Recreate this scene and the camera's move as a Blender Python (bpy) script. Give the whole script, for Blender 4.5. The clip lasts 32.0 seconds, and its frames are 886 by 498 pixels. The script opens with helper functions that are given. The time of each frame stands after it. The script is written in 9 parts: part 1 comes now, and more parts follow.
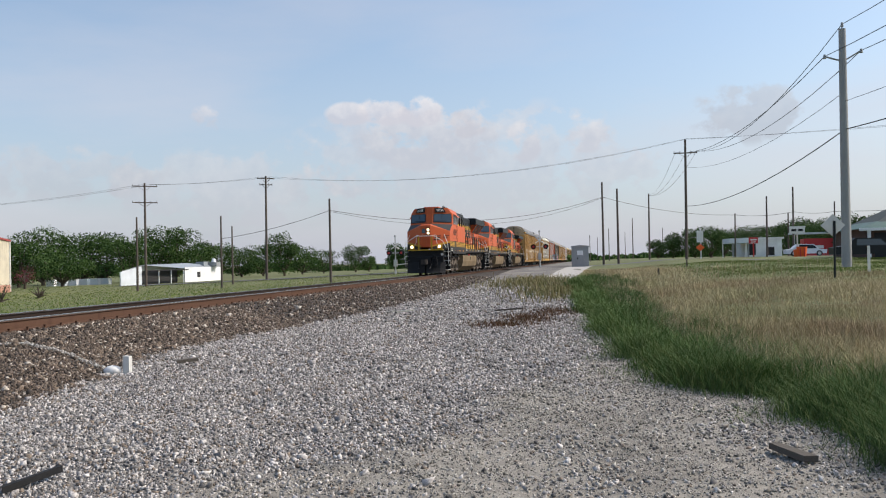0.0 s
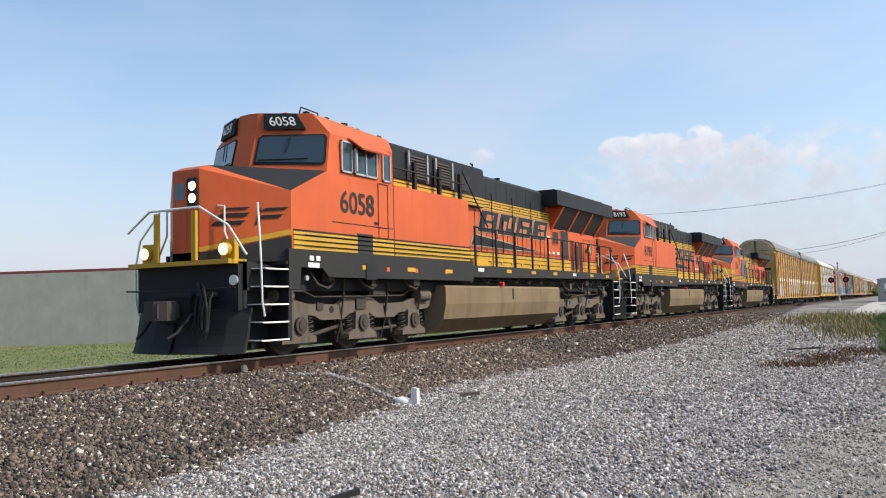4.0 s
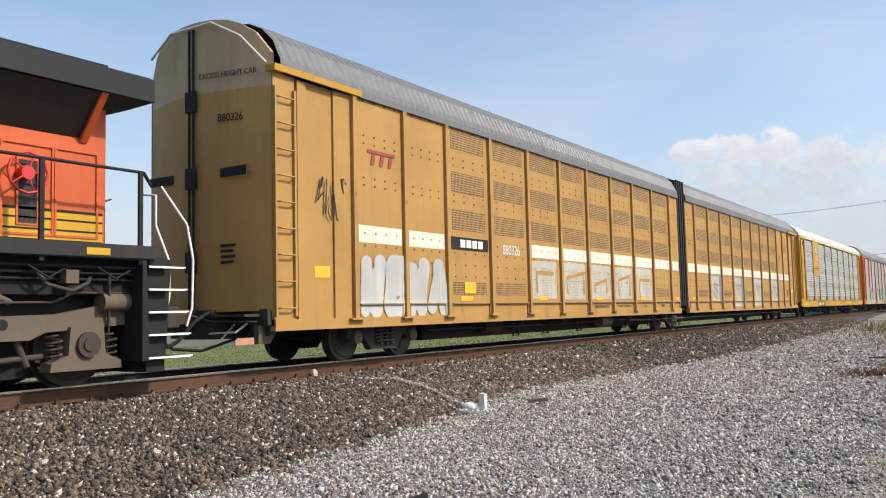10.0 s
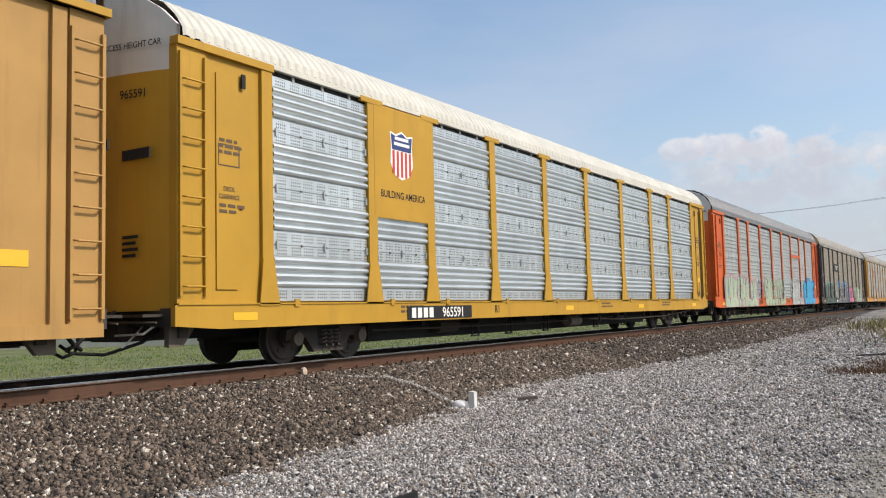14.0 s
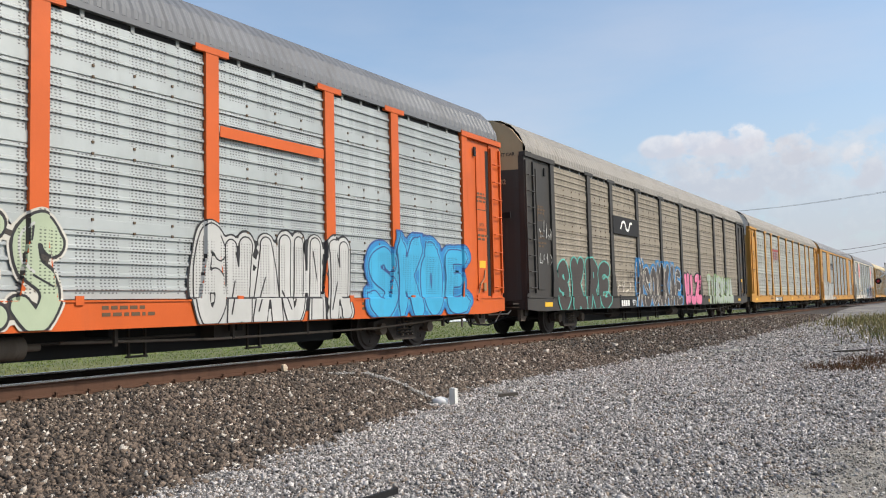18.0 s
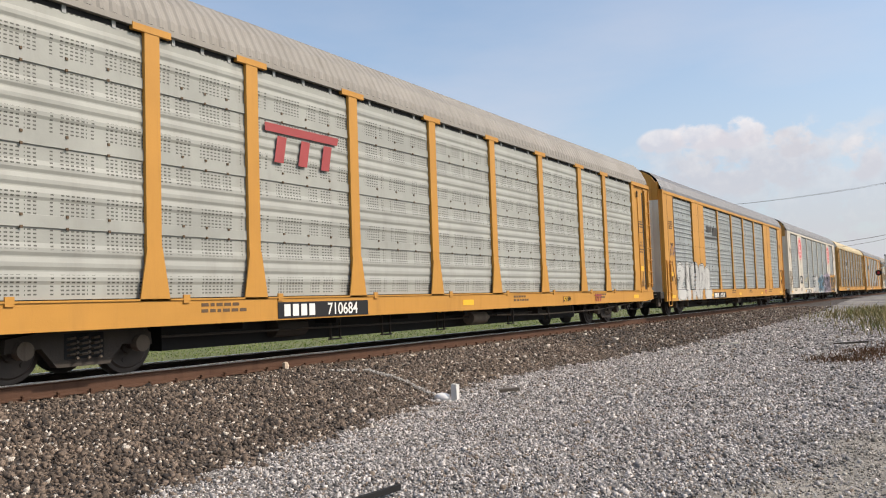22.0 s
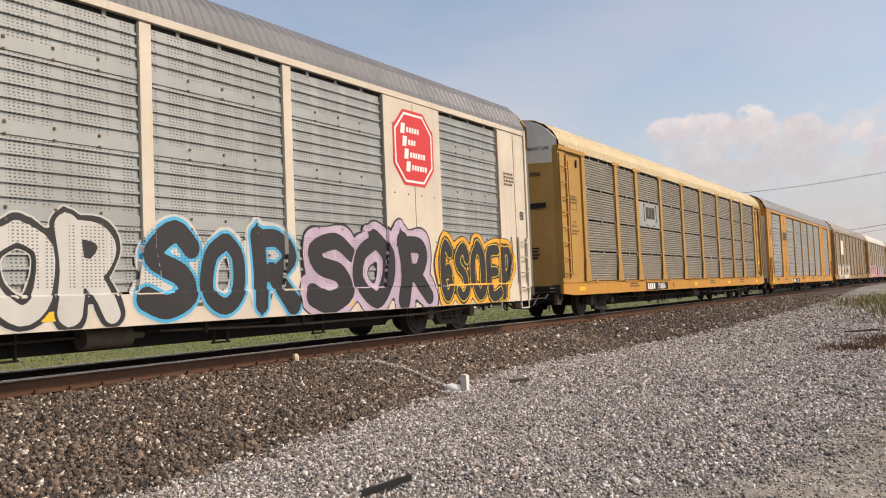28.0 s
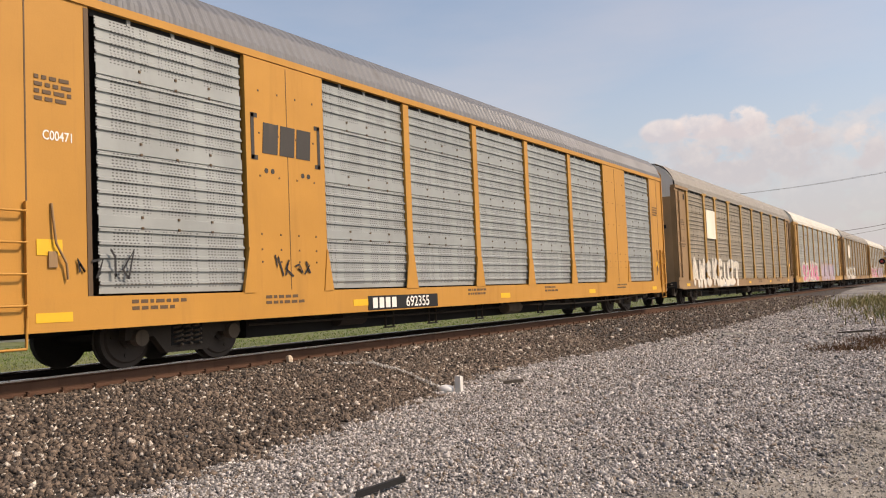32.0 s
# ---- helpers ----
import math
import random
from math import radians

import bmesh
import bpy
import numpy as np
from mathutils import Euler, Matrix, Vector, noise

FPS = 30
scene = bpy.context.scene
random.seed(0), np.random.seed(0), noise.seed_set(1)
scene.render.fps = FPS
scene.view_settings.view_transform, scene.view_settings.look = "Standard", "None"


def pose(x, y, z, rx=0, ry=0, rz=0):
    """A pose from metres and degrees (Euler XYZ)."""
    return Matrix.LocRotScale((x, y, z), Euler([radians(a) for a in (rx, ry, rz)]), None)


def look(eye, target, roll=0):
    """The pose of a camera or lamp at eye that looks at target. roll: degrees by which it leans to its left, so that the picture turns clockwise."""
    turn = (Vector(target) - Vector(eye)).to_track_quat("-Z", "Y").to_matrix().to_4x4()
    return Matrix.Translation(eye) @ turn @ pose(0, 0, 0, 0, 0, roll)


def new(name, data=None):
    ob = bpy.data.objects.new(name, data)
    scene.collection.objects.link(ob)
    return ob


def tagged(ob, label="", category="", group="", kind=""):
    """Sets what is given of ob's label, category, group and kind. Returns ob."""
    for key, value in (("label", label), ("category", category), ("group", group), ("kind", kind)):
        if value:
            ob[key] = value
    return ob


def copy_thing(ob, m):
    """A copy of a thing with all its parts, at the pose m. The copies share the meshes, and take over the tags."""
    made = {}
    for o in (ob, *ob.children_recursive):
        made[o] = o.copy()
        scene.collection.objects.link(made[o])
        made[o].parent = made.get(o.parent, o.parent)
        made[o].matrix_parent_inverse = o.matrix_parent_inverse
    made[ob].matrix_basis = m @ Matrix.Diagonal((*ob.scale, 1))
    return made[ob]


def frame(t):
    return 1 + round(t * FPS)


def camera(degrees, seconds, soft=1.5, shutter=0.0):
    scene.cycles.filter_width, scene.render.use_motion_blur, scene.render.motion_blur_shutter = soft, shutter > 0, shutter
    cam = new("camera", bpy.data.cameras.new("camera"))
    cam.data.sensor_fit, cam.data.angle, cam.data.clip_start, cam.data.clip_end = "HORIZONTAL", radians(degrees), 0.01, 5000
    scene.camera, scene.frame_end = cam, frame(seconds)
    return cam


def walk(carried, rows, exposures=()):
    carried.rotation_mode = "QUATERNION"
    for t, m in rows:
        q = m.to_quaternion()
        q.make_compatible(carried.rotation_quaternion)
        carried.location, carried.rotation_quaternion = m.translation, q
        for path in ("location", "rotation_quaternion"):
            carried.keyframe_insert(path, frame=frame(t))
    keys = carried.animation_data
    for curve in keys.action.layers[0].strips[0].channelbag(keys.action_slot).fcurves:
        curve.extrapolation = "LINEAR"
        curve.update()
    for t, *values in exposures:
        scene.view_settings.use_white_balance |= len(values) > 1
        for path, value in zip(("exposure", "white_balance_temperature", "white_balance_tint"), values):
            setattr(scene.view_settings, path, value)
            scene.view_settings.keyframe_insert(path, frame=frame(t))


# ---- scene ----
EYE = Vector((0, 0, 1.6))


def aim(yaw, pitch, roll):
    """The camera's pose: yaw to the left of the track's line, pitch up, roll."""
    y, p = radians(yaw), radians(pitch)
    return look(EYE, EYE + Vector((-math.sin(y) * math.cos(p), math.cos(y) * math.cos(p), math.sin(p))), roll)


cam = camera(55.3, 32.0, soft=1.1)
AIMS = [
    (0, 9.96, 0.87, -1.23), (0.5, 10.93, 1.03, -1.27), (1, 12.17, 1.26, -1.26), (1.5, 13.77, 1.58, -1.21), (2, 15.84, 1.95, -1.28),
    (2.5, 18.54, 2.36, -1.33), (4.5, 30.77, 4.07, -1.51), (5, 32.00, 4.20, -1.52), (5.5, 32.50, 4.19, -1.57), (6, 32.75, 4.13, -1.63),
    (6.5, 33.02, 4.08, -1.69), (7, 33.35, 4.06, -1.73), (7.5, 33.62, 4.04, -1.77), (8, 33.75, 4.05, -1.70), (8.5, 33.67, 4.08, -1.66),
    (9, 33.51, 4.14, -1.53), (9.5, 33.25, 4.21, -1.40), (10, 32.98, 4.24, -1.31), (10.5, 32.75, 4.23, -1.23), (11, 32.56, 4.15, -1.24),
    (11.5, 32.43, 4.09, -1.26), (12, 32.36, 4.06, -1.32), (12.5, 32.31, 4.05, -1.34), (13, 32.29, 4.06, -1.39), (13.5, 32.29, 4.10, -1.37),
    (14, 32.30, 4.10, -1.34), (14.5, 32.28, 4.09, -1.26), (16.5, 31.66, 3.82, -1.18), (17, 31.43, 3.81, -1.23), (17.5, 31.21, 3.83, -1.28),
    (18, 31.02, 3.84, -1.31), (18.5, 30.88, 3.83, -1.38), (19, 30.85, 3.79, -1.38), (19.5, 30.86, 3.72, -1.41), (20, 30.90, 3.64, -1.50),
    (20.5, 30.94, 3.57, -1.56), (21, 30.96, 3.52, -1.67), (21.5, 30.98, 3.53, -1.76), (22, 31.03, 3.58, -1.91), (22.5, 31.16, 3.60, -2.05),
    (23, 31.37, 3.59, -2.15), (23.5, 31.60, 3.52, -2.24), (24, 31.82, 3.43, -2.33), (24.5, 31.98, 3.37, -2.29), (25, 32.06, 3.29, -2.30),
    (25.5, 32.06, 3.22, -2.29), (26, 32.04, 3.14, -2.28), (26.5, 31.98, 3.08, -2.30), (28.5, 31.55, 2.97, -2.33), (29, 31.47, 2.95, -2.30),
    (29.5, 31.38, 2.93, -2.29), (30, 31.33, 2.90, -2.30), (30.5, 31.28, 2.91, -2.33), (31, 31.28, 2.95, -2.33), (31.5, 31.25, 2.98, -2.36),
    (32, 31.23, 3.06, -2.37),
]
walk(cam, [(t, aim(y, p, r)) for t, y, p, r in AIMS],
     exposures=[(0, -0.2, 6550, 13), (2.5, -0.2, 6550, 13), (4.5, 0.06, 6350, 11), (8.5, 0.06, 6400, 11), (10, 0.02, 6600, 12), (11, -0.10, 6600, 12), (14, -0.16, 6500, 12), (17, -0.16, 6400, 11), (20, -0.04, 6600, 13), (22, -0.10, 6750, 14), (24, -0.13, 7000, 16), (26, -0.17, 7250, 18), (32, -0.2, 7550, 20)])

# ---- light ----
SUN_EL, SUN_AZ = 42.0, 70.0  # height; degrees from the track's far end, clockwise
sun = new("sun", bpy.data.lights.new("sun", "SUN"))
sun.data.energy, sun.data.angle, sun.data.color = 4.3, radians(1.5), (1.0, 0.90, 0.765)
a, e = radians(SUN_AZ), radians(SUN_EL)
sun.matrix_world = look((0, 0, 60), Vector((0, 0, 60)) - Vector((math.sin(a) * math.cos(e), math.cos(a) * math.cos(e), math.sin(e))))


def build_world():
    w = bpy.data.worlds.new("sky")
    scene.world = w
    w.use_nodes = True
    n, l = w.node_tree.nodes, w.node_tree.links
    n.clear()
    out, bg = n.new("ShaderNodeOutputWorld"), n.new("ShaderNodeBackground")
    sky = n.new("ShaderNodeTexSky")
    sky.sky_type, sky.sun_disc = "NISHITA", False
    sky.sun_elevation, sky.sun_rotation = radians(SUN_EL), radians(SUN_AZ)
    sky.air_density, sky.dust_density, sky.ozone_density = 1.0, 2.0, 1.5
    tc = n.new("ShaderNodeTexCoord")
    sep = n.new("ShaderNodeSeparateXYZ")
    l.new(tc.outputs["Generated"], sep.inputs[0])

    def math_node(op, a, b=None, c=None, clamp=False):
        m = n.new("ShaderNodeMath")
        m.operation, m.use_clamp = op, clamp
        for i, v in enumerate((a, b, c)):
            if v is None:
                continue
            if isinstance(v, (int, float)):
                m.inputs[i].default_value = v
            else:
                l.new(v, m.inputs[i])
        return m.outputs[0]

    def mix(f, a, b):
        m = n.new("ShaderNodeMix")
        m.data_type = "RGBA"
        for i, v in ((0, f), (6, a), (7, b)):
            if isinstance(v, (int, float)):
                m.inputs[i].default_value = v
            elif isinstance(v, tuple):
                m.inputs[i].default_value = (*v, 1)
            else:
                l.new(v, m.inputs[i])
        return m.outputs[2]

    def noise_node(scale, stretch, detail, seed):
        mp = n.new("ShaderNodeMapping")
        mp.inputs["Scale"].default_value = (1, 1, stretch)
        mp.inputs["Location"].default_value = (seed, seed * 0.7, 0)
        l.new(tc.outputs["Generated"], mp.inputs[0])
        t = n.new("ShaderNodeTexNoise")
        t.inputs["Scale"].default_value, t.inputs["Detail"].default_value = scale, detail
        t.inputs["Roughness"].default_value = 0.55
        l.new(mp.outputs[0], t.inputs[0])
        return t.outputs[0]

    vm = n.new("ShaderNodeVectorMath")
    vm.operation = "MULTIPLY"
    l.new(sky.outputs[0], vm.inputs[0])
    vm.inputs[1].default_value = (0.190, 0.209, 0.206)
    up = math_node("MAXIMUM", sep.outputs[2], 0.0)
    # thin haze towards the horizon
    haze = math_node("POWER", math_node("SUBTRACT", 1.0, up), 4.6)
    col = mix(math_node("MULTIPLY", haze, 0.8), vm.outputs[0], (0.63, 0.67, 0.79))
    # wide soft veils
    veil = math_node("MULTIPLY_ADD", noise_node(2.4, 4.0, 7, 3.1), 3.0, -1.25, True)
    low = math_node("MULTIPLY_ADD", up, -2.6, 1.25, True)
    col = mix(math_node("MULTIPLY", math_node("MULTIPLY", veil, low), 0.6), col, (0.78, 0.79, 0.86))
    # cumulus heaps low in the sky: place, size, brightness
    az = math_node("ARCTAN2", math_node("MULTIPLY", sep.outputs[0], -1.0), sep.outputs[1])
    el = math_node("ARCSINE", sep.outputs[2])
    rough, lumps = noise_node(26.0, 1.3, 8, 7.7), noise_node(60.0, 1.0, 6, 2.2)
    for a0, e0, wa, we, lit, dense in ((8.0, 6.6, 15.0, 4.6, 0.80, 0.4), (24.0, 5.0, 10.0, 3.0, 0.78, 0.35), (10.6, 8.2, 6.0, 2.4, 0.80, 0.5), (16.2, 10.0, 1.7, 0.9, 0.88, 0.75), (13.6, 10.2, 2.2, 1.1, 0.9, 0.8), (11.2, 10.1, 1.7, 1.2, 0.9, 0.8), (8.2, 9.4, 1.7, 1.4, 0.82, 0.6), (4.4, 7.9, 1.5, 1.6, 0.84, 0.6), (0.4, 8.3, 2.0, 1.5, 0.84, 0.5), (25.5, 9.6, 1.2, 1.0, 0.84, 0.5), (-10.0, 9.0, 4.0, 2.2, 0.62, 0.45), (34.0, 6.0, 7.0, 2.0, 0.74, 0.35)):
        da = math_node("DIVIDE", math_node("SUBTRACT", az, radians(a0)), radians(wa))
        de = math_node("DIVIDE", math_node("SUBTRACT", el, radians(e0)), radians(we))
        ring = math_node("SUBTRACT", 1.0, math_node("ADD", math_node("MULTIPLY", da, da), math_node("MULTIPLY", de, de)))
        body = math_node("ADD", ring, math_node("MULTIPLY_ADD", rough, 4.2, -2.3))
        m = math_node("MULTIPLY", math_node("MULTIPLY", body, 2.2, None, True), math_node("MULTIPLY", ring, 2.5, None, True))
        crown = math_node("MULTIPLY_ADD", math_node("ADD", de, math_node("MULTIPLY_ADD", lumps, 2.4, -1.2)), 0.75, 0.25, True)
        tone = mix(crown, (lit * 0.80, lit * 0.82, lit * 0.90), (lit * 1.10, lit * 1.08, lit * 1.08))
        col = mix(math_node("MULTIPLY", m, dense), col, tone)
    l.new(col, bg.inputs[0])
    bg.inputs[1].default_value = 1.0
    l.new(bg.outputs[0], out.inputs[0])


build_world()

# ---- materials ----


def nodes_of(name):
    m = bpy.data.materials.new(name)
    m.use_nodes = True
    nt = m.node_tree
    return m, nt, nt.nodes["Principled BSDF"]


def mix_of(nt, f, a, b, blend="MIX"):
    m = nt.nodes.new("ShaderNodeMix")
    m.data_type, m.blend_type = "RGBA", blend
    for i, v in ((0, f), (6, a), (7, b)):
        if isinstance(v, (int, float)):
            m.inputs[i].default_value = v
        elif isinstance(v, tuple):
            m.inputs[i].default_value = (*v, 1)
        else:
            nt.links.new(v, m.inputs[i])
    return m.outputs[2]


def num(nt, op, a, b=None, c=None, clamp=False):
    m = nt.nodes.new("ShaderNodeMath")
    m.operation, m.use_clamp = op, clamp
    for i, v in enumerate((a, b, c)):
        if v is None:
            continue
        if isinstance(v, (int, float)):
            m.inputs[i].default_value = v
        else:
            nt.links.new(v, m.inputs[i])
    return m.outputs[0]


def coords(nt, scale=(1, 1, 1), shift=(0, 0, 0)):
    tc, mp = nt.nodes.new("ShaderNodeTexCoord"), nt.nodes.new("ShaderNodeMapping")
    mp.inputs["Scale"].default_value, mp.inputs["Location"].default_value = scale, shift
    nt.links.new(tc.outputs["Object"], mp.inputs[0])
    return mp.outputs[0]


def grain(nt, scale, detail=4, stretch=(1, 1, 1), shift=(0, 0, 0), rough=0.6):
    t = nt.nodes.new("ShaderNodeTexNoise")
    t.inputs["Scale"].default_value, t.inputs["Detail"].default_value = scale, detail
    t.inputs["Roughness"].default_value = rough
    nt.links.new(coords(nt, stretch, shift), t.inputs[0])
    return t.outputs[0]


def bump_of(nt, bsdf, height, strength, distance=0.02):
    b = nt.nodes.new("ShaderNodeBump")
    b.inputs["Strength"].default_value, b.inputs["Distance"].default_value = strength, distance
    nt.links.new(height, b.inputs["Height"])
    nt.links.new(b.outputs[0], bsdf.inputs["Normal"])


def paint(name, col, rough=0.5, metal=0.0, var=0.12, dirt=(0.09, 0.07, 0.05), dirty=0.35, fine=35.0, bump=0.15, gloss=0.4, rust=0.0):
    """Weathered paint: patchy fading, running grime, fine grit."""
    m, nt, b = nodes_of(name)
    dark, light = tuple(c * (1 - var) for c in col), tuple(min(1, c * (1 + var)) for c in col)
    c = mix_of(nt, num(nt, "MULTIPLY_ADD", grain(nt, 0.7, 5), 2.4, -0.7, True), dark, light)
    runs = num(nt, "MULTIPLY_ADD", grain(nt, 1.0, 6, (3.0, 3.0, 0.35), (5, 3, 1)), 3.2, -1.75, True)
    c = mix_of(nt, num(nt, "MULTIPLY", runs, dirty), c, dirt)
    speck = num(nt, "MULTIPLY_ADD", grain(nt, 9.0, 6, (1, 1, 1), (2, 9, 4), 0.7), 6.0, -3.9, True)
    c = mix_of(nt, num(nt, "MULTIPLY", speck, dirty * 0.8), c, dirt)
    drip = num(nt, "MULTIPLY_ADD", grain(nt, 1.0, 5, (9.0, 9.0, 0.5), (3, 8, 6)), 4.0, -2.35, True)
    c = mix_of(nt, num(nt, "MULTIPLY", drip, dirty * 0.7), c, tuple(v * 0.7 for v in dirt))
    if rust:
        chip = num(nt, "MULTIPLY_ADD", grain(nt, 5.0, 8, (1, 1, 0.6), (7, 1, 5), 0.75), 14.0, -9.6, True)
        c = mix_of(nt, num(nt, "MULTIPLY", chip, rust), c, (0.10, 0.042, 0.02))
    nt.links.new(c, b.inputs["Base Color"])
    b.inputs["Specular IOR Level"].default_value = gloss
    nt.links.new(num(nt, "MULTIPLY_ADD", runs, 0.25, rough), b.inputs["Roughness"])
    b.inputs["Metallic"].default_value = metal
    bump_of(nt, b, grain(nt, fine, 3), bump, 0.01)
    return m


def plain(name, col, rough=0.6, metal=0.0, var=0.1, scale=12.0):
    m, nt, b = nodes_of(name)
    c = mix_of(nt, grain(nt, scale, 4), tuple(c * (1 - var) for c in col), tuple(min(1, c * (1 + var)) for c in col))
    nt.links.new(c, b.inputs["Base Color"])
    b.inputs["Roughness"].default_value, b.inputs["Metallic"].default_value = rough, metal
    return m


def perforated(name, col, hole, pitch_y, pitch_z, fill, group=0.0, metal=0.3, rough=0.5, dirty=0.35, module=0.0, bands=((0.3, 1.0),), fill_z=None, origin=1.06, columns=False, floor=None):
    """Sheet with rows of small holes, in panels of faded metal or paint."""
    m, nt, b = nodes_of(name)
    sep = nt.nodes.new("ShaderNodeSeparateXYZ")
    nt.links.new(coords(nt), sep.inputs[0])
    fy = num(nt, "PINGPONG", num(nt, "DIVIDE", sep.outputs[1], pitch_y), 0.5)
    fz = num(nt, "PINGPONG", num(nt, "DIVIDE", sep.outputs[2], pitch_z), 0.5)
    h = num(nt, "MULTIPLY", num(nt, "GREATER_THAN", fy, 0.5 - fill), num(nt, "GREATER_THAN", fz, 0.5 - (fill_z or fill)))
    if module:
        u = num(nt, "FRACT", num(nt, "DIVIDE", num(nt, "SUBTRACT", sep.outputs[2], origin), module))
        inside = 0.0
        for lo, hi in bands:
            one = num(nt, "MULTIPLY", num(nt, "GREATER_THAN", u, lo), num(nt, "LESS_THAN", u, hi))
            inside = num(nt, "MAXIMUM", inside, one)
        h = num(nt, "MULTIPLY", h, inside)
    if group:
        g = num(nt, "PINGPONG", num(nt, "DIVIDE", sep.outputs[1], group), 0.5)
        h = num(nt, "MULTIPLY", h, num(nt, "GREATER_THAN", g, 0.12))
    if columns:
        for period, share in ((0.83, 0.11), (0.47, 0.06)):
            g = num(nt, "PINGPONG", num(nt, "DIVIDE", num(nt, "ADD", sep.outputs[1], period * 0.3), period), 0.5)
            h = num(nt, "MULTIPLY", h, num(nt, "GREATER_THAN", g, share))
    if floor is not None:
        h = num(nt, "MULTIPLY", h, num(nt, "GREATER_THAN", sep.outputs[2], floor))
    c = mix_of(nt, num(nt, "MULTIPLY_ADD", grain(nt, 0.9, 5), 2.4, -0.7, True), tuple(v * 0.86 for v in col), tuple(min(1, v * 1.12) for v in col))
    runs = num(nt, "MULTIPLY_ADD", grain(nt, 1.0, 6, (3.5, 3.5, 0.4), (1, 7, 2)), 3.2, -1.7, True)
    c = mix_of(nt, num(nt, "MULTIPLY", runs, dirty), c, (0.10, 0.075, 0.05))
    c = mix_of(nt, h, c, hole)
    nt.links.new(c, b.inputs["Base Color"])
    nt.links.new(num(nt, "MULTIPLY", num(nt, "SUBTRACT", 1.0, h), metal), b.inputs["Metallic"])
    b.inputs["Roughness"].default_value = rough
    bump_of(nt, b, grain(nt, 25, 3), 0.12, 0.01)
    return m


def glowing(name, col, strength):
    m, nt, b = nodes_of(name)
    b.inputs["Base Color"].default_value = (*col, 1)
    b.inputs["Emission Color"].default_value, b.inputs["Emission Strength"].default_value = (*col, 1), strength
    return m


ORANGE = paint("orange_paint", (0.53, 0.098, 0.026), 0.5, dirty=0.26, var=0.1, gloss=0.3, rust=0.25)
ORANGE_OLD = paint("faded_orange_paint", (0.51, 0.10, 0.032), 0.55, dirty=0.36, var=0.16, gloss=0.3, rust=0.35)
YELLOW = paint("yellow_stripe_paint", (0.53, 0.30, 0.022), 0.5, dirty=0.34, gloss=0.3)
BLACKP = paint("charcoal_paint", (0.017, 0.0195, 0.0215), 0.55, dirty=0.2, dirt=(0.07, 0.06, 0.05), gloss=0.22)
GREYSILL = paint("dark_grey_sill_paint", (0.027, 0.0265, 0.026), 0.6, dirty=0.4, dirt=(0.09, 0.07, 0.052), gloss=0.22)
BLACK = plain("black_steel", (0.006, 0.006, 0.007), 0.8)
SCREEN = perforated("black_radiator_screen", (0.02, 0.018, 0.017), (0.004, 0.004, 0.004), 0.06, 0.9, 0.2, metal=0.0, rough=0.6, dirty=0.2)
WHITE = plain("white_paint", (0.75, 0.74, 0.70), 0.5)
CREAM = paint("cream_white_paint", (0.74, 0.69, 0.58), 0.5, dirty=0.25)
TANK = paint("dusty_tan_tank", (0.195, 0.145, 0.088), 0.85, var=0.22, dirty=0.6, dirt=(0.075, 0.05, 0.032), gloss=0.15, bump=0.3)
TRUCK = paint("dusty_truck_casting", (0.12, 0.094, 0.072), 0.85, dirty=0.75, dirt=(0.03, 0.025, 0.02), bump=0.5)
TRUCKD = paint("dark_truck_casting", (0.05, 0.041, 0.034), 0.85, dirty=0.5, dirt=(0.02, 0.017, 0.015), bump=0.5)
WHEEL = paint("dark_wheel_steel", (0.06, 0.05, 0.045), 0.7, 0.3, dirty=0.4)
TREAD = plain("worn_tread_steel", (0.35, 0.33, 0.31), 0.3, 0.9)
GLASS_M = plain("dark_window_glass", (0.07, 0.095, 0.11), 0.05, 0.55)
SILVER = plain("brushed_aluminium", (0.55, 0.55, 0.54), 0.35, 0.8)
LAMP_ON = glowing("lit_headlight", (1.0, 0.80, 0.45), 4.0)
LAMP_OFF = plain("headlight_lens", (0.45, 0.46, 0.46), 0.1, 0.4)
RED = plain("red_paint", (0.55, 0.03, 0.03), 0.5)
BLUE = plain("navy_paint", (0.02, 0.035, 0.16), 0.5)
RIM_TAN = paint("faded_tan_outline", (0.33, 0.27, 0.17), 0.6, dirty=0.35)
DOORGREY = paint("slate_grey_door", (0.085, 0.10, 0.11), 0.6, dirty=0.3)
GREYBOX = paint("light_grey_panel", (0.28, 0.29, 0.29), 0.6)
RAIL = paint("rusty_rail_web", (0.098, 0.055, 0.038), 0.9, dirty=0.55, dirt=(0.035, 0.021, 0.015), bump=0.4, gloss=0.1)
# darker copy of RAIL with the far rail's shade put into its colour
RAIL_SHADED = paint("shaded_far_rail", (0.028, 0.019, 0.015), 0.7, dirty=0.3, gloss=0.15)
RAILTOP = plain("polished_rail_head", (0.55, 0.55, 0.56), 0.22, 0.9)
TIE = paint("weathered_tie_wood", (0.10, 0.085, 0.07), 0.9, dirty=0.4, bump=0.6)
WOODPOLE = paint("weathered_pole_wood", (0.11, 0.09, 0.075), 0.9, dirty=0.5, bump=0.5)
GREYPOLE = paint("grey_smooth_pole", (0.30, 0.30, 0.30), 0.6, dirty=0.3)

# ---- mesh tools ----


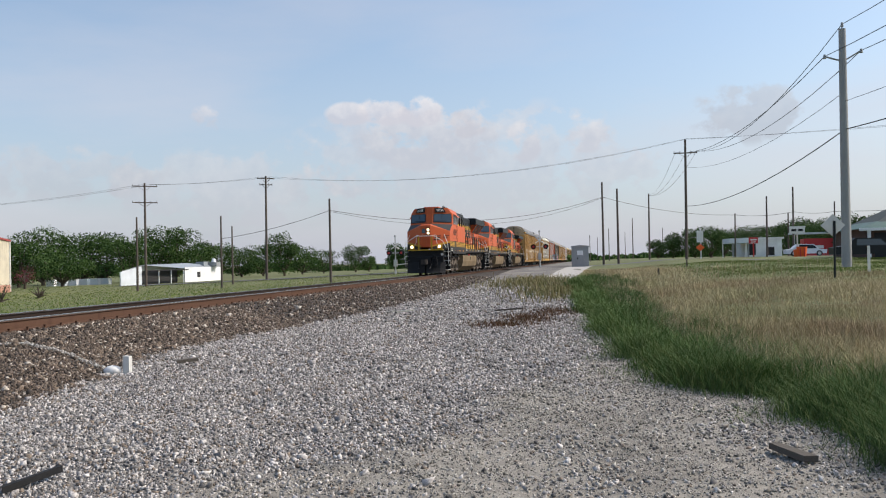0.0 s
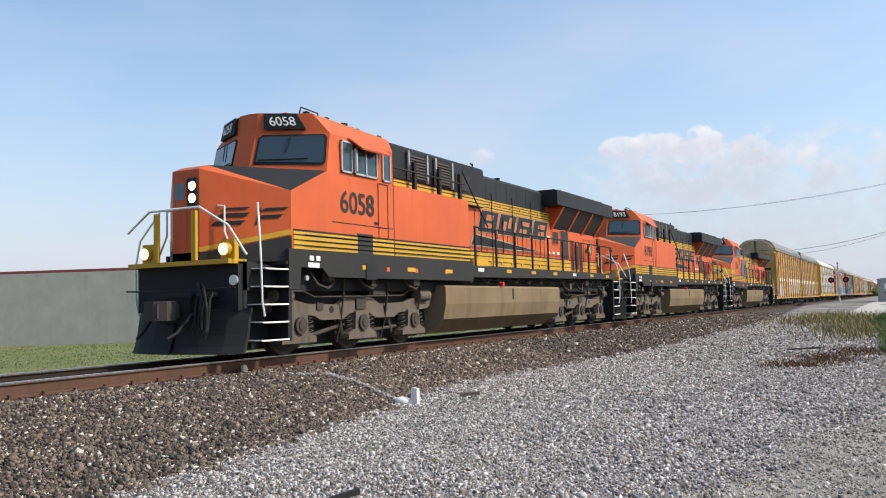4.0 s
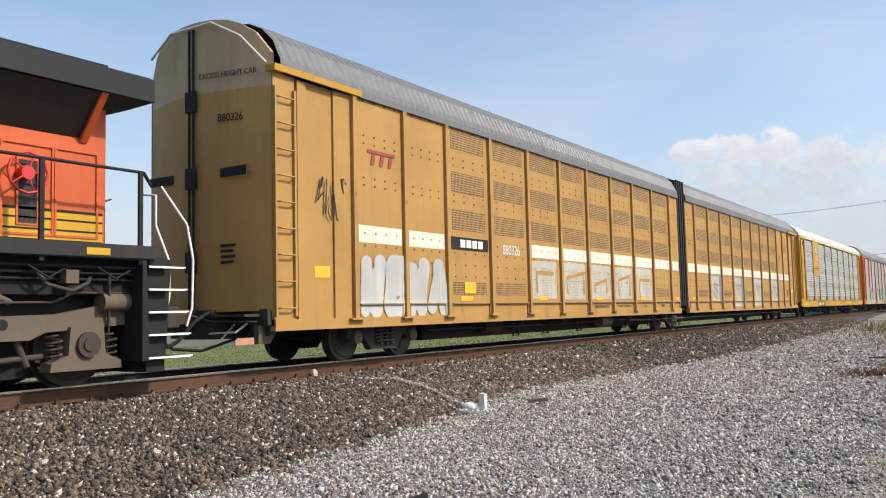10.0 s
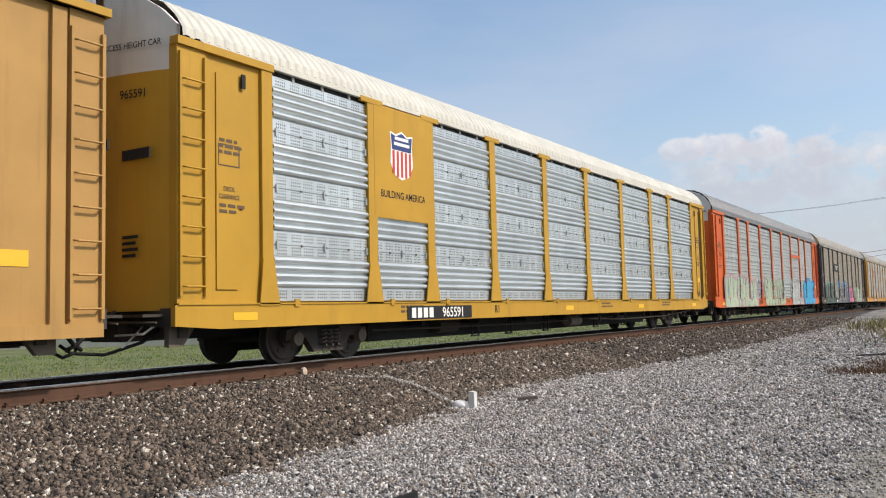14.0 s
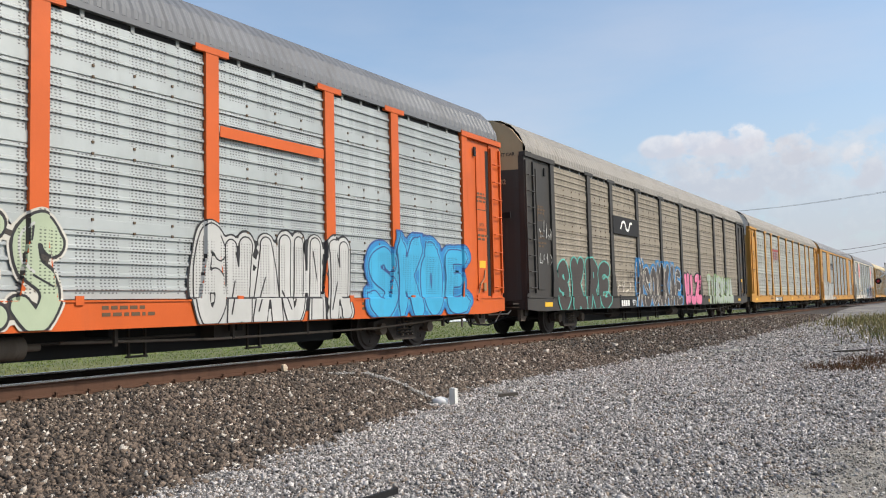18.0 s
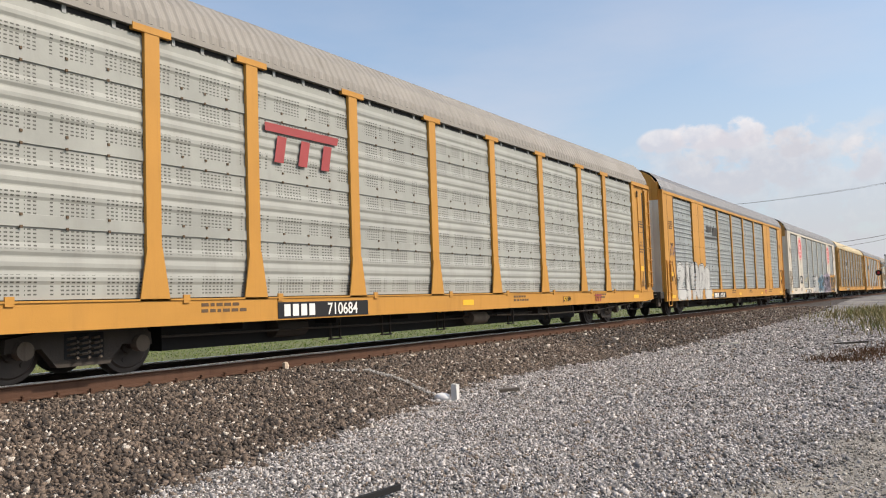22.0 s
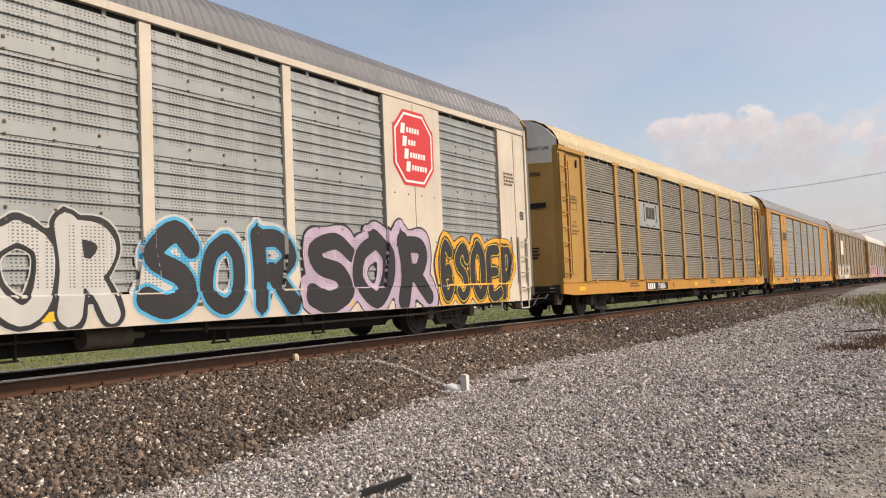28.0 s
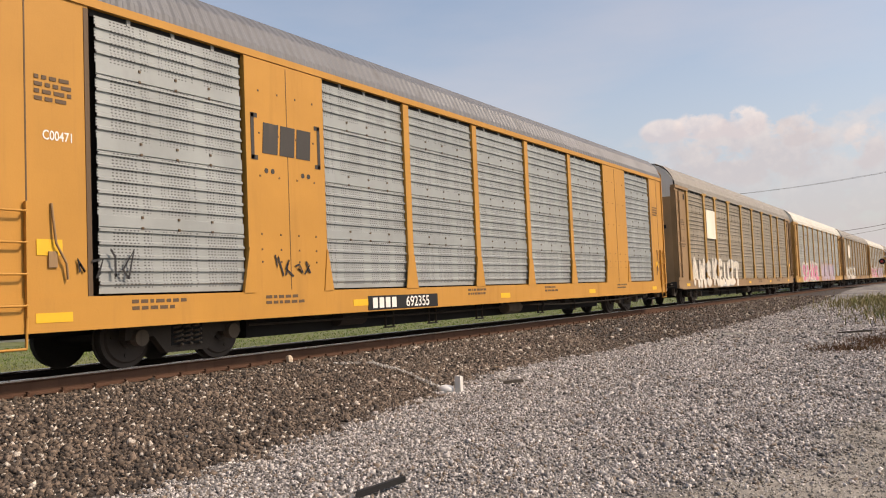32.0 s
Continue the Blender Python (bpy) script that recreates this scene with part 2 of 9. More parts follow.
class Mb:
    """Collects simple solids into one mesh."""

    def __init__(self):
        self.v, self.f, self.smooth = [], [], []

    def add(self, verts, faces, smooth=False):
        o = len(self.v)
        self.v += [tuple(p) for p in verts]
        self.f += [tuple(i + o for i in f) for f in faces]
        self.smooth += [smooth] * len(faces)
        return self

    def box(self, x0, x1, y0, y1, z0, z1):
        v = [(x, y, z) for x in (x0, x1) for y in (y0, y1) for z in (z0, z1)]
        return self.add(v, [(0, 1, 3, 2), (4, 6, 7, 5), (0, 4, 5, 1), (2, 3, 7, 6), (0, 2, 6, 4), (1, 5, 7, 3)])

    def prism(self, poly, axis, a, b):
        place = {"x": lambda p, q: (q, p[0], p[1]), "y": lambda p, q: (p[0], q, p[1]), "z": lambda p, q: (p[0], p[1], q)}[axis]
        n = len(poly)
        v = [place(p, a) for p in poly] + [place(p, b) for p in poly]
        return self.add(v, [tuple(range(n))[::-1], tuple(range(n, 2 * n))] + [(i, (i + 1) % n, n + (i + 1) % n, n + i) for i in range(n)])

    def cyl(self, p, q, r, n=10, r2=None):
        p, q = Vector(p), Vector(q)
        d = (q - p).normalized()
        u = d.orthogonal().normalized()
        w = d.cross(u)
        r2 = r if r2 is None else r2
        ring = [u * math.cos(6.28319 * i / n) + w * math.sin(6.28319 * i / n) for i in range(n)]
        v = [p + c * r for c in ring] + [q + c * r2 for c in ring]
        self.add(v, [(i, (i + 1) % n, n + (i + 1) % n, n + i) for i in range(n)], True)
        return self.add(v, [tuple(range(n))[::-1], tuple(range(n, 2 * n))])

    def tube(self, pts, r, n=6):
        for p, q in zip(pts, pts[1:]):
            self.cyl(p, q, r, n)
        return self

    def loft(self, rings, smooth=True, caps=True):
        n = len(rings[0])
        v = [p for ring in rings for p in ring]
        f = [(k * n + i, k * n + (i + 1) % n, (k + 1) * n + (i + 1) % n, (k + 1) * n + i) for k in range(len(rings) - 1) for i in range(n)]
        self.add(v, f, smooth)
        if caps:
            self.add(v, [tuple(range(n))[::-1], tuple(range((len(rings) - 1) * n, len(rings) * n))])
        return self

    def mesh(self, name, material, weld=False):
        me = bpy.data.meshes.new(name)
        me.from_pydata(self.v, [], self.f)
        if any(self.smooth):
            me.polygons.foreach_set("use_smooth", self.smooth)
        me.update()
        bm = bmesh.new()
        bm.from_mesh(me)
        if weld:
            bmesh.ops.remove_doubles(bm, verts=bm.verts, dist=1e-4)
        bmesh.ops.recalc_face_normals(bm, faces=bm.faces)
        bm.to_mesh(me)
        bm.free()
        if material:
            me.materials.append(material)
        return me


def part(name, mb, material, parent=None, label="", weld=False):
    ob = new(name, mb.mesh(name, material, weld) if isinstance(mb, Mb) else mb)
    if parent is not None:
        ob.parent = parent
    if label:
        ob["label"] = label
    return ob


def empty(name, m=None):
    ob = new(name)
    if m is not None:
        ob.matrix_basis = m
    return ob


def solid(name, mb, material, label, category, kind="", group=""):
    return tagged(part(name, mb, material), label, category, group, kind)


WORDS = {}


def make_words(words):
    """Lettering as flat meshes of height 1, centred."""
    made = []
    for s in words:
        cu = bpy.data.curves.new("word", "FONT")
        cu.body, cu.size, cu.align_x, cu.align_y, cu.offset = s, 1.0, "CENTER", "CENTER", 0.012
        made.append((s, new("word", cu)))
    dg = bpy.context.evaluated_depsgraph_get()
    for s, ob in made:
        WORDS[s] = bpy.data.meshes.new_from_object(ob.evaluated_get(dg))
        bpy.data.objects.remove(ob)


SIDE = Matrix(((0, 0, 1, 0), (1, 0, 0, 0), (0, 1, 0, 0), (0, 0, 0, 1)))
FRONT = Matrix(((1, 0, 0, 0), (0, 0, -1, 0), (0, 1, 0, 0), (0, 0, 0, 1)))


def word(s, size, at, material, parent, facing=SIDE, squeeze=1.0, name="lettering"):
    me = WORDS[s].copy()
    me.materials.clear()
    me.materials.append(material)
    me.transform(Matrix.Translation(at) @ facing @ Matrix.Diagonal((size * squeeze, size, size, 1)))
    ob = new(name, me)
    ob.parent = parent
    return ob


def ribbon(mb, pts, w, x, climb=0.0):
    """A flat painted stroke in the plane x, through (y, z) points."""
    out, n = [], len(pts)
    for i, p in enumerate(pts):
        a, b = pts[max(0, i - 1)], pts[min(n - 1, i + 1)]
        d = Vector((b[0] - a[0], b[1] - a[1]))
        d = d.normalized() if d.length else Vector((1, 0))
        q = x + climb * i
        out += [(q, p[0] - d.y * w / 2, p[1] + d.x * w / 2), (q, p[0] + d.y * w / 2, p[1] - d.x * w / 2)]
    mb.add(out, [(2 * i, 2 * i + 1, 2 * i + 3, 2 * i + 2) for i in range(n - 1)])
    return mb

# ---- ground, ballast and track ----
TRACK_X, RAIL_Z = -11.12, 0.73
make_words(["LMT 40000 EACH UNIT", "FOR RESTRICTED LOADING ONLY", "L-140-0", "TMB20", "DECK", "L-89-4", "6058", "8193", "5361", "880326", "965591", "300946", "300948", "971632", "710684", "697668", "695947", "159866", "692355", "EXCESS HEIGHT CAR",
            "EXCESS", "HEIGHT", "CAR", "G 1491", "C00471", "SNL", "FB-661", "BUILDING AMERICA", "BI", "B-3636", "JLH18M", "R1", "29046", "131329", "DECK", "CLEARANCE", "30071"])


def ease(a, b, v):
    k = np.clip((v - a) / (b - a), 0, 1)
    return k * k * (3 - 2 * k)


def wobble(x, y, s):
    return np.sin(x * 1.7 * s + y * 0.9 * s + 1.3) * 0.5 + np.sin(y * 2.3 * s - x * 0.6 * s) * 0.3 + np.sin(x * 4.1 * s + y * 3.7 * s) * 0.2


def toe_line(y):
    return np.interp(y, [0, 5, 8.5, 11, 14, 17, 20, 25, 35, 50, 80], [-5.9, -6.1, -6.6, -7.1, -7.9, -8.0, -7.6, -7.2, -6.9, -6.6, -7.4])


def grass_line(y):
    return np.interp(y, [0, 7, 10, 11, 13, 17, 28, 40, 52, 70, 95], [3.4, 2.5, 2.0, 1.2, 0.9, 0.6, -0.1, -0.6, -1.0, -1.2, -0.8])


def ground_z(x, y):
    x, y = np.asarray(x, float), np.asarray(y, float)
    base = 0.72 * ease(22, 85, y)
    right = base + 0.62 * ease(0, 13, x - grass_line(y)) + 0.05 * wobble(x, y, 0.35) * ease(0, 3, x - grass_line(y))
    bank = np.zeros_like(x) + 0.485
    near = np.clip((x + 9.75) / (toe_line(y) + 9.75), 0, 1)
    slope = 0.485 + (base - 0.485) * near
    z = np.where(x < -9.75, bank, np.where(x < toe_line(y), slope, right))
    left = np.interp(-x, [13.5, 15.8, 18.5, 38, 55, 95, 300, 3000], [0.485, 0.12, 0.0, -0.5, -0.85, -1.15, -0.8, -0.8])
    left = left + (0.7 - left) * ease(75, 110, y) * np.exp(-np.maximum(0, -x - 13) / 25)
    z = np.where(x < -13.5, left, z)
    return z + 0.018 * wobble(x, y, 1.9) * (np.abs(y) < 80)


def dirtness(x, y):
    """How far bare tan dirt shows through the gravel: the trodden side towards the field."""
    side = np.interp(y, [4, 6, 8, 11, 15, 20, 24, 27, 32], [-3.4, -2.5, -1.5, -0.9, 0.1, 0.5, -0.5, -0.4, 0.8])
    worn = ease(-0.7, 0.7, x - side + 0.35 * wobble(x, y, 0.9))
    ruts = np.exp(-((x - 0.35 - 0.02 * y) / 0.3) ** 2) + 0.8 * np.exp(-((x + 1.0 - 0.03 * y) / 0.3) ** 2)
    return np.clip(0.72 * worn + 0.25 * ruts * worn + 0.2 * wobble(x, y, 1.7) * worn, 0, 1)


def zone_ground_material():
    m, nt, b = nodes_of("ground_cover")
    at = nt.nodes.new("ShaderNodeAttribute")
    at.attribute_name = "cover"
    sep = nt.nodes.new("ShaderNodeSeparateColor")
    nt.links.new(at.outputs["Color"], sep.inputs[0])
    edge = num(nt, "MULTIPLY_ADD", grain(nt, 2.5, 6), 0.8, -0.4)

    def mask(k):
        return num(nt, "MULTIPLY_ADD", num(nt, "ADD", sep.outputs[k], edge), 5.0, -2.0, True)

    gr = grain(nt, 28, 5, rough=0.8)
    # gravel and ballast bases darkened to stand for shade between the loose stones
    gravel = mix_of(nt, num(nt, "MULTIPLY_ADD", gr, 3.0, -1.0, True), (0.05, 0.048, 0.046), (0.22, 0.21, 0.20))
    gravel = mix_of(nt, num(nt, "MULTIPLY_ADD", grain(nt, 0.45, 4), 3.0, -1.3, True), gravel, (0.33, 0.295, 0.25))
    ballast = mix_of(nt, num(nt, "MULTIPLY_ADD", gr, 3.0, -1.0, True), (0.016, 0.013, 0.011), (0.075, 0.06, 0.05))
    dirt = mix_of(nt, num(nt, "MULTIPLY_ADD", grain(nt, 6, 6), 2.0, -0.5, True), (0.19, 0.172, 0.145), (0.40, 0.365, 0.31))
    grass = mix_of(nt, num(nt, "MULTIPLY_ADD", grain(nt, 0.35, 5), 3.0, -1.0, True), (0.085, 0.125, 0.03), (0.23, 0.22, 0.09))
    grass = mix_of(nt, num(nt, "MULTIPLY_ADD", grain(nt, 30, 5), 2.0, -0.5, True), grass, (0.10, 0.11, 0.04))
    damp = num(nt, "MULTIPLY_ADD", grain(nt, 0.8, 6, (1, 0.45, 1), (4, 2, 0)), 5.0, -2.5, True)
    dirt = mix_of(nt, num(nt, "MULTIPLY", damp, 0.55), dirt, (0.075, 0.062, 0.048))
    c = mix_of(nt, mask(2), gravel, dirt)
    c = mix_of(nt, mask(0), c, ballast)
    c = mix_of(nt, mask(1), c, grass)
    nt.links.new(c, b.inputs["Base Color"])
    b.inputs["Roughness"].default_value = 0.95
    bump_of(nt, b, gr, 0.7, 0.03)
    return m


def build_ground():
    xs = np.unique(np.concatenate([[-3500, -1500, -700, -350, -200, -140], np.arange(-110, -20, 5.0), np.arange(-20, -13, 0.7), np.arange(-13, 5, 0.22), np.arange(5, 20, 0.8), np.arange(20, 60, 4.0), [70, 90, 130, 220, 400, 900, 3500]]))
    ys = np.unique(np.concatenate([[-600, -200, -80, -40, -20], np.arange(-12, 0, 0.6), np.arange(0, 30, 0.3), np.arange(30, 60, 1.0), np.arange(60, 130, 4.0), [140, 160, 200, 280, 400, 700, 1400, 4500]]))
    gx, gy = np.meshgrid(xs, ys)
    gz = ground_z(gx, gy)
    me = bpy.data.meshes.new("ground")
    nx, ny = len(xs), len(ys)
    idx = np.arange(nx * ny).reshape(ny, nx)
    faces = np.stack([idx[:-1, :-1], idx[:-1, 1:], idx[1:, 1:], idx[1:, :-1]], -1).reshape(-1, 4)
    me.from_pydata(np.stack([gx, gy, gz], -1).reshape(-1, 3).tolist(), [], faces.tolist())
    bal = ((gx > -14.7) & (gx < toe_line(gy))).astype(float)
    gra = ((gx > grass_line(gy)) | (gx < -14.9)).astype(float)
    drt = dirtness(gx, gy)
    col = np.stack([bal, gra, np.clip(drt, 0, 1), np.ones_like(bal)], -1).reshape(-1)
    at = me.attributes.new("cover", "FLOAT_COLOR", "POINT")
    at.data.foreach_set("color", col.astype(np.float32))
    me.materials.append(zone_ground_material())
    me.polygons.foreach_set("use_smooth", [True] * len(me.polygons))
    ob = tagged(new("ground", me), "grey gravel yard with dark ballast bank and grassy verges", "ground", kind="structure")
    return ob


build_ground()

RAIL_FORM = [(-0.075, -0.216), (0.075, -0.216), (0.075, -0.200), (0.014, -0.178), (0.011, -0.05), (0.036, -0.036), (0.036, -0.006), (-0.036, -0.006), (-0.036, -0.036), (-0.011, -0.05), (-0.014, -0.178), (-0.075, -0.200)]


def build_track():
    for side in (0.755, -0.755):
        r = solid("rail", Mb().prism([(TRACK_X + side + px, RAIL_Z + pz) for px, pz in RAIL_FORM], "y", -60, 900), RAIL if side > 0 else RAIL_SHADED, "rusty brown steel rail with a polished head", "rail", group="rails of the track")
        part("rail_head", Mb().box(TRACK_X + side - 0.0375, TRACK_X + side + 0.0375, -60, 900, RAIL_Z - 0.022, RAIL_Z), RAILTOP, r, "shiny running surface")
    tie = Mb().box(-1.28, 1.28, -0.11, 0.11, -0.18, 0).mesh("railroad_tie", TIE)
    plate = Mb().box(-0.17, 0.17, -0.09, 0.09, 0, 0.012).mesh("tie_plate", RAIL)
    spike = Mb().box(-0.014, 0.014, -0.014, 0.014, 0, 0.045).box(-0.02, 0.03, -0.02, 0.02, 0.045, 0.06).mesh("spike", RAIL)
    for i in range(130):
        t = tagged(new("railroad_tie", tie), "weathered brown wooden tie sunk in ballast", "railroad tie", "ties under the rails")
        t.matrix_basis = pose(TRACK_X, -2 + 0.5 * i, 0.502)
        if i < 90:
            for sx in (0.755, -0.755):
                p = new("tie_plate", plate)
                p.parent, p.location = t, (sx, 0, 0)
                for k in (-0.1, 0.1):
                    s = new("spike", spike)
                    s.parent, s.location = p, (k, 0.03 if k > 0 else -0.03, 0.012)


build_track()


def stone_material(name, dark, light, odd, odd_share):
    m, nt, b = nodes_of(name)
    geo = nt.nodes.new("ShaderNodeNewGeometry")
    r = geo.outputs["Random Per Island"]
    c = mix_of(nt, num(nt, "POWER", r, 1.1), dark, light)
    pick = num(nt, "GREATER_THAN", num(nt, "FRACT", num(nt, "MULTIPLY", r, 37.7)), 1 - odd_share)
    c = mix_of(nt, pick, c, odd)
    c = mix_of(nt, num(nt, "MULTIPLY_ADD", grain(nt, 60, 4), 2.0, -0.6, True), c, tuple(v * 0.6 for v in dark))
    nt.links.new(c, b.inputs["Base Color"])
    b.inputs["Roughness"].default_value = 0.9
    return m


def stones(name, xyz, size, material, label, rng):
    """Angular broken stones, one mesh."""
    n = len(xyz)
    base = np.array([(1, 0, 0), (-1, 0, 0), (0, 1, 0), (0, -1, 0), (0, 0, 1), (0, 0, -1)], float) * 0.62
    tri = np.array([(0, 2, 4), (2, 1, 4), (1, 3, 4), (3, 0, 4), (2, 0, 5), (1, 2, 5), (3, 1, 5), (0, 3, 5)])
    v = base[None] * (1 + rng.uniform(-0.4, 0.3, (n, 6, 3))) + rng.uniform(-0.22, 0.22, (n, 6, 3))
    v = v * (size[:, None, None] * rng.uniform(0.6, 1.25, (n, 1, 3)))
    q = rng.normal(size=(n, 4))
    q /= np.linalg.norm(q, axis=1)[:, None]
    w, x, y, z = q.T
    rot = np.stack([1 - 2 * (y * y + z * z), 2 * (x * y - z * w), 2 * (x * z + y * w), 2 * (x * y + z * w), 1 - 2 * (x * x + z * z), 2 * (y * z - x * w), 2 * (x * z - y * w), 2 * (y * z + x * w), 1 - 2 * (x * x + y * y)], -1).reshape(n, 3, 3)
    v = np.einsum("nij,nkj->nki", rot, v) + xyz[:, None, :]
    me = bpy.data.meshes.new(name)
    me.vertices.add(n * 6)
    me.vertices.foreach_set("co", v.reshape(-1).astype(np.float32))
    f = (tri[None] + (np.arange(n) * 6)[:, None, None]).reshape(-1)
    me.loops.add(len(f))
    me.loops.foreach_set("vertex_index", f.astype(np.int32))
    me.polygons.add(n * 8)
    me.polygons.foreach_set("loop_start", np.arange(0, n * 24, 3, dtype=np.int32))
    me.update(calc_edges=True)
    me.materials.append(material)
    return tagged(new(name, me), label, "stones", kind="stuff")


def scatter(rng, n, y0, y1, x_lo, x_hi, power=1.0):
    y = y0 + (y1 - y0) * rng.uniform(0, 1, n) ** power
    x = x_lo(y) + (x_hi(y) - x_lo(y)) * rng.uniform(0, 1, n)
    return x, y


def build_stones():
    rng = np.random.default_rng(5)
    pale = stone_material("crushed_limestone", (0.075, 0.072, 0.07), (0.95, 0.89, 0.84), (0.32, 0.25, 0.19), 0.13)
    dark = stone_material("brown_ballast_stone", (0.020, 0.016, 0.0135), (0.315, 0.235, 0.175), (0.80, 0.72, 0.62), 0.06)
    parts = []
    for n, y0, y1, s, p in ((105000, 4.3, 12, 0.023, 1.0), (60000, 12, 22, 0.029, 1.2), (22000, 22, 48, 0.045, 1.3)):
        x, y = scatter(rng, n, y0, y1, lambda v: toe_line(v) - 0.1, lambda v: np.minimum(grass_line(v), 0.30 * v + 0.4) + 0.0)
        k = rng.uniform(0, 1, n) < 1 - np.clip(1.15 * dirtness(x, y), 0, 0.96)
        parts.append((x[k], y[k], np.full(k.sum(), s)))
    x, y, s = (np.concatenate([q[i] for q in parts]) for i in range(3))
    s = s * rng.lognormal(0, 0.35, len(s))
    stones("gravel", np.stack([x, y, ground_z(x, y) + s * 0.1], -1), s, pale, "loose pale grey crushed limestone gravel", rng)
    # trodden fine grit on the dirt
    x, y = scatter(rng, 110000, 4.5, 20, lambda v: 0 * v - 3.2, lambda v: np.minimum(grass_line(v) + 0.3, 0.30 * v + 0.4))
    k = rng.uniform(0, 1, len(x)) < dirtness(x, y) * np.clip(1.3 - (y - 5) * 0.07, 0.3, 1)
    x, y = x[k], y[k]
    s = (0.009 + 0.0006 * y) * rng.lognormal(0, 0.4, len(x))
    grit = stone_material("tan_grit", (0.17, 0.155, 0.132), (0.78, 0.73, 0.65), (0.07, 0.07, 0.062), 0.10)
    stones("grit", np.stack([x, y, ground_z(x, y) + s * 0.15], -1), s, grit, "fine trodden tan grit on bare dirt", rng)
    parts = []
    for n, y0, y1, s, p in ((34000, 2.5, 12, 0.039, 1.0), (28000, 12, 22, 0.042, 1.2), (14000, 22, 60, 0.055, 1.3)):
        x, y = scatter(rng, n, y0, y1, lambda v: 0 * v - 10.25, lambda v: toe_line(v) + 0.25 * wobble(v, v, 3.0))
        parts.append((x, y, np.full(n, s)))
    x, y = scatter(rng, 12000, 2, 45, lambda v: 0 * v - 14.6, lambda v: 0 * v - 10.45)
    parts.append((x, y, np.full(12000, 0.055)))
    x, y, s = (np.concatenate([q[i] for q in parts]) for i in range(3))
    s = s * rng.lognormal(0, 0.3, len(s))
    stones("ballast", np.stack([x, y, ground_z(x, y) + s * 0.12], -1), s, dark, "dark brown angular track ballast", rng)
    # spilled pale line down the bank
    t = rng.uniform(0, 1, 460)
    x = np.interp(t, [0, 0.25, 0.6, 1], [-9.5, -9.25, -8.5, -7.5]) + rng.normal(0, 0.035, 460)
    y = np.interp(t, [0, 0.25, 0.6, 1], [11.8, 12.6, 12.5, 12.1]) + rng.normal(0, 0.045, 460)
    s = 0.026 * rng.lognormal(0, 0.3, 460)
    stones("pale_spill", np.stack([x, y, ground_z(x, y) + 0.035], -1), s, stone_material("pale_chips", (0.26, 0.25, 0.23), (0.70, 0.68, 0.64), (0.5, 0.45, 0.4), 0.1), "line of pale stone chips spilled down the ballast", rng)


build_stones()


def blade_material(name, cols, rough=0.8, patches=()):
    m, nt, b = nodes_of(name)
    geo = nt.nodes.new("ShaderNodeNewGeometry")
    ramp = nt.nodes.new("ShaderNodeValToRGB")
    e = ramp.color_ramp.elements
    for i, c in enumerate(cols):
        el = e[i] if i < 2 else e.new(1.0)
        el.position, el.color = i / (len(cols) - 1), (*c, 1)
    nt.links.new(geo.outputs["Random Per Island"], ramp.inputs[0])
    c = ramp.outputs[0]
    for shade, scale, seed in patches:
        c = mix_of(nt, num(nt, "MULTIPLY", num(nt, "MULTIPLY_ADD", grain(nt, scale, 4, (1, 0.6, 0), (seed, seed, 0)), 5.0, -2.4, True), 0.75), c, shade)
    nt.links.new(c, b.inputs["Base Color"])
    b.inputs["Roughness"].default_value, b.inputs["Specular IOR Level"].default_value = rough, 0.12
    return m


def blades(name, x, y, h, w, material, label, category, rng, lean=0.35):
    """Grass blades: bent tapering strips, one mesh."""
    n = len(x)
    z = ground_z(x, y) - 0.01
    az = rng.uniform(0, 6.283, n)
    dx, dy = np.cos(az), np.sin(az)
    bx, by = rng.normal(0, lean, n) * h, rng.normal(0, lean, n) * h
    hw = w / 2
    v = np.stack([np.stack([x - dx * hw, y - dy * hw, z], -1), np.stack([x + dx * hw, y + dy * hw, z], -1),
                  np.stack([x + bx * 0.35 + dx * hw * 0.8, y + by * 0.35 + dy * hw * 0.8, z + h * 0.6], -1), np.stack([x + bx * 0.35 - dx * hw * 0.8, y + by * 0.35 - dy * hw * 0.8, z + h * 0.6], -1),
                  np.stack([x + bx, y + by, z + h], -1)], 1)
    me = bpy.data.meshes.new(name)
    me.vertices.add(n * 5)
    me.vertices.foreach_set("co", v.reshape(-1).astype(np.float32))
    o = np.arange(n)[:, None] * 5
    f = np.concatenate([o + np.array([[0, 1, 2, 3]]), o + np.array([[3, 2, 4]])], 1).reshape(-1)
    me.loops.add(n * 7)
    me.loops.foreach_set("vertex_index", f.astype(np.int32))
    me.polygons.add(n * 2)
    starts = (np.arange(n)[:, None] * 7 + np.array([[0, 4]])).reshape(-1)
    me.polygons.foreach_set("loop_start", starts.astype(np.int32))
    me.update(calc_edges=True)
    me.materials.append(material)
    return tagged(new(name, me), label, category, kind="stuff")


GREENS = blade_material("green_weed_blades", [(0.04, 0.08, 0.022), (0.075, 0.14, 0.038), (0.115, 0.18, 0.055), (0.21, 0.23, 0.09)], patches=(((0.05, 0.085, 0.03), 0.8, 2),))
STRAW = blade_material("dry_grass_blades", [(0.48, 0.37, 0.21), (0.60, 0.49, 0.31), (0.36, 0.31, 0.15), (0.64, 0.54, 0.37)], patches=(((0.20, 0.22, 0.09), 0.20, 3), ((0.30, 0.19, 0.12), 0.26, 8)))
MEADOW = blade_material("meadow_blades", [(0.075, 0.12, 0.025), (0.13, 0.19, 0.04), (0.20, 0.23, 0.07)], patches=(((0.26, 0.25, 0.10), 0.12, 5),))
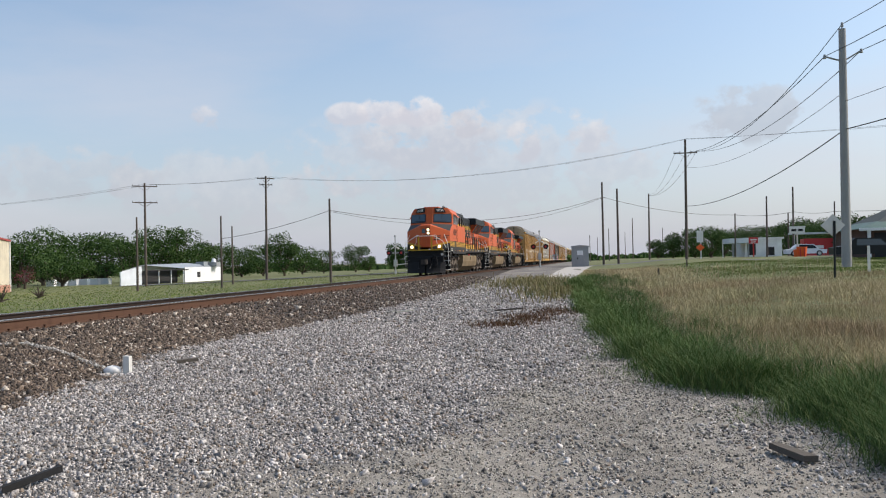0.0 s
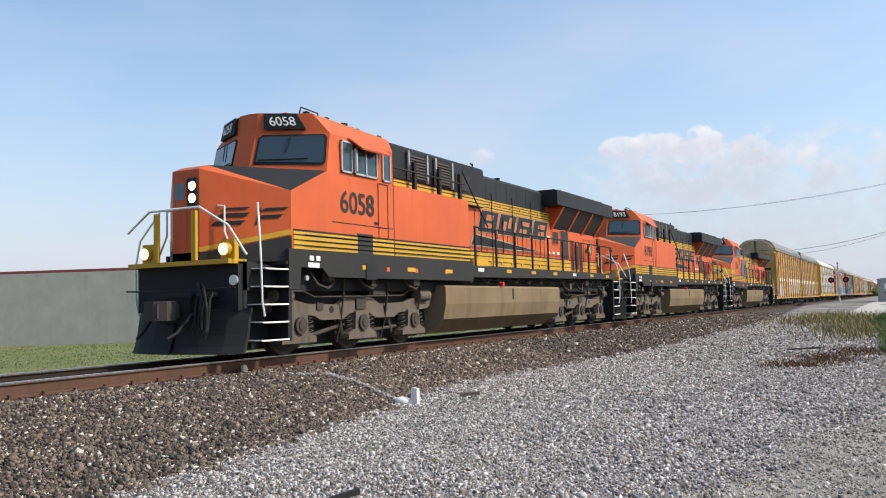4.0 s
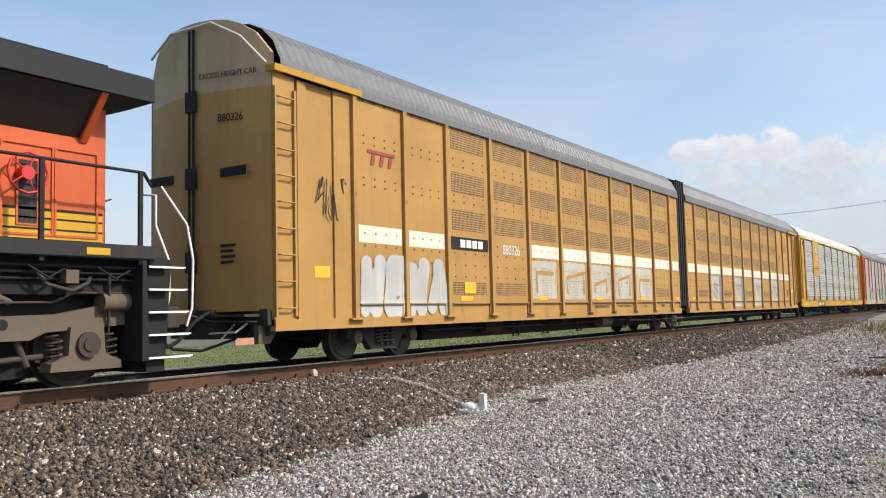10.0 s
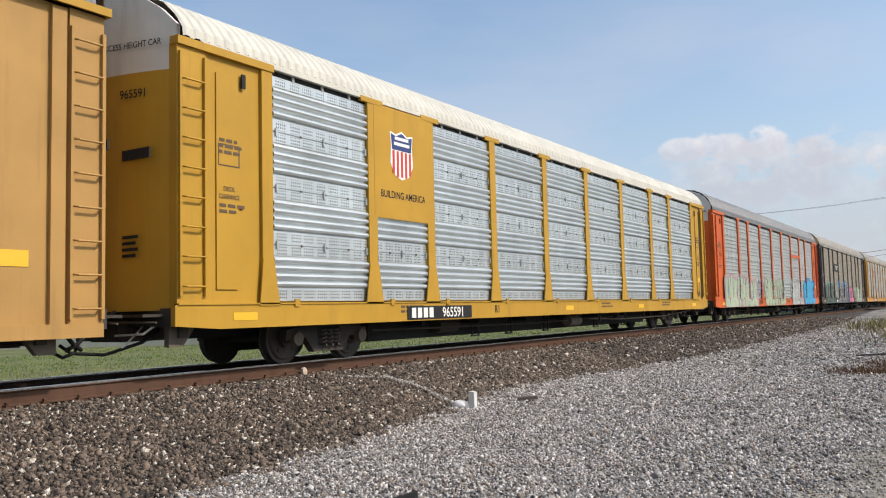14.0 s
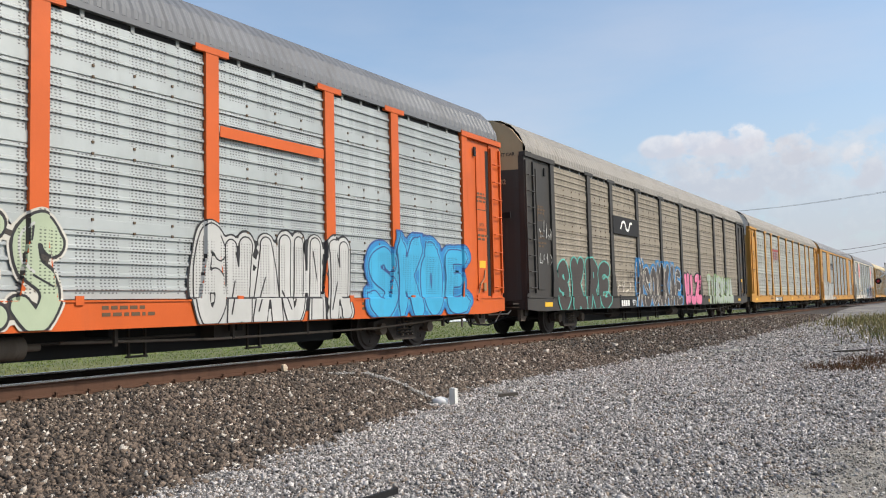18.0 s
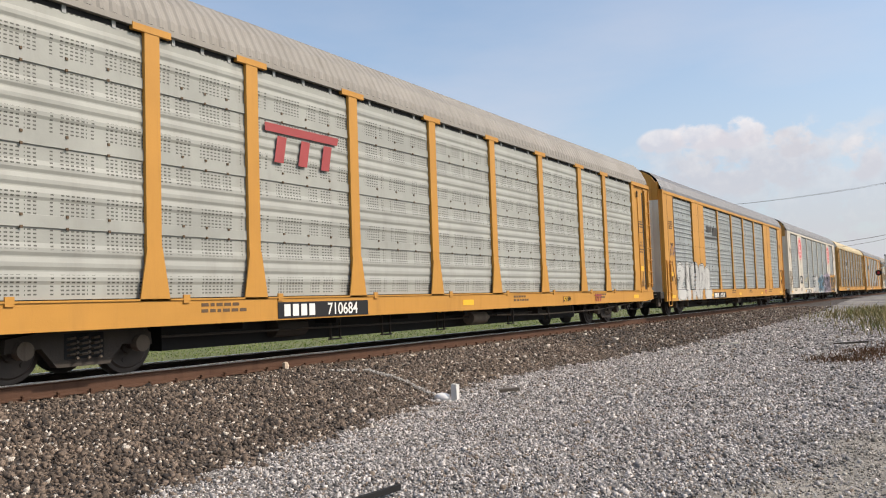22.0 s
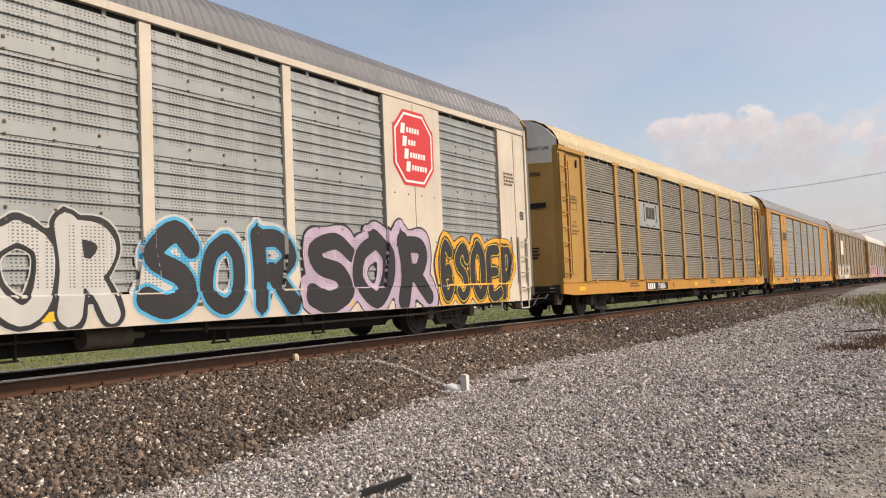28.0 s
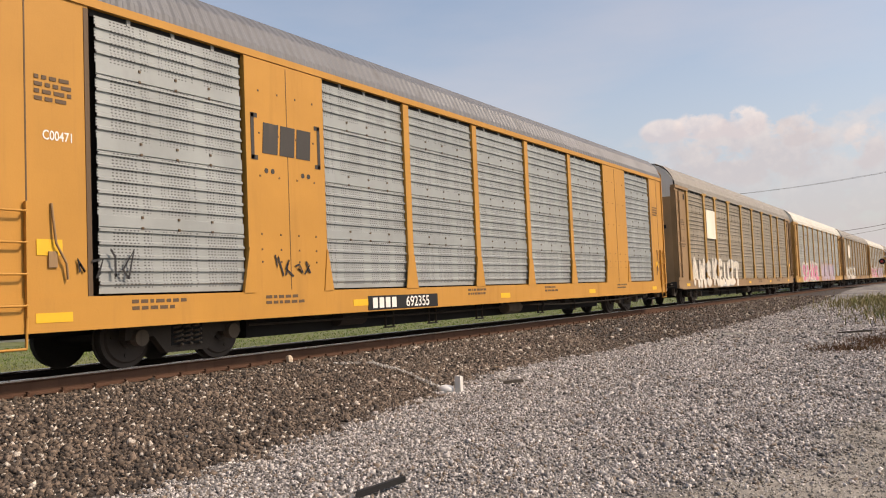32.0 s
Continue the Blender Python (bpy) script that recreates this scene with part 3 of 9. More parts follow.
VERGE = blade_material("verge_blades", [(0.10, 0.12, 0.04), (0.24, 0.20, 0.09), (0.32, 0.25, 0.13), (0.13, 0.16, 0.05)])
RUSTY = blade_material("rust_brown_weed", [(0.08, 0.04, 0.025), (0.15, 0.075, 0.04), (0.07, 0.06, 0.03)])


def build_grass():
    rng = np.random.default_rng(9)
    # dry field, thinning into a mown green verge by the road
    n = 210000
    y = 7 + 62 * rng.uniform(0, 1, n) ** 1.7
    x = grass_line(y) + 0.5 + rng.uniform(0, 1, n) * (0.34 * y + 3 - grass_line(y))
    mown = ease(38, 46, y + 0.5 * x + 2.0 * wobble(x, y, 0.2)) * ease(3.5, 7, x)
    d = np.hypot(x, y)
    tall = 0.75 + 0.45 * wobble(x, y, 0.33) + 0.35 * wobble(x, y, 1.1)
    h = np.clip(rng.uniform(0.05, 0.24, n) * tall + 0.03, 0.04, 0.5)
    k = rng.uniform(0, 1, n) < 1 - mown
    wide = 0.0025 + d * 0.00034
    blades("dry_grass", x[k], y[k], h[k], wide[k], STRAW, "tall dry straw-coloured grass", "grass", rng, 0.6)
    blades("mown_verge", x[~k], y[~k], h[~k] * 0.35, wide[~k] * 1.6, MEADOW, "short green grass beside the road", "grass", rng, 0.5)
    # seed stalks, thickest along the weeds
    n = 9000
    y = 8 + 46 * rng.uniform(0, 1, n) ** 1.5
    x = grass_line(y) + 0.6 + rng.exponential(1.0, n) * (1.2 + 0.05 * y)
    blades("seed_stalks", x, y, rng.uniform(0.28, 0.62, n), 0.0025 + np.hypot(x, y) * 0.00022, STRAW, "thin pale seed stalks over the dry grass", "grass", rng, 0.3)
    # green weeds along its edge, in bushy clumps
    m = 300
    cy = 6.6 + 46 * rng.uniform(0, 1, m) ** 1.3
    cx = grass_line(cy) + np.abs(rng.normal(0, 0.5, m)) * (0.7 + 0.03 * cy) + 0.3 * wobble(cy, cy, 2.0)
    k = rng.integers(0, m, 170000)
    big = rng.uniform(0.22, 0.68, m)
    x, y = cx[k] + rng.normal(0, 0.33, len(k)) * big[k] * 1.5, cy[k] + rng.normal(0, 0.33, len(k)) * big[k] * 1.5
    far = np.hypot(x - cx[k], y - cy[k])
    h = np.clip(big[k] * rng.uniform(0.3, 1.0, len(k)) * (1.15 - far), 0.04, 0.66)
    blades("green_weeds", x, y, h, 0.003 + np.hypot(x, y) * 0.00033, GREENS, "bushy green weeds at the gravel's edge", "weeds", rng, 0.75)
    # sprigs creeping onto the gravel
    n = 5000
    y = 8 + 14 * rng.uniform(0, 1, n)
    x = grass_line(y) - np.abs(rng.normal(0, 0.45, n)) * (0.4 + 0.6 * (wobble(y, y, 1.4) > 0))
    blades("weed_sprigs", x, y, rng.uniform(0.03, 0.12, n), 0.006, GREENS, "low green sprigs creeping onto the gravel", "weeds", rng, 1.2)
    # weed patches on the gravel
    px, py = [], []
    for cx, cy, sx, sy, m in ((-2.2, 20.8, 0.45, 0.5, 900), (-1.7, 23.0, 0.45, 1.0, 1300), (-1.1, 25.8, 0.4, 0.9, 900), (-3.0, 48, 1.4, 4.0, 2500), (-1.6, 38, 0.8, 3.5, 1500)):
        px.append(rng.normal(cx, sx, m))
        py.append(rng.normal(cy, sy, m))
    x, y = np.concatenate(px), np.concatenate(py)
    far = y > 30
    blades("brown_weeds", x[~far], y[~far], rng.uniform(0.03, 0.17, (~far).sum()), 0.013, RUSTY, "low rust-brown weeds on the gravel", "weeds", rng, 0.6)
    blades("verge_grass", x[far], y[far], rng.uniform(0.08, 0.42, far.sum()), 0.03, VERGE, "tan and green grass tuft beside the track", "grass", rng, 0.4)
    # meadow past the track
    n = 60000
    y = 5 + 105 * rng.uniform(0, 1, n) ** 1.6
    x = -14.7 - rng.uniform(0, 1, n) ** 1.6 * (14 + 0.8 * y)
    blades("meadow_grass", x, y, rng.uniform(0.03, 0.10, n), 0.006 + np.hypot(x, y) * 0.0008, MEADOW, "green meadow grass past the railway", "grass", rng, 0.5)


build_grass()

# ---- rolling stock, shared parts (y from the leading coupler backwards, x to the near side, z over the rail) ----
SPIN = []  # wheelsets to turn: object, thing, place along it, radius


def wheelset(parent, y, r, thing):
    w = Mb()
    for s in (0.755, -0.755):
        w.cyl((s - 0.07, 0, 0), (s + 0.07, 0, 0), r, 28)
        w.cyl((s - 0.07 * (1 if s > 0 else -1) - 0.015, 0, 0), (s - 0.07 * (1 if s > 0 else -1) + 0.015, 0, 0), r + 0.028, 28)
        sg = 1 if s > 0 else -1
        w.cyl((s + sg * 0.07, 0, 0), (s + sg * 0.10, 0, 0), r * 0.86, 28, r * 0.80)
        w.cyl((s + sg * 0.07, 0, 0), (s + sg * 0.15, 0, 0), r * 0.34, 16)
        for k in range(4):
            a = k * 1.5708 + 0.4
            w.cyl((s + sg * 0.095, r * 0.58 * math.cos(a), r * 0.58 * math.sin(a)), (s + sg * 0.112, r * 0.58 * math.cos(a), r * 0.58 * math.sin(a)), r * 0.09, 8)
    w.cyl((-1.05, 0, 0), (1.05, 0, 0), 0.085, 12)
    ob = part("wheelset", w, WHEEL, parent, "steel wheels on an axle")
    ob.location = (0, y, r + 0.001)
    SPIN.append((ob, thing, y, r))
    return ob


def coil(mb, x, y, z0, z1, r):
    pts = [(x + r * math.cos(k * 0.9), y + r * math.sin(k * 0.9), z0 + (z1 - z0) * k / 28) for k in range(29)]
    mb.tube(pts, 0.018, 5)


def loco_truck(parent, axles, thing):
    """Three-axle truck: side frames, journal boxes, springs, brake cylinders, wheelsets."""
    a, m, c = axles
    R = 0.53
    # lower box: added black filler for the shaded void between the wheels
    t = part("truck", Mb().box(-0.66, 0.66, a - 1.0, c + 1.0, 0.14, 0.98).box(-0.9, 0.9, a - 0.6, c + 0.6, 0.9, 1.25), BLACK, parent)
    for s in (1, -1):
        xa, xb = sorted((s * 0.98, s * 1.12))
        form = [(a - 0.95, 0.92), (a - 0.9, 1.05), (a - 0.3, 1.07), (a + 0.35, 0.95), (m - 0.75, 0.93), (m - 0.45, 1.08), (m + 0.45, 1.08), (m + 0.75, 0.93), (c - 0.35, 0.95), (c + 0.3, 1.07), (c + 0.9, 1.05), (c + 0.95, 0.92), (c + 0.75, 0.8),
                (c - 0.55, 0.72), (c - 0.75, 0.63), (m + 0.6, 0.63), (m + 0.35, 0.75), (m - 0.35, 0.75), (m - 0.6, 0.63), (a + 0.75, 0.63), (a + 0.55, 0.72), (a - 0.75, 0.8)]
        part("side_frame", Mb().prism(form, "x", xa, xb), TRUCK, t, "dusty cast side frame")
        for y in axles:
            xo = s * 1.19
            lo, hi = sorted((s * 0.95, xo))
            j = Mb().prism([(y - 0.52, 0.22), (y + 0.52, 0.22), (y + 0.50, 0.33), (y + 0.27, 0.42), (y + 0.24, 0.78), (y - 0.24, 0.78), (y - 0.27, 0.42), (y - 0.50, 0.33)], "x", lo, hi)
            jb = part("journal_box", j, TRUCK, t, "dusty journal box")
            part("bearing_cap", Mb().cyl((xo - s * 0.01, y, 0.55), (xo + s * 0.05, y, 0.55), 0.165, 18).cyl((xo + s * 0.04, y, 0.55), (xo + s * 0.07, y, 0.55), 0.09, 12), TRUCKD, jb)
            for k in (-0.4, 0.4):
                sp = Mb()
                coil(sp, s * 1.07, y + k, 0.34, 0.68, 0.095)
                part("spring", sp, TRUCKD, t)
        for y0, y1 in ((a - 0.75, a - 0.25), (c + 0.2, c + 0.7), (m + 0.4, m + 0.95)):
            part("brake_cylinder", Mb().cyl((s * 1.15, y0, 1.1 if y0 != m + 0.4 else 1.16), (s * 1.15, y1, 1.1 if y0 != m + 0.4 else 1.16), 0.13 if y0 != m + 0.4 else 0.06, 14).cyl((s * 1.15, y1, 1.1 if y0 != m + 0.4 else 1.16), (s * 1.15, y1 + 0.12, 1.1), 0.04, 8), TRUCK, t)
        part("brake_pipe", Mb().tube([(s * 1.2, a - 0.9, 1.18), (s * 1.2, a + 0.1, 1.19), (s * 1.2, a + 0.45, 1.08), (s * 1.2, c - 0.5, 1.10), (s * 1.2, c - 0.2, 1.22), (s * 1.2, c + 0.8, 1.22)], 0.018), TRUCKD, t)
        for rod, r in (([(s * 1.0, a + 0.5, 0.33), (s * 1.0, m - 0.45, 0.52)], 0.045), ([(s * 1.0, m + 0.5, 0.36), (s * 1.0, c - 0.5, 0.42)], 0.04), ([(s * 1.0, m - 0.5, 0.3), (s * 1.0, m - 0.62, 0.75)], 0.05), ([(s * 1.0, c - 0.72, 0.3), (s * 1.0, c - 0.9, 0.7)], 0.05)):
            part("brake_rod", Mb().tube(rod, r, 6), TRUCKD, t)
        part("equaliser_plate", Mb().box(*sorted((s * 1.12, s * 1.16)), m - 0.17, m + 0.17, 0.83, 1.05), TRUCKD, t)
        part("lug_plate", Mb().box(*sorted((s * 1.12, s * 1.15)), a + 0.6, a + 0.8, 0.83, 0.97), TRUCKD, t)
        for k in (-1.0, 1.0):
            part("frame_hole", Mb().cyl((s * 1.115, m + k, 0.83), (s * 1.125, m + k, 0.83), 0.07, 14), BLACK, t)
    for y in axles:
        wheelset(t, y, R, thing)


def stripes(parent, x, y0, y1, z0, z1, lines=3, name="stripe_band"):
    b = part(name, Mb().box(x, x + 0.006, y0, y1, z0, z1), YELLOW, parent, "yellow stripe band")
    l = Mb()
    for i in range(lines):
        z = z0 + (z1 - z0) * (i + 0.75) / (lines + 0.5)
        l.box(x + 0.004, x + 0.010, y0, y1, z - 0.012, z + 0.012)
    l.box(x + 0.004, x + 0.010, y0, y1, z1 - 0.005, z1 + 0.03)
    part("pinstripe", l, BLACK, b)
    return b


def steps_at(parent, y_end, front, near=True):
    """Stepwell with treads and white grab rails at a corner."""
    d = 1 if front else -1
    for s in (1, -1):
        st = part("stepwell", Mb().prism([(y_end, 1.72), (y_end + d * 0.85, 1.72), (y_end + d * 0.75, 0.28), (y_end + d * 0.1, 0.28)], "x", *sorted((s * 0.98, s * 1.05))), BLACK, parent, "black stepwell")
        part("end_plate", Mb().prism([(y_end + d * 0.78, 1.72), (y_end + d * 0.84, 1.72), (y_end + d * 0.84, 0.3), (y_end + d * 0.72, 0.3)], "x", *sorted((s * 1.0, s * 1.5))), BLACK, parent)
        for k in range(5):
            z = 0.34 + k * 0.31
            tr = part("step", Mb().box(*sorted((s * 1.02, s * 1.5)), *sorted((y_end + d * (0.03 + 0.03 * k), y_end + d * 0.75)), z - 0.02, z - 0.002), BLACKP, st, "dark steel tread")
            part("tread_lip", Mb().box(*sorted((s * 1.49, s * 1.515)), *sorted((y_end + d * (0.04 + 0.03 * k), y_end + d * 0.74)), z - 0.022, z + 0.006), WHITE, parent, "white tread lip")
            part("tread_edge", Mb().box(*sorted((s * 1.03, s * 1.51)), *sorted((y_end + d * (0.0 + 0.03 * k), y_end + d * (0.05 + 0.03 * k))), z - 0.012, z + 0.008), WHITE, parent, "white tread edge")
        g = Mb().tube([(s * 1.5, y_end + d * 0.1, 0.75), (s * 1.52, y_end + d * 0.02, 1.0), (s * 1.52, y_end + d * 0.0, 1.7), (s * 1.45, y_end + d * 0.05, 2.2), (s * 1.2, y_end + d * 0.3, 2.75)], 0.018)
        part("grab_rail", g, WHITE, parent, "white painted grab rail")
        g = Mb().tube([(s * 1.0, y_end + d * 0.05, 0.95), (s * 0.98, y_end - d * 0.02, 1.2), (s * 0.98, y_end - d * 0.02, 1.7), (s * 0.7, y_end + d * 0.0, 2.25), (s * 0.7, y_end, 2.7), (s * 0.35, y_end, 2.75)], 0.018)
        part("grab_rail", g, WHITE, parent, "white painted grab rail")


def coupler(parent, y, d):
    c = Mb().box(-0.12, 0.12, *sorted((y, y + d * 0.9)), 0.76, 1.0)
    c.prism([(-0.2, y), (0.05, y - d * 0.02), (0.22, y + d * 0.12), (0.2, y + d * 0.35), (-0.2, y + d * 0.35)], "z", 0.72, 1.05)
    part("coupler", c, TRUCKD, parent, "rusty steel coupler")
    for s in (-0.45, 0.45):
        h = Mb().tube([(s, y + d * 0.75, 0.95), (s, y + d * 0.45, 0.8), (s * 0.9, y + d * 0.15, 0.5), (s * 0.8, y, 0.42)], 0.03)
        part("air_hose", h, BLACK, parent, "black rubber air hose")


def panel_frame(parent, x, y0, y1, z0, z1, material, name, w=0.04, depth=0.03):
    f = Mb().box(x, x + depth, y0 - w, y0, z0 - w, z1 + w).box(x, x + depth, y1, y1 + w, z0 - w, z1 + w)
    f.box(x, x + depth, y0, y1, z1, z1 + w).box(x, x + depth, y0, y1, z0 - w, z0)
    return part(name, f, material, parent)


def locomotive(name, number, old, lit, label, m):
    body_paint = ORANGE_OLD if old else ORANGE
    L = tagged(empty(name, m), label, "locomotive", "locomotives at the head of the train")
    # underframe and walkway
    part("underframe", Mb().box(-1.2, 1.2, 0.9, 21.4, 1.2, 1.66).box(-0.9, 0.9, 7.0, 16.0, 0.5, 1.25), BLACK, L)
    part("walkway", Mb().box(-1.5, 1.5, 1.7, 21.2, 1.66, 1.72), GREYSILL, L)
    pl = part("pilot", Mb().box(-1.2, 1.2, 0.78, 1.0, 0.86, 1.70), BLACK, L, "black pilot sheet")
    for d in (1, -1):
        rings = []
        for z, y in ((0.90, 0.72), (0.70, 0.66), (0.45, 0.62), (0.25, 0.56), (0.13, 0.50)):
            rings.append([(d * 0.04, y - 0.12, z), (d * 0.55, y - 0.06, z), (d * 1.0, y + 0.06, z), (d * 1.32, y + 0.24, z), (d * 1.32, y + 0.30, z), (d * 0.04, y + 0.06, z)])
        part("plough_blade", Mb().loft(rings, smooth=False), BLACK, L, "scuffed black plough blade")
    part("coupler_pocket", Mb().box(-0.36, 0.36, 0.5, 0.9, 0.66, 1.16).box(-0.42, 0.42, 0.46, 0.5, 1.10, 1.20), BLACK, pl)
    for k in range(4):
        hx = 0.45 + 0.10 * k
        part("air_hose", Mb().tube([(hx, 0.72, 1.12), (hx + 0.02, 0.56, 1.10), (hx + 0.05, 0.50, 0.9), (hx + 0.03, 0.48, 0.62 - 0.03 * k), (hx - 0.03, 0.47, 0.5 - 0.03 * k)], 0.028, 6), BLACK, L, "hanging rubber air hose")
        part("hose_valve", Mb().box(hx - 0.03, hx + 0.03, 0.60, 0.74, 1.10, 1.18), TRUCKD, L)
    part("cut_lever", Mb().tube([(-1.3, 0.60, 1.25), (-0.3, 0.52, 1.22), (0.3, 0.52, 1.22), (1.3, 0.60, 1.25)], 0.015), BLACKP, L, "dark uncoupling lever")
    part("pilot_lamp", Mb().cyl((1.12, 0.74, 1.38), (1.12, 0.78, 1.38), 0.09, 14), LAMP_OFF, L, "round lens in the pilot")
    part("rear_pilot", Mb().box(-1.4, 1.4, 21.1, 21.4, 0.14, 1.72), BLACK, L)
    coupler(L, 0.0, 1)
    coupler(L, 22.3, -1)
    # near and far sills
    for s in (1, -1):
        xa, xb = sorted((s * 1.46, s * 1.52))
        form = [(1.75, 1.95), (1.75, 1.22), (2.05, 1.22), (2.1, 1.62), (2.75, 1.62), (2.95, 1.45), (9.1, 1.45), (9.15, 1.55), (21.15, 1.66), (21.15, 1.85), (9.15, 1.85), (9.1, 1.95)]
        if old:
            form = [(1.75, 1.85), (1.75, 1.22), (2.05, 1.22), (2.1, 1.55), (7.7, 1.42), (7.75, 1.62), (21.15, 1.68), (21.15, 1.85)]
        part("side_sill", Mb().prism(form, "x", xa, xb), GREYSILL, L, "dark grey side sill")
    # cab
    top = 4.45
    cab = Mb()
    for s in (1, -1):
        cab.add([(s * 1.50, 1.85, 1.9), (s * 1.50, 5.36, 1.9), (s * 1.50, 5.36, 4.22), (s * 1.38, 5.36, 4.50), (s * 1.34, 3.3, 4.58), (s * 1.47, 3.12, 4.27), (s * 1.50, 2.95, 3.50), (s * 1.50, 1.85, 3.0)], [(0, 1, 2, 5, 6, 7), (2, 3, 4, 5)])
        # front facets
        cab.add([(s * 0.2, 2.2, 3.55), (s * 1.50, 2.95, 3.50), (s * 1.47, 3.12, 4.27), (s * 0.2, 2.42, 4.27), (s * 0.22, 2.48, 4.70), (s * 1.15, 2.98, 4.67), (s * 1.34, 3.3, 4.58)], [(0, 1, 2, 3), (3, 2, 6, 5, 4)])
        cab.add([(s * 1.15, 2.98, 4.67), (s * 1.34, 3.3, 4.58), (s * 1.38, 5.36, 4.50), (s * 0.9, 5.36, 4.66), (s * 0.22, 2.48, 4.70), (0, 5.36, 4.72), (0, 2.48, 4.71)], [(0, 1, 2, 3), (0, 3, 5, 6, 4)])
    cab.add([(-0.2, 2.2, 3.55), (0.2, 2.2, 3.55), (0.2, 2.42, 4.27), (-0.2, 2.42, 4.27), (0.22, 2.48, 4.70), (-0.22, 2.48, 4.70)], [(0, 1, 2, 3), (3, 2, 4, 5)])
    cab.add([(-1.5, 5.36, 1.9), (1.5, 5.36, 1.9), (1.5, 5.36, 4.22), (1.38, 5.36, 4.5), (0, 5.36, 4.72), (-1.38, 5.36, 4.5), (-1.5, 5.36, 4.22)], [tuple(range(7))])
    c = part("cab", cab, body_paint, L, "orange cab with angled windshield", True)
    # nose
    nose = Mb()
    for s in (1, -1):
        nose.add([(s * 0.32, 0.78, 1.9), (s * 1.50, 1.85, 1.9), (s * 1.50, 1.85, 3.0), (s * 0.32, 0.78, 3.38), (s * 1.50, 2.95, 3.50), (s * 0.2, 2.2, 3.55), (s * 0.32, 1.0, 3.47)], [(0, 1, 2, 3), (3, 2, 6)])
    nose.add([(-0.32, 0.78, 1.9), (0.32, 0.78, 1.9), (0.32, 0.78, 3.38), (-0.32, 0.78, 3.38), (0.32, 1.0, 3.47), (-0.32, 1.0, 3.47), (0.2, 2.2, 3.55), (-0.2, 2.2, 3.55)], [(0, 1, 2, 3), (3, 2, 4, 5)])
    n = part("nose", nose, body_paint, L, "orange wide nose", True)
    glare = Mb()
    for s in (1, -1):
        glare.add([(s * 0.32, 1.0, 3.47), (s * 1.50, 1.85, 3.0), (s * 1.50, 2.95, 3.50), (s * 0.2, 2.2, 3.55)], [(0, 1, 2), (0, 2, 3)])
    glare.add([(0.32, 1.0, 3.47), (-0.32, 1.0, 3.47), (-0.2, 2.2, 3.55), (0.2, 2.2, 3.55)], [(0, 1, 2, 3)])
    part("anti_glare_panel", glare, BLACKP, n, "matt black anti-glare panel")
    # dark belt round nose and its yellow line
    for s in (1, -1):
        part("nose_belt", Mb().add([(s * 0.325, 0.772, 1.72), (s * 1.512, 1.846, 1.72), (s * 1.512, 1.846, 2.18), (s * 0.325, 0.772, 1.88)], [(0, 1, 2, 3)]), GREYSILL, n)
        part("nose_line", Mb().add([(s * 0.325, 0.768, 1.9), (s * 1.512, 1.842, 2.2), (s * 1.512, 1.842, 2.30), (s * 0.325, 0.768, 1.98)], [(0, 1, 2, 3)]), YELLOW, n, "yellow line")
    # nose emblem as plain slanted bars
    def nose_point(k, z, off=0.012):
        return (0.32 + 1.18 * k - off * -0.67, 0.78 + 1.07 * k - off, z)

    if old:
        part("nose_emblem", Mb().add([nose_point(0.0, 2.02), nose_point(0.45, 2.1), nose_point(0.7, 2.3), nose_point(0.97, 2.36), nose_point(0.97, 2.66), nose_point(0.7, 2.72), nose_point(0.45, 2.9), nose_point(0.0, 3.0)], [tuple(range(8))]), YELLOW, n, "yellow shield emblem")
        part("side_flash", Mb().box(1.5, 1.507, 1.86, 3.05, 2.36, 2.66), YELLOW, n)
        part("pinstripe", Mb().box(1.5, 1.512, 1.86, 3.1, 2.34, 2.36).box(1.5, 1.512, 1.86, 3.1, 2.66, 2.68).box(1.5, 1.512, 2.0, 2.8, 2.47, 2.485).box(1.5, 1.512, 2.0, 2.8, 2.54, 2.555), BLACK, n)
        for k0, k1 in ((0.08, 0.2), (0.26, 0.4), (0.46, 0.6)):
            part("emblem_bar", Mb().add([nose_point(k0, 2.36, 0.02), nose_point(k1, 2.38, 0.02), nose_point(k1, 2.66, 0.02), nose_point(k0, 2.7, 0.02)], [(0, 1, 2, 3)]), BLACK, n, "dark emblem bar")
    else:
        for k0, k1, z0, z1 in ((0.12, 0.5, 2.36, 2.44), (0.18, 0.55, 2.50, 2.58), (0.22, 0.56, 2.63, 2.68), (0.60, 0.68, 2.36, 2.68), (0.62, 0.92, 2.48, 2.55), (0.66, 0.98, 2.62, 2.68)):
            part("emblem_bar", Mb().add([nose_point(k0, z0), nose_point(k1 - 0.06, z0 + 0.02), nose_point(k1, z1 + 0.02), nose_point(k0 + 0.06, z1)], [(0, 1, 2, 3)]), BLACK, n, "dark emblem bar")
    # headlights and ditch lights
    hl = part("headlight_housing", Mb().box(0.08, 0.30, 0.74, 0.80, 2.72, 3.22), BLACKP, n)
    for z in (2.86, 3.08):
        part("headlight", Mb().cyl((0.19, 0.735, z), (0.19, 0.75, z), 0.085, 14), LAMP_ON if lit else LAMP_OFF, hl, "round headlight")
    part("nose_window", Mb().box(-0.26, -0.02, 0.765, 0.782, 2.85, 3.15) if not old else Mb().add([nose_point(0.12, 2.95), nose_point(0.32, 2.95), nose_point(0.32, 3.16), nose_point(0.12, 3.2)], [(0, 1, 2, 3)]), GLASS_M, n)
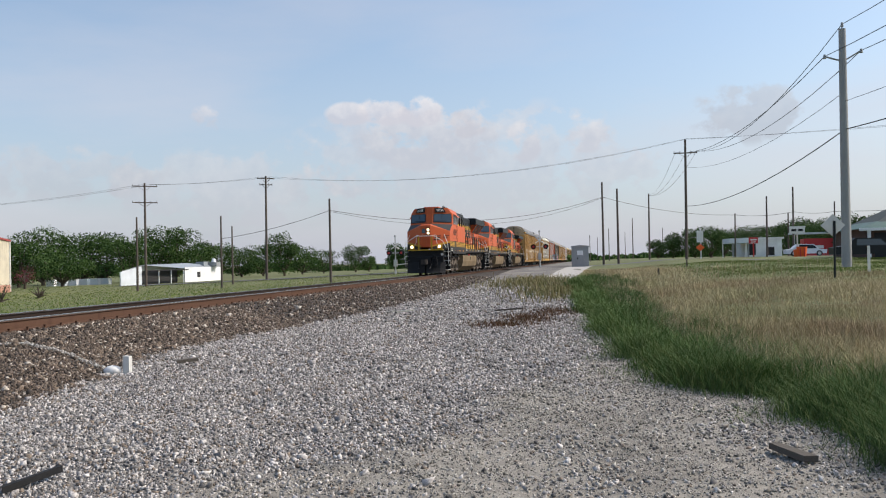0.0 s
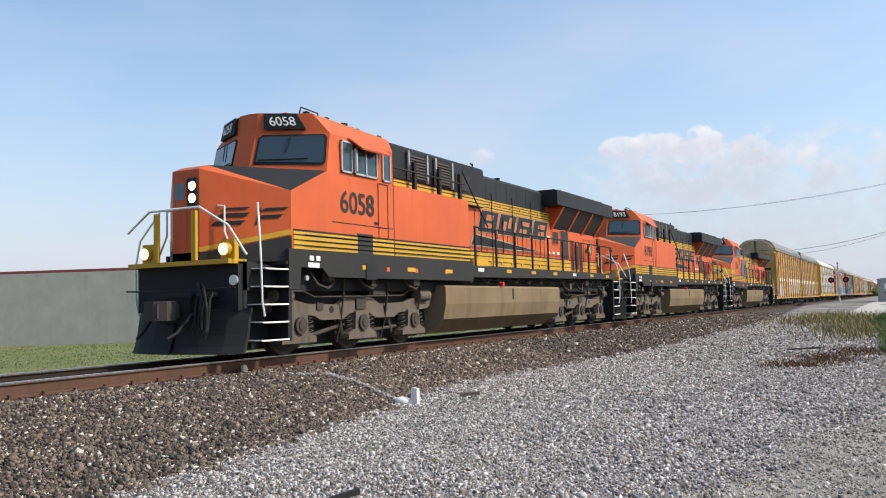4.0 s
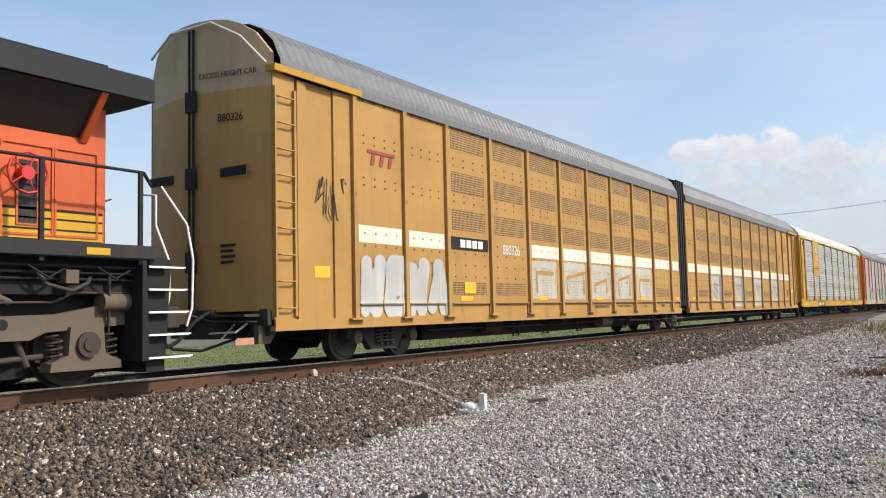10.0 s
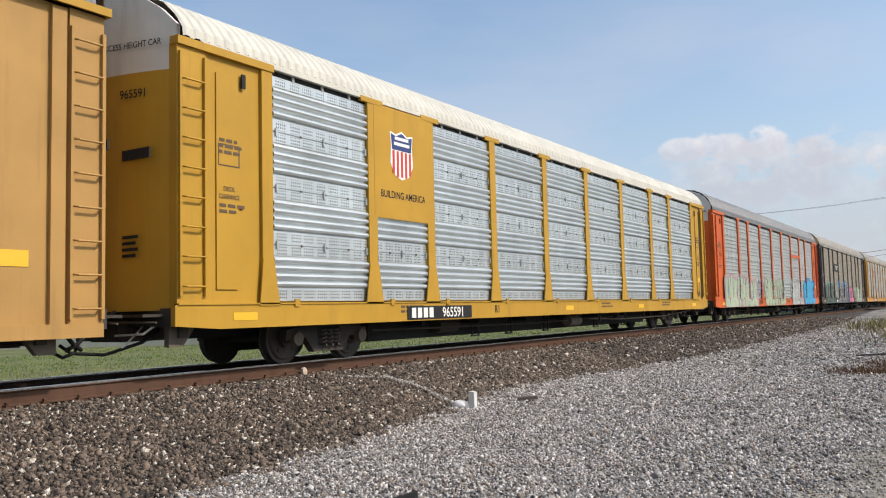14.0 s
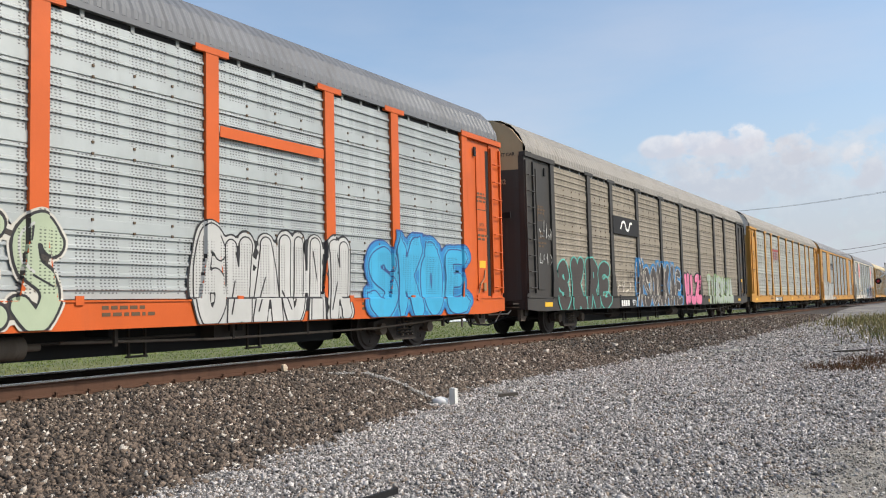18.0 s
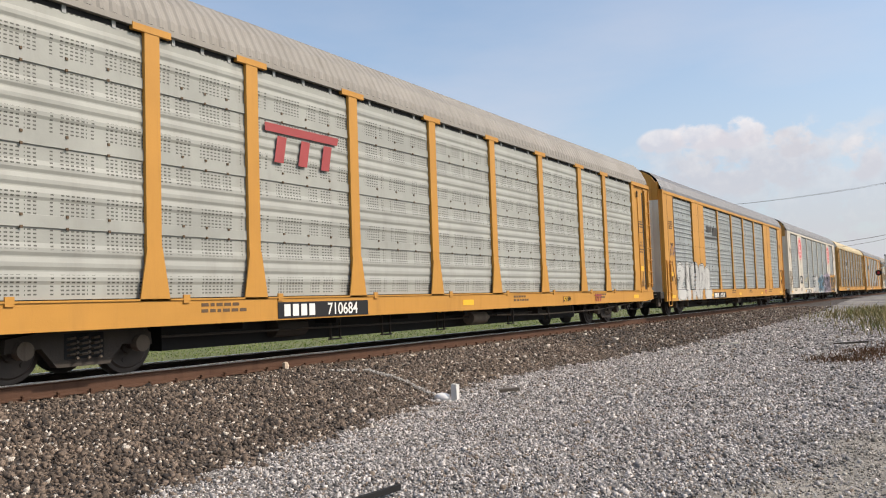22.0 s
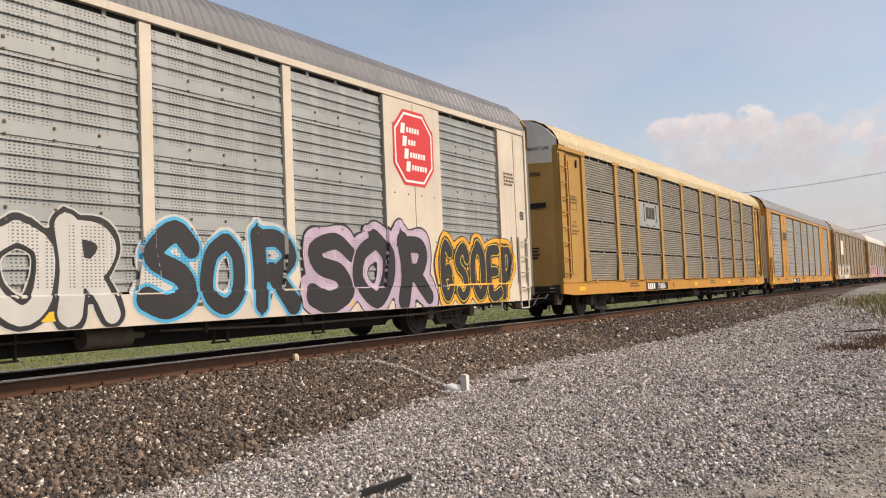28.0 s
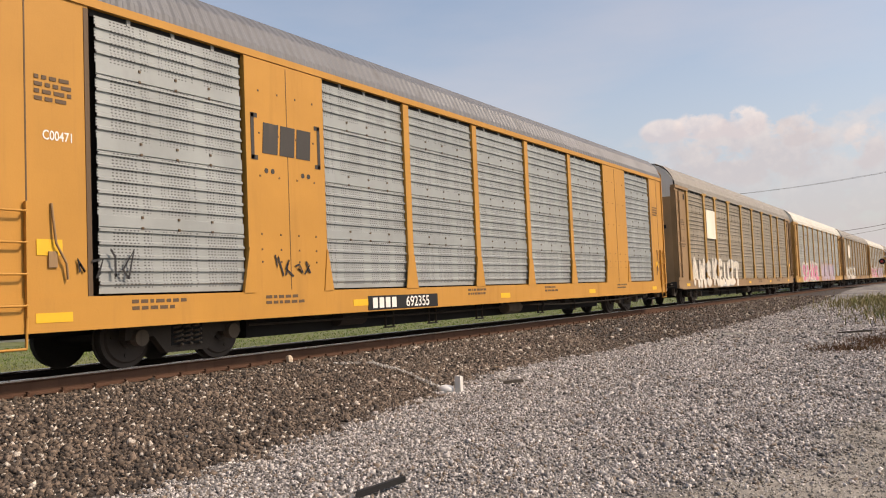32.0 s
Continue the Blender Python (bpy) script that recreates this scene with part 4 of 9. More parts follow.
    part("nose_door", Mb().box(-0.3, 0.02, 0.768, 0.779, 1.95, 3.2), body_paint, n)
    for s in (1, -1):
        d = part("ditch_light", Mb().cyl((s * 0.95, 0.70, 1.92), (s * 0.95, 0.85, 1.92), 0.12, 14).box(s * 0.95 - 0.16, s * 0.95 + 0.16, 0.8, 0.9, 1.72, 2.1), YELLOW, L, "ditch light on a yellow bracket")
        part("lens", Mb().cyl((s * 0.95, 0.685, 1.92), (s * 0.95, 0.70, 1.92), 0.10, 14), LAMP_ON if lit else LAMP_OFF, d)
    part("front_platform", Mb().box(-1.2, 1.2, 0.55, 1.0, 1.66, 1.74), YELLOW, L, "yellow edged front platform")
    for x in (0.45, -0.45):
        part("gate_post", Mb().box(x - 0.05, x + 0.05, 0.5, 0.56, 1.74, 2.6), YELLOW, L)
    part("front_rail", Mb().tube([(-1.2, 0.55, 2.3), (-0.6, 0.5, 2.65), (0.6, 0.5, 2.65), (1.2, 0.55, 2.3), (1.42, 0.75, 1.8)], 0.022), WHITE, L)
    part("jumper_hose", Mb().tube([(0.5, 0.6, 1.3), (0.6, 0.45, 1.35), (0.75, 0.4, 1.1), (0.7, 0.42, 0.55)], 0.025).tube([(0.6, 0.6, 1.32), (0.75, 0.42, 1.3), (0.85, 0.4, 0.9), (0.8, 0.42, 0.5)], 0.025), BLACK, L)
    # windshields
    for s in (1, -1):
        def glass_point(u, v):
            a, b = Vector((s * 0.2, 2.2, 3.55)), Vector((s * 1.50, 2.95, 3.50))
            p, q = Vector((s * 0.2, 2.42, 4.27)), Vector((s * 1.47, 3.12, 4.27))
            w = (a * (1 - u) + b * u) * (1 - v) + (p * (1 - u) + q * u) * v
            return w + Vector((s * 0.005, -0.014, 0.004))
        seal = Mb().add([glass_point(0.05, 0.14), glass_point(0.95, 0.14), glass_point(0.98, 0.22), glass_point(0.97, 0.88), glass_point(0.93, 0.97), glass_point(0.1, 0.97), glass_point(0.05, 0.88)], [tuple(range(7))])
        w = part("windshield", seal, BLACK, c, "black rubber windshield seal")
        off = Vector((s * 0.004, -0.01, 0.003))
        part("pane", Mb().add([glass_point(0.08, 0.20) + off, glass_point(0.92, 0.20) + off, glass_point(0.95, 0.27) + off, glass_point(0.94, 0.86) + off, glass_point(0.91, 0.92) + off, glass_point(0.12, 0.92) + off, glass_point(0.08, 0.85) + off], [tuple(range(7))]), GLASS_M, w, "dark glass")
        part("wiper", Mb().tube([glass_point(0.1, 0.25) + off * 3, glass_point(0.75, 0.30) + off * 3], 0.012).tube([glass_point(0.5, 0.95) + off * 3, glass_point(0.45, 0.45) + off * 3], 0.01), BLACK, w)

        def brow_point(u, v, o):
            a, b = Vector((s * 0.22, 2.44, 4.29)), Vector((s * 1.44, 3.10, 4.29))
            p, q = Vector((s * 0.22, 2.48, 4.70)), Vector((s * 1.15, 2.98, 4.67))
            return (a * (1 - u) + b * u) * (1 - v) + (p * (1 - u) + q * u) * v + Vector((s * 0.02, -0.05, 0)) * o
        board = Mb().add([brow_point(0.12, 0.15, 0), brow_point(0.72, 0.15, 0), brow_point(0.72, 0.95, 0), brow_point(0.12, 0.95, 0), brow_point(0.12, 0.15, 1.4), brow_point(0.72, 0.15, 1.4), brow_point(0.72, 0.95, 1.4), brow_point(0.12, 0.95, 1.4)], [(0, 1, 2, 3), (4, 5, 6, 7), (0, 1, 5, 4), (1, 2, 6, 5), (2, 3, 7, 6), (3, 0, 4, 7)])
        nb = part("number_board", board, BLACK, c, "black number board with white numerals")
        u, v2 = (brow_point(0.72, 0.5, 1.6) - brow_point(0.12, 0.5, 1.6)), (brow_point(0.4, 0.95, 1.6) - brow_point(0.4, 0.15, 1.6))
        ux, uz = (u * s).normalized(), v2.normalized()
        f = Matrix.Identity(4)
        nrm = ux.cross(uz)
        for i in range(3):
            f[i][0], f[i][1], f[i][2] = ux[i], uz[i], nrm[i]
        word(number, 0.26, brow_point(0.42, 0.52, 1.7), WHITE, nb, f, 1.0, "numeral")
    # side windows
    for s in (1, -1):
        xo = s * 1.5
        for y0, y1, z0, z1 in ((3.42, 3.80, 3.54, 4.18), (3.88, 4.72, 3.54, 4.12), (4.92, 5.24, 3.52, 4.14)):
            xa, xb = sorted((xo, xo + s * 0.03))
            f = Mb().box(xa, xb, y0, y0 + 0.035, z0, z1).box(xa, xb, y1 - 0.035, y1, z0, z1).box(xa, xb, y0, y1, z0, z0 + 0.035).box(xa, xb, y0, y1, z1 - 0.035, z1)
            if y1 - y0 > 0.6:
                f.box(xa, xb, (y0 + y1) / 2 - 0.02, (y0 + y1) / 2 + 0.02, z0, z1)
            w = part("side_window", f, SILVER, c, "side window in a pale metal frame")
            part("pane", Mb().box(*sorted((xo + s * 0.004, xo + s * 0.012)), y0 + 0.03, y1 - 0.03, z0 + 0.03, z1 - 0.03), GLASS_M, w, "dark glass")
        part("awning", Mb().add([(xo, 3.7, 4.24), (xo, 4.95, 4.24), (xo + s * 0.24, 4.85, 4.02), (xo + s * 0.24, 3.85, 4.02), (xo, 3.7, 4.275), (xo, 4.95, 4.275), (xo + s * 0.25, 4.85, 4.05), (xo + s * 0.25, 3.85, 4.05)], [(0, 1, 2, 3), (4, 5, 6, 7), (2, 3, 7, 6), (0, 3, 7, 4), (1, 2, 6, 5)]), body_paint, c, "orange sun awning")
        part("mirror", Mb().box(*sorted((xo + s * 0.02, xo + s * 0.10)), 3.83, 3.88, 3.6, 4.05), SILVER, c)
    word(number, 0.62, (1.508, 3.95 if old else 3.98, 2.93), BLACKP if old else GREYSILL, c, SIDE, 1.0, "numeral")
    part("cab_seam", Mb().box(1.5, 1.506, 3.1, 5.3, 2.52, 2.535).box(1.5, 1.507, 4.6, 4.75, 2.58, 2.63).box(1.5, 1.506, 5.36, 5.375, 1.95, 4.2), BLACK, c)
    for y, z in ((2.35, 1.75), (2.55, 1.75), (5.0, 1.6), (6.2, 1.6), (7.6, 1.6)):
        part("marker_plate", Mb().box(1.52, 1.526, y, y + 0.12, z, z + 0.09), WHITE if z > 1.7 else ORANGE_OLD, L)
    part("cab_step_lamp", Mb().cyl((1.50, 2.25, 1.42), (1.54, 2.25, 1.42), 0.05, 10), LAMP_OFF, c)
    part("door_edge", Mb().box(1.5, 1.508, 5.12, 5.135, 2.3, 3.45).box(1.5, 1.508, 4.75, 4.765, 2.3, 3.45).box(1.5, 1.508, 4.75, 5.135, 3.45, 3.465), BLACK, c)
    # roof fittings
    ant = Mb().tube([(0.9, 2.9, 4.66), (0.9, 2.95, 4.82), (0.9, 3.5, 4.80), (0.9, 3.5, 4.66)], 0.015)
    for k in range(9):
        ant.box(0.75, 0.85, 3.2 + k * 0.22, 3.3 + k * 0.22, 4.66, 4.75 if k % 3 else 4.80)
    part("roof_antennas", ant, BLACKP, c)
    part("roof_pod", Mb().prism([(-0.55, 4.6), (0.55, 4.6), (0.5, 4.78), (-0.5, 4.78)], "y", 3.0, 4.9), body_paint if not old else GREYBOX, c)
    # wide equipment body behind the cab
    yw = 7.7 if old else 9.0
    part("equipment_body", Mb().box(-1.49, 1.49, 5.37, yw, 1.9, 3.50), body_paint, L, "full-width orange equipment body")
    if old:
        g = part("grey_box_door", Mb().box(1.49, 1.53, 5.75, 7.62, 2.32, 3.42), DOORGREY, L, "grey equipment door")
        part("vent", Mb().box(1.53, 1.54, 6.7, 7.5, 2.42, 3.1), SCREEN, g)
    else:
        part("vent", Mb().box(1.5, 1.515, 3.95, 4.5, 1.72, 2.35), SCREEN, c, "black louvred vent")
    # stripe bands on the sides
    stripes(L, 1.505, 1.9, 5.34, 1.95, 2.28)
    stripes(L, 1.495, 5.4, yw, 1.95, 2.28)
    # upper hood, charcoal top
    ft = 4.58 if not old else 4.50
    part("hood_upper_front", Mb().prism([(-1.1, 3.5), (1.1, 3.5), (1.1, ft - 0.05), (1.04, ft), (-1.04, ft), (-1.1, ft - 0.05)], "y", 5.38, 10.75), BLACKP, L, "charcoal brake-grid hood")
    stripes(L, 1.10, 5.4, 10.75, 3.52 if not old else 3.505, 3.76 if not old else 3.80, 2 if not old else 3)
    for y0 in ((6.6, 7.9) if not old else (5.6, 6.3)):
        v = part("grid_vent", Mb().box(1.1, 1.13, y0, y0 + (0.95 if not old else 0.6), 3.82, 4.46), BLACK, L, "louvred brake-grid vent")
        part("vent_upright", Mb().box(1.13, 1.175, y0, y0 + 0.07, 3.80, 4.48).box(1.13, 1.175, y0 + (0.88 if not old else 0.53), y0 + (0.95 if not old else 0.6), 3.80, 4.48), GREYBOX, v)
        lv = Mb()
        for k in range(8):
            lv.prism([(1.13, 3.86 + k * 0.07), (1.16, 3.86 + k * 0.07), (1.135, 3.91 + k * 0.07)], "y", y0 + 0.12, y0 + (0.83 if not old else 0.52))
        part("louvre", lv, TRUCKD, v)
    part("hood_door", Mb().box(1.1, 1.118, 9.1, 9.9, 3.85, 4.25) if not old else Mb().box(1.1, 1.13, 8.6, 10.1, 3.8, 4.26), SCREEN, L)
    hoodz = 4.48 if not old else 4.22
    part("engine_hood", Mb().box(-0.97, 0.97, yw, 20.75, 1.72, 3.75), body_paint, L, "orange engine hood")
    part("hood_top", Mb().prism([(-0.975, 3.75), (0.975, 3.75), (0.975, hoodz - 0.1), (0.85, hoodz), (-0.85, hoodz), (-0.975, hoodz - 0.1)], "y", 10.75, 15.6), BLACKP, L, "charcoal hood roof")
    stripes(L, 0.975, 10.76 if not old else 7.75, 15.9 if not old else 19.0, 3.50 if not old else 3.44, 3.78, 3)
    stripes(L, 0.975, yw + 0.1, 20.7, 1.80, 2.28)
    seam = Mb()
    for k in range(8):
        seam.box(0.97, 0.979, 10.4 + k * 0.72, 10.412 + k * 0.72, 1.75, hoodz - 0.12)
    part("door_seam", seam, BLACK, L)
    latch = Mb()
    for k in range(8):
        for z in (1.98, 3.62):
            latch.box(0.98, 1.01, 10.6 + k * 0.72, 10.68 + k * 0.72, z, z + 0.07)
    part("door_latch", latch, YELLOW, L)
    # big hood emblem as outlined slabs, no letters
    for i in range(4):
        y0 = (9.25 + i * 1.2) if old else (10.55 + i * 1.28)
        y1 = y0 + (1.0 if old else 1.12)
        z0, z1 = (2.32, 3.36) if old else (2.86, 3.46)
        lean = 0 if old else 0.30

        def slab(a, b, c, d, x0, x1):
            """A leaning block by shares of the emblem block's width and height."""
            ya, yb, za, zb = y0 + (y1 - y0) * a, y0 + (y1 - y0) * b, z0 + (z1 - z0) * c, z0 + (z1 - z0) * d
            return Mb().prism([(ya + lean * c, za), (yb + lean * c, za), (yb + lean * d, zb), (ya + lean * d, zb)], "x", x0, x1)
        sl = part("emblem_slab", slab(-0.03, 1.03, -0.035, 1.035, 0.972, 0.983), GREYSILL if old else RIM_TAN, L, "outlined emblem block, no lettering")
        part("emblem_face", slab(0.0, 1.0, 0.0, 1.0, 0.983, 0.986), (RIM_TAN if i == 3 else YELLOW) if old else BLACKP, sl)
        for a, b, c, d in (((0.36, 0.70, 0.60, 0.80), (0.36, 0.70, 0.20, 0.40)), ((0.30, 0.42, 0.14, 0.62), (0.60, 0.72, 0.38, 0.86)), ((0.34, 0.78, 0.62, 0.76), (0.24, 0.66, 0.24, 0.38)), ((0.36, 0.80, 0.60, 0.78), (0.44, 0.80, 0.16, 0.40)))[i]:
            part("emblem_notch", slab(a - 0.025, b + 0.025, c - 0.03, d + 0.03, 0.986, 0.9875), GREYSILL if old else RIM_TAN, sl)
            part("emblem_gap", slab(a, b, c, d, 0.9875, 0.9895), body_paint, sl)
    if not old:
        part("swoosh_rim", Mb().prism([(10.05, 2.44), (10.32, 2.79), (12.5, 2.66), (15.3, 2.46), (12.4, 2.42)], "x", 0.972, 0.979), RIM_TAN, L)
        part("emblem_swoosh", Mb().prism([(10.15, 2.47), (10.36, 2.75), (12.4, 2.63), (15.0, 2.475), (12.4, 2.45)], "x", 0.979, 0.983), BLACKP, L)
    for k in range(7):
        y = 10.75 + k * 0.72
        part("door_rod", Mb().tube([(0.985, y, 1.8), (1.0, y, 1.9), (1.0, y, 3.9), (0.985, y, 4.0)] if k % 2 else [(0.985, y, 2.3), (1.0, y, 2.36), (1.0, y, 3.3), (0.985, y, 3.36)], 0.012, 5), BLACK, L)
    for k in range(6):
        part("data_decal", Mb().box(0.976, 0.981, 15.75 + 0.42 * (k % 3), 15.95 + 0.42 * (k % 3), 2.45 + 0.5 * (k // 3), 2.53 + 0.5 * (k // 3)), WHITE, L, "small pale decal")
    # radiator section with wings
    y0r, y1r, zt, zb = (15.4, 21.3, 4.50, 4.00) if not old else (13.9, 21.15, 4.22, 3.86)
    part("radiator_body", Mb().box(-0.96, 0.96, y0r + 0.2, 20.75, 3.70, zb), BLACKP if old else body_paint, L)
    wing = Mb().prism([(-1.5, zb), (-1.5, zt - 0.05), (-1.4, zt), (1.4, zt), (1.5, zt - 0.05), (1.5, zb), (0.9, zb - 0.02), (-0.9, zb - 0.02)], "y", y0r, y1r)
    part("radiator_wing", wing, BLACKP, L, "charcoal overhanging radiator wing")
    part("wing_grille", Mb().box(0.4, 1.3, y0r + 0.6, y1r - 0.6, zt, zt + 0.06), BLACK, L)
    ys = (16.1, 17.6, 19.1, 20.5) if not old else (17.4, 18.9, 20.4)
    for ya, yb in zip(ys, ys[1:]):
        for s in (1, -1):
            q = part("radiator_screen", Mb().add([(s * 0.975, ya + 0.06, 3.30), (s * 0.975, yb - 0.06, 3.30), (s * 1.44, yb - 0.06, zb - 0.01), (s * 1.44, ya + 0.06, zb - 0.01), (s * 0.9, ya + 0.06, 3.30), (s * 0.9, yb - 0.06, 3.30), (s * 0.9, yb - 0.06, zb), (s * 0.9, ya + 0.06, zb)], [(0, 1, 2, 3), (4, 5, 1, 0), (5, 6, 2, 1), (7, 4, 0, 3)]), SCREEN, L, "slanted black radiator screen")
            part("screen_rib", Mb().prism([(s * 0.97, 3.26), (s * 0.99, 3.24), (s * 1.47, zb - 0.01), (s * 0.97, zb - 0.01)], "y", ya - 0.06, ya + 0.06), body_paint, q)
    part("screen_rib", Mb().prism([(0.97, 3.26), (0.99, 3.24), (1.47, zb - 0.01), (0.97, zb - 0.01)], "y", ys[-1] - 0.05, ys[-1] + 0.05), body_paint, L)
    # rear hood doors and vents
    vents = ((16.2, 16.7, 2.80, 3.20), (16.95, 17.65, 2.30, 3.28), (17.9, 18.2, 1.95, 3.0), (18.35, 18.65, 2.0, 2.85), (18.75, 19.1, 1.9, 2.95)) if not old else ((16.2, 16.7, 2.75, 3.1), (16.85, 17.25, 2.75, 3.1), (16.2, 16.7, 2.1, 2.55), (16.85, 17.25, 2.1, 2.55), (17.5, 17.8, 2.0, 2.95), (18.4, 18.75, 1.9, 2.3), (19.0, 19.25, 2.1, 3.0), (19.5, 19.75, 2.1, 2.9))
    for a, b, z0, z1 in vents:
        v = part("hood_vent", Mb().box(0.97, 0.985, a, b, z0, z1), SCREEN, L, "black louvred hood vent")
        panel_frame(v, 0.975, a, b, z0, z1, body_paint, "vent_frame", 0.025, 0.02)
    for a, b in ((19.3, 19.95), (20.02, 20.6)):
        panel_frame(L, 0.972, a, b, 1.98, 3.1, body_paint, "hood_door_frame", 0.03, 0.02)
    wheel = Mb()
    ring = [(1.12, 19.55 + 0.26 * math.cos(k * 0.5236), 2.72 + 0.26 * math.sin(k * 0.5236)) for k in range(13)]
    wheel.tube(ring, 0.018, 5).cyl((0.97, 19.55, 2.72), (1.13, 19.55, 2.72), 0.09, 12)
    for k in range(5):
        wheel.tube([(1.12, 19.55, 2.72), (1.12, 19.55 + 0.26 * math.cos(k * 1.2566), 2.72 + 0.26 * math.sin(k * 1.2566))], 0.012, 4)
    part("hand_brake_wheel", wheel, RED if old else RIM_TAN if lit else body_paint, L, "hand brake wheel")
    part("rear_number_light", Mb().box(-0.4, 0.4, 20.75, 20.82, 3.2, 3.5), BLACKP, L)
    # exhaust and roof lumps
    part("exhaust_stack", Mb().box(-0.35, 0.35, 12.8, 13.5, hoodz, hoodz + (0.12 if not old else 0.30)).box(-0.9, 0.9, 12.2, 12.3, hoodz, hoodz + 0.05), BLACK, L)
    lift = Mb()
    for y in (10.2, 5.6):
        lift.tube([(1.05, y, ft - 0.02), (1.05, y, ft + 0.06), (1.05, y - 0.12, ft + 0.06)], 0.025)
    part("lifting_lug", lift, BLACKP, L)
    # handrails
    rails = Mb().tube([(1.46, yw + 0.35, 2.86), (1.46, 21.0, 2.86), (1.46, 21.12, 2.7)], 0.024, 6)
    part("handrail", rails, BLACK, L, "black side handrail")
    for k in range(10):
        y = yw + 0.4 + k * (20.95 - yw - 0.4) / 9
        part("rail_post", Mb().box(1.44, 1.48, y - 0.03, y + 0.03, 1.6, 2.86), BLACK, L)
    if not old:
        up = Mb().tube([(1.3, 5.45, 3.95), (1.3, 9.2, 3.95)], 0.022).tube([(1.2, 9.3, 4.3), (1.46, 10.2, 2.9)], 0.022)
        part("upper_rail", up, BLACK, L)
        for y in (5.5, 6.7, 7.9, 9.0):
            part("rail_foot", Mb().box(1.22, 1.30, y - 0.05, y + 0.05, 3.42, 4.2), BLACK, L)
    else:
        part("upper_rail", Mb().tube([(1.3, 5.4, 4.15), (1.3, 7.6, 4.15), (1.35, 7.75, 4.0), (1.35, 7.75, 2.4), (1.4, 7.9, 2.2)], 0.024), BLACK, L)
    low_rail = Mb()
    for z in (2.02, 2.12, 2.22):
        low_rail.tube([(1.53, 2.2, z), (1.53, yw, z)], 0.008, 4)
    part("grab_bars", low_rail, BLACK, L)
    if not old:
        part("toolbox", Mb().box(1.0, 1.4, 9.35, 10.3, 1.75, 2.05), YELLOW, L, "yellow toolbox on the walkway")
    # reflectors and small plates on the sill
    for k in range(11):
        y = 2.3 + k * 1.78
        z = 1.62 if y < 9 else 1.70
        part("reflector", Mb().box(1.52, 1.527, y, y + 0.34, z, z + 0.09), YELLOW if k % 4 else WHITE, L, "yellow reflector strip" if k % 4 else "white marker plate")
    part("jacking_pad", Mb().box(1.5, 1.54, 4.2, 4.6, 1.42, 1.75), BLACKP, L)
    # tank, piping and trucks
    form = [(0.0, 1.33), (1.46, 1.33), (1.50, 1.28), (1.50, 0.88), (1.42, 0.52), (0.92, 0.17), (0.0, 0.15)]
    form = form + [(-x, z) for x, z in form[::-1] if x]
    tk = part("fuel_tank", Mb().prism(form, "y", 7.65, 15.3), TANK, L, "dusty tan fuel tank")
    part("sight_glass", Mb().box(1.5, 1.515, 11.6, 11.66, 0.98, 1.28), BLACK, tk)
    part("fuel_filler", Mb().cyl((1.44, 10.9, 1.38), (1.56, 10.9, 1.38), 0.06, 10), RED, tk, "red filler cap")
    part("air_reservoir", Mb().cyl((1.0, 8.2, 1.48), (1.0, 14.8, 1.48), 0.12, 12), BLACK, L)
    pipe = Mb()
    for k, z in enumerate((1.42, 1.5, 1.58)):
        pipe.tube([(1.25 + 0.05 * k, 7.0, z), (1.25 + 0.05 * k, 21.0, z - 0.03)], 0.022, 5)
    for k in range(14):
        y = 8 + k * 0.95
        pipe.tube([(1.38, y, 1.55), (1.42, y + 0.25, 1.40), (1.38, y + 0.5, 1.52)], 0.015, 4)
    part("piping", pipe, BLACK, L)
    rng = random.Random(int(number))
    for ya, yb in ((2.2, 7.3), (15.5, 20.8)):
        for k in range(9):
            y = ya + (yb - ya) * (k + rng.uniform(0.1, 0.9)) / 9
            z = rng.uniform(1.28, 1.5)
            if k % 3 == 0:
                part("cable_loop", Mb().tube([(1.3, y, 1.55), (1.36, y + 0.15, 1.32), (1.36, y + 0.5, 1.24), (1.3, y + 0.75, 1.34), (1.2, y + 0.9, 1.5)], 0.028, 6), TRUCKD, L, "sagging traction cable")
            elif k % 3 == 1:
                part("bracket_box", Mb().box(1.22, 1.40, y, y + rng.uniform(0.15, 0.32), z - 0.08, z + 0.09), TRUCK if k % 2 else TRUCKD, L)
            else:
                part("sand_pipe", Mb().tube([(1.28, y, 1.45), (1.22, y + 0.05, 1.1), (1.1, y + 0.12, 0.6), (0.95, y + 0.15, 0.16)], 0.022, 5), TRUCKD, L)
    loco_truck(L, (2.45, 4.55, 6.65), L)
    loco_truck(L, (16.15, 18.25, 20.35), L)
    steps_at(L, 1.0, True)
    steps_at(L, 21.45 + 0.35, False)
    return L


TRAIN = []  # thing, metres of its leading coupler along the track at the start


def in_train(ob, y0):
    TRAIN.append((ob, y0))
    return ob


START = pose(TRACK_X, 0, RAIL_Z)
in_train(locomotive("lead_locomotive", "6058", False, True, "orange and black diesel locomotive with lit headlights, leading the train", START), 55.8)
in_train(locomotive("second_locomotive", "8193", False, False, "orange and black diesel locomotive with faded hood emblem", START), 78.1)
in_train(locomotive("third_locomotive", "5361", True, False, "older orange diesel locomotive with yellow nose emblem", START), 100.4)

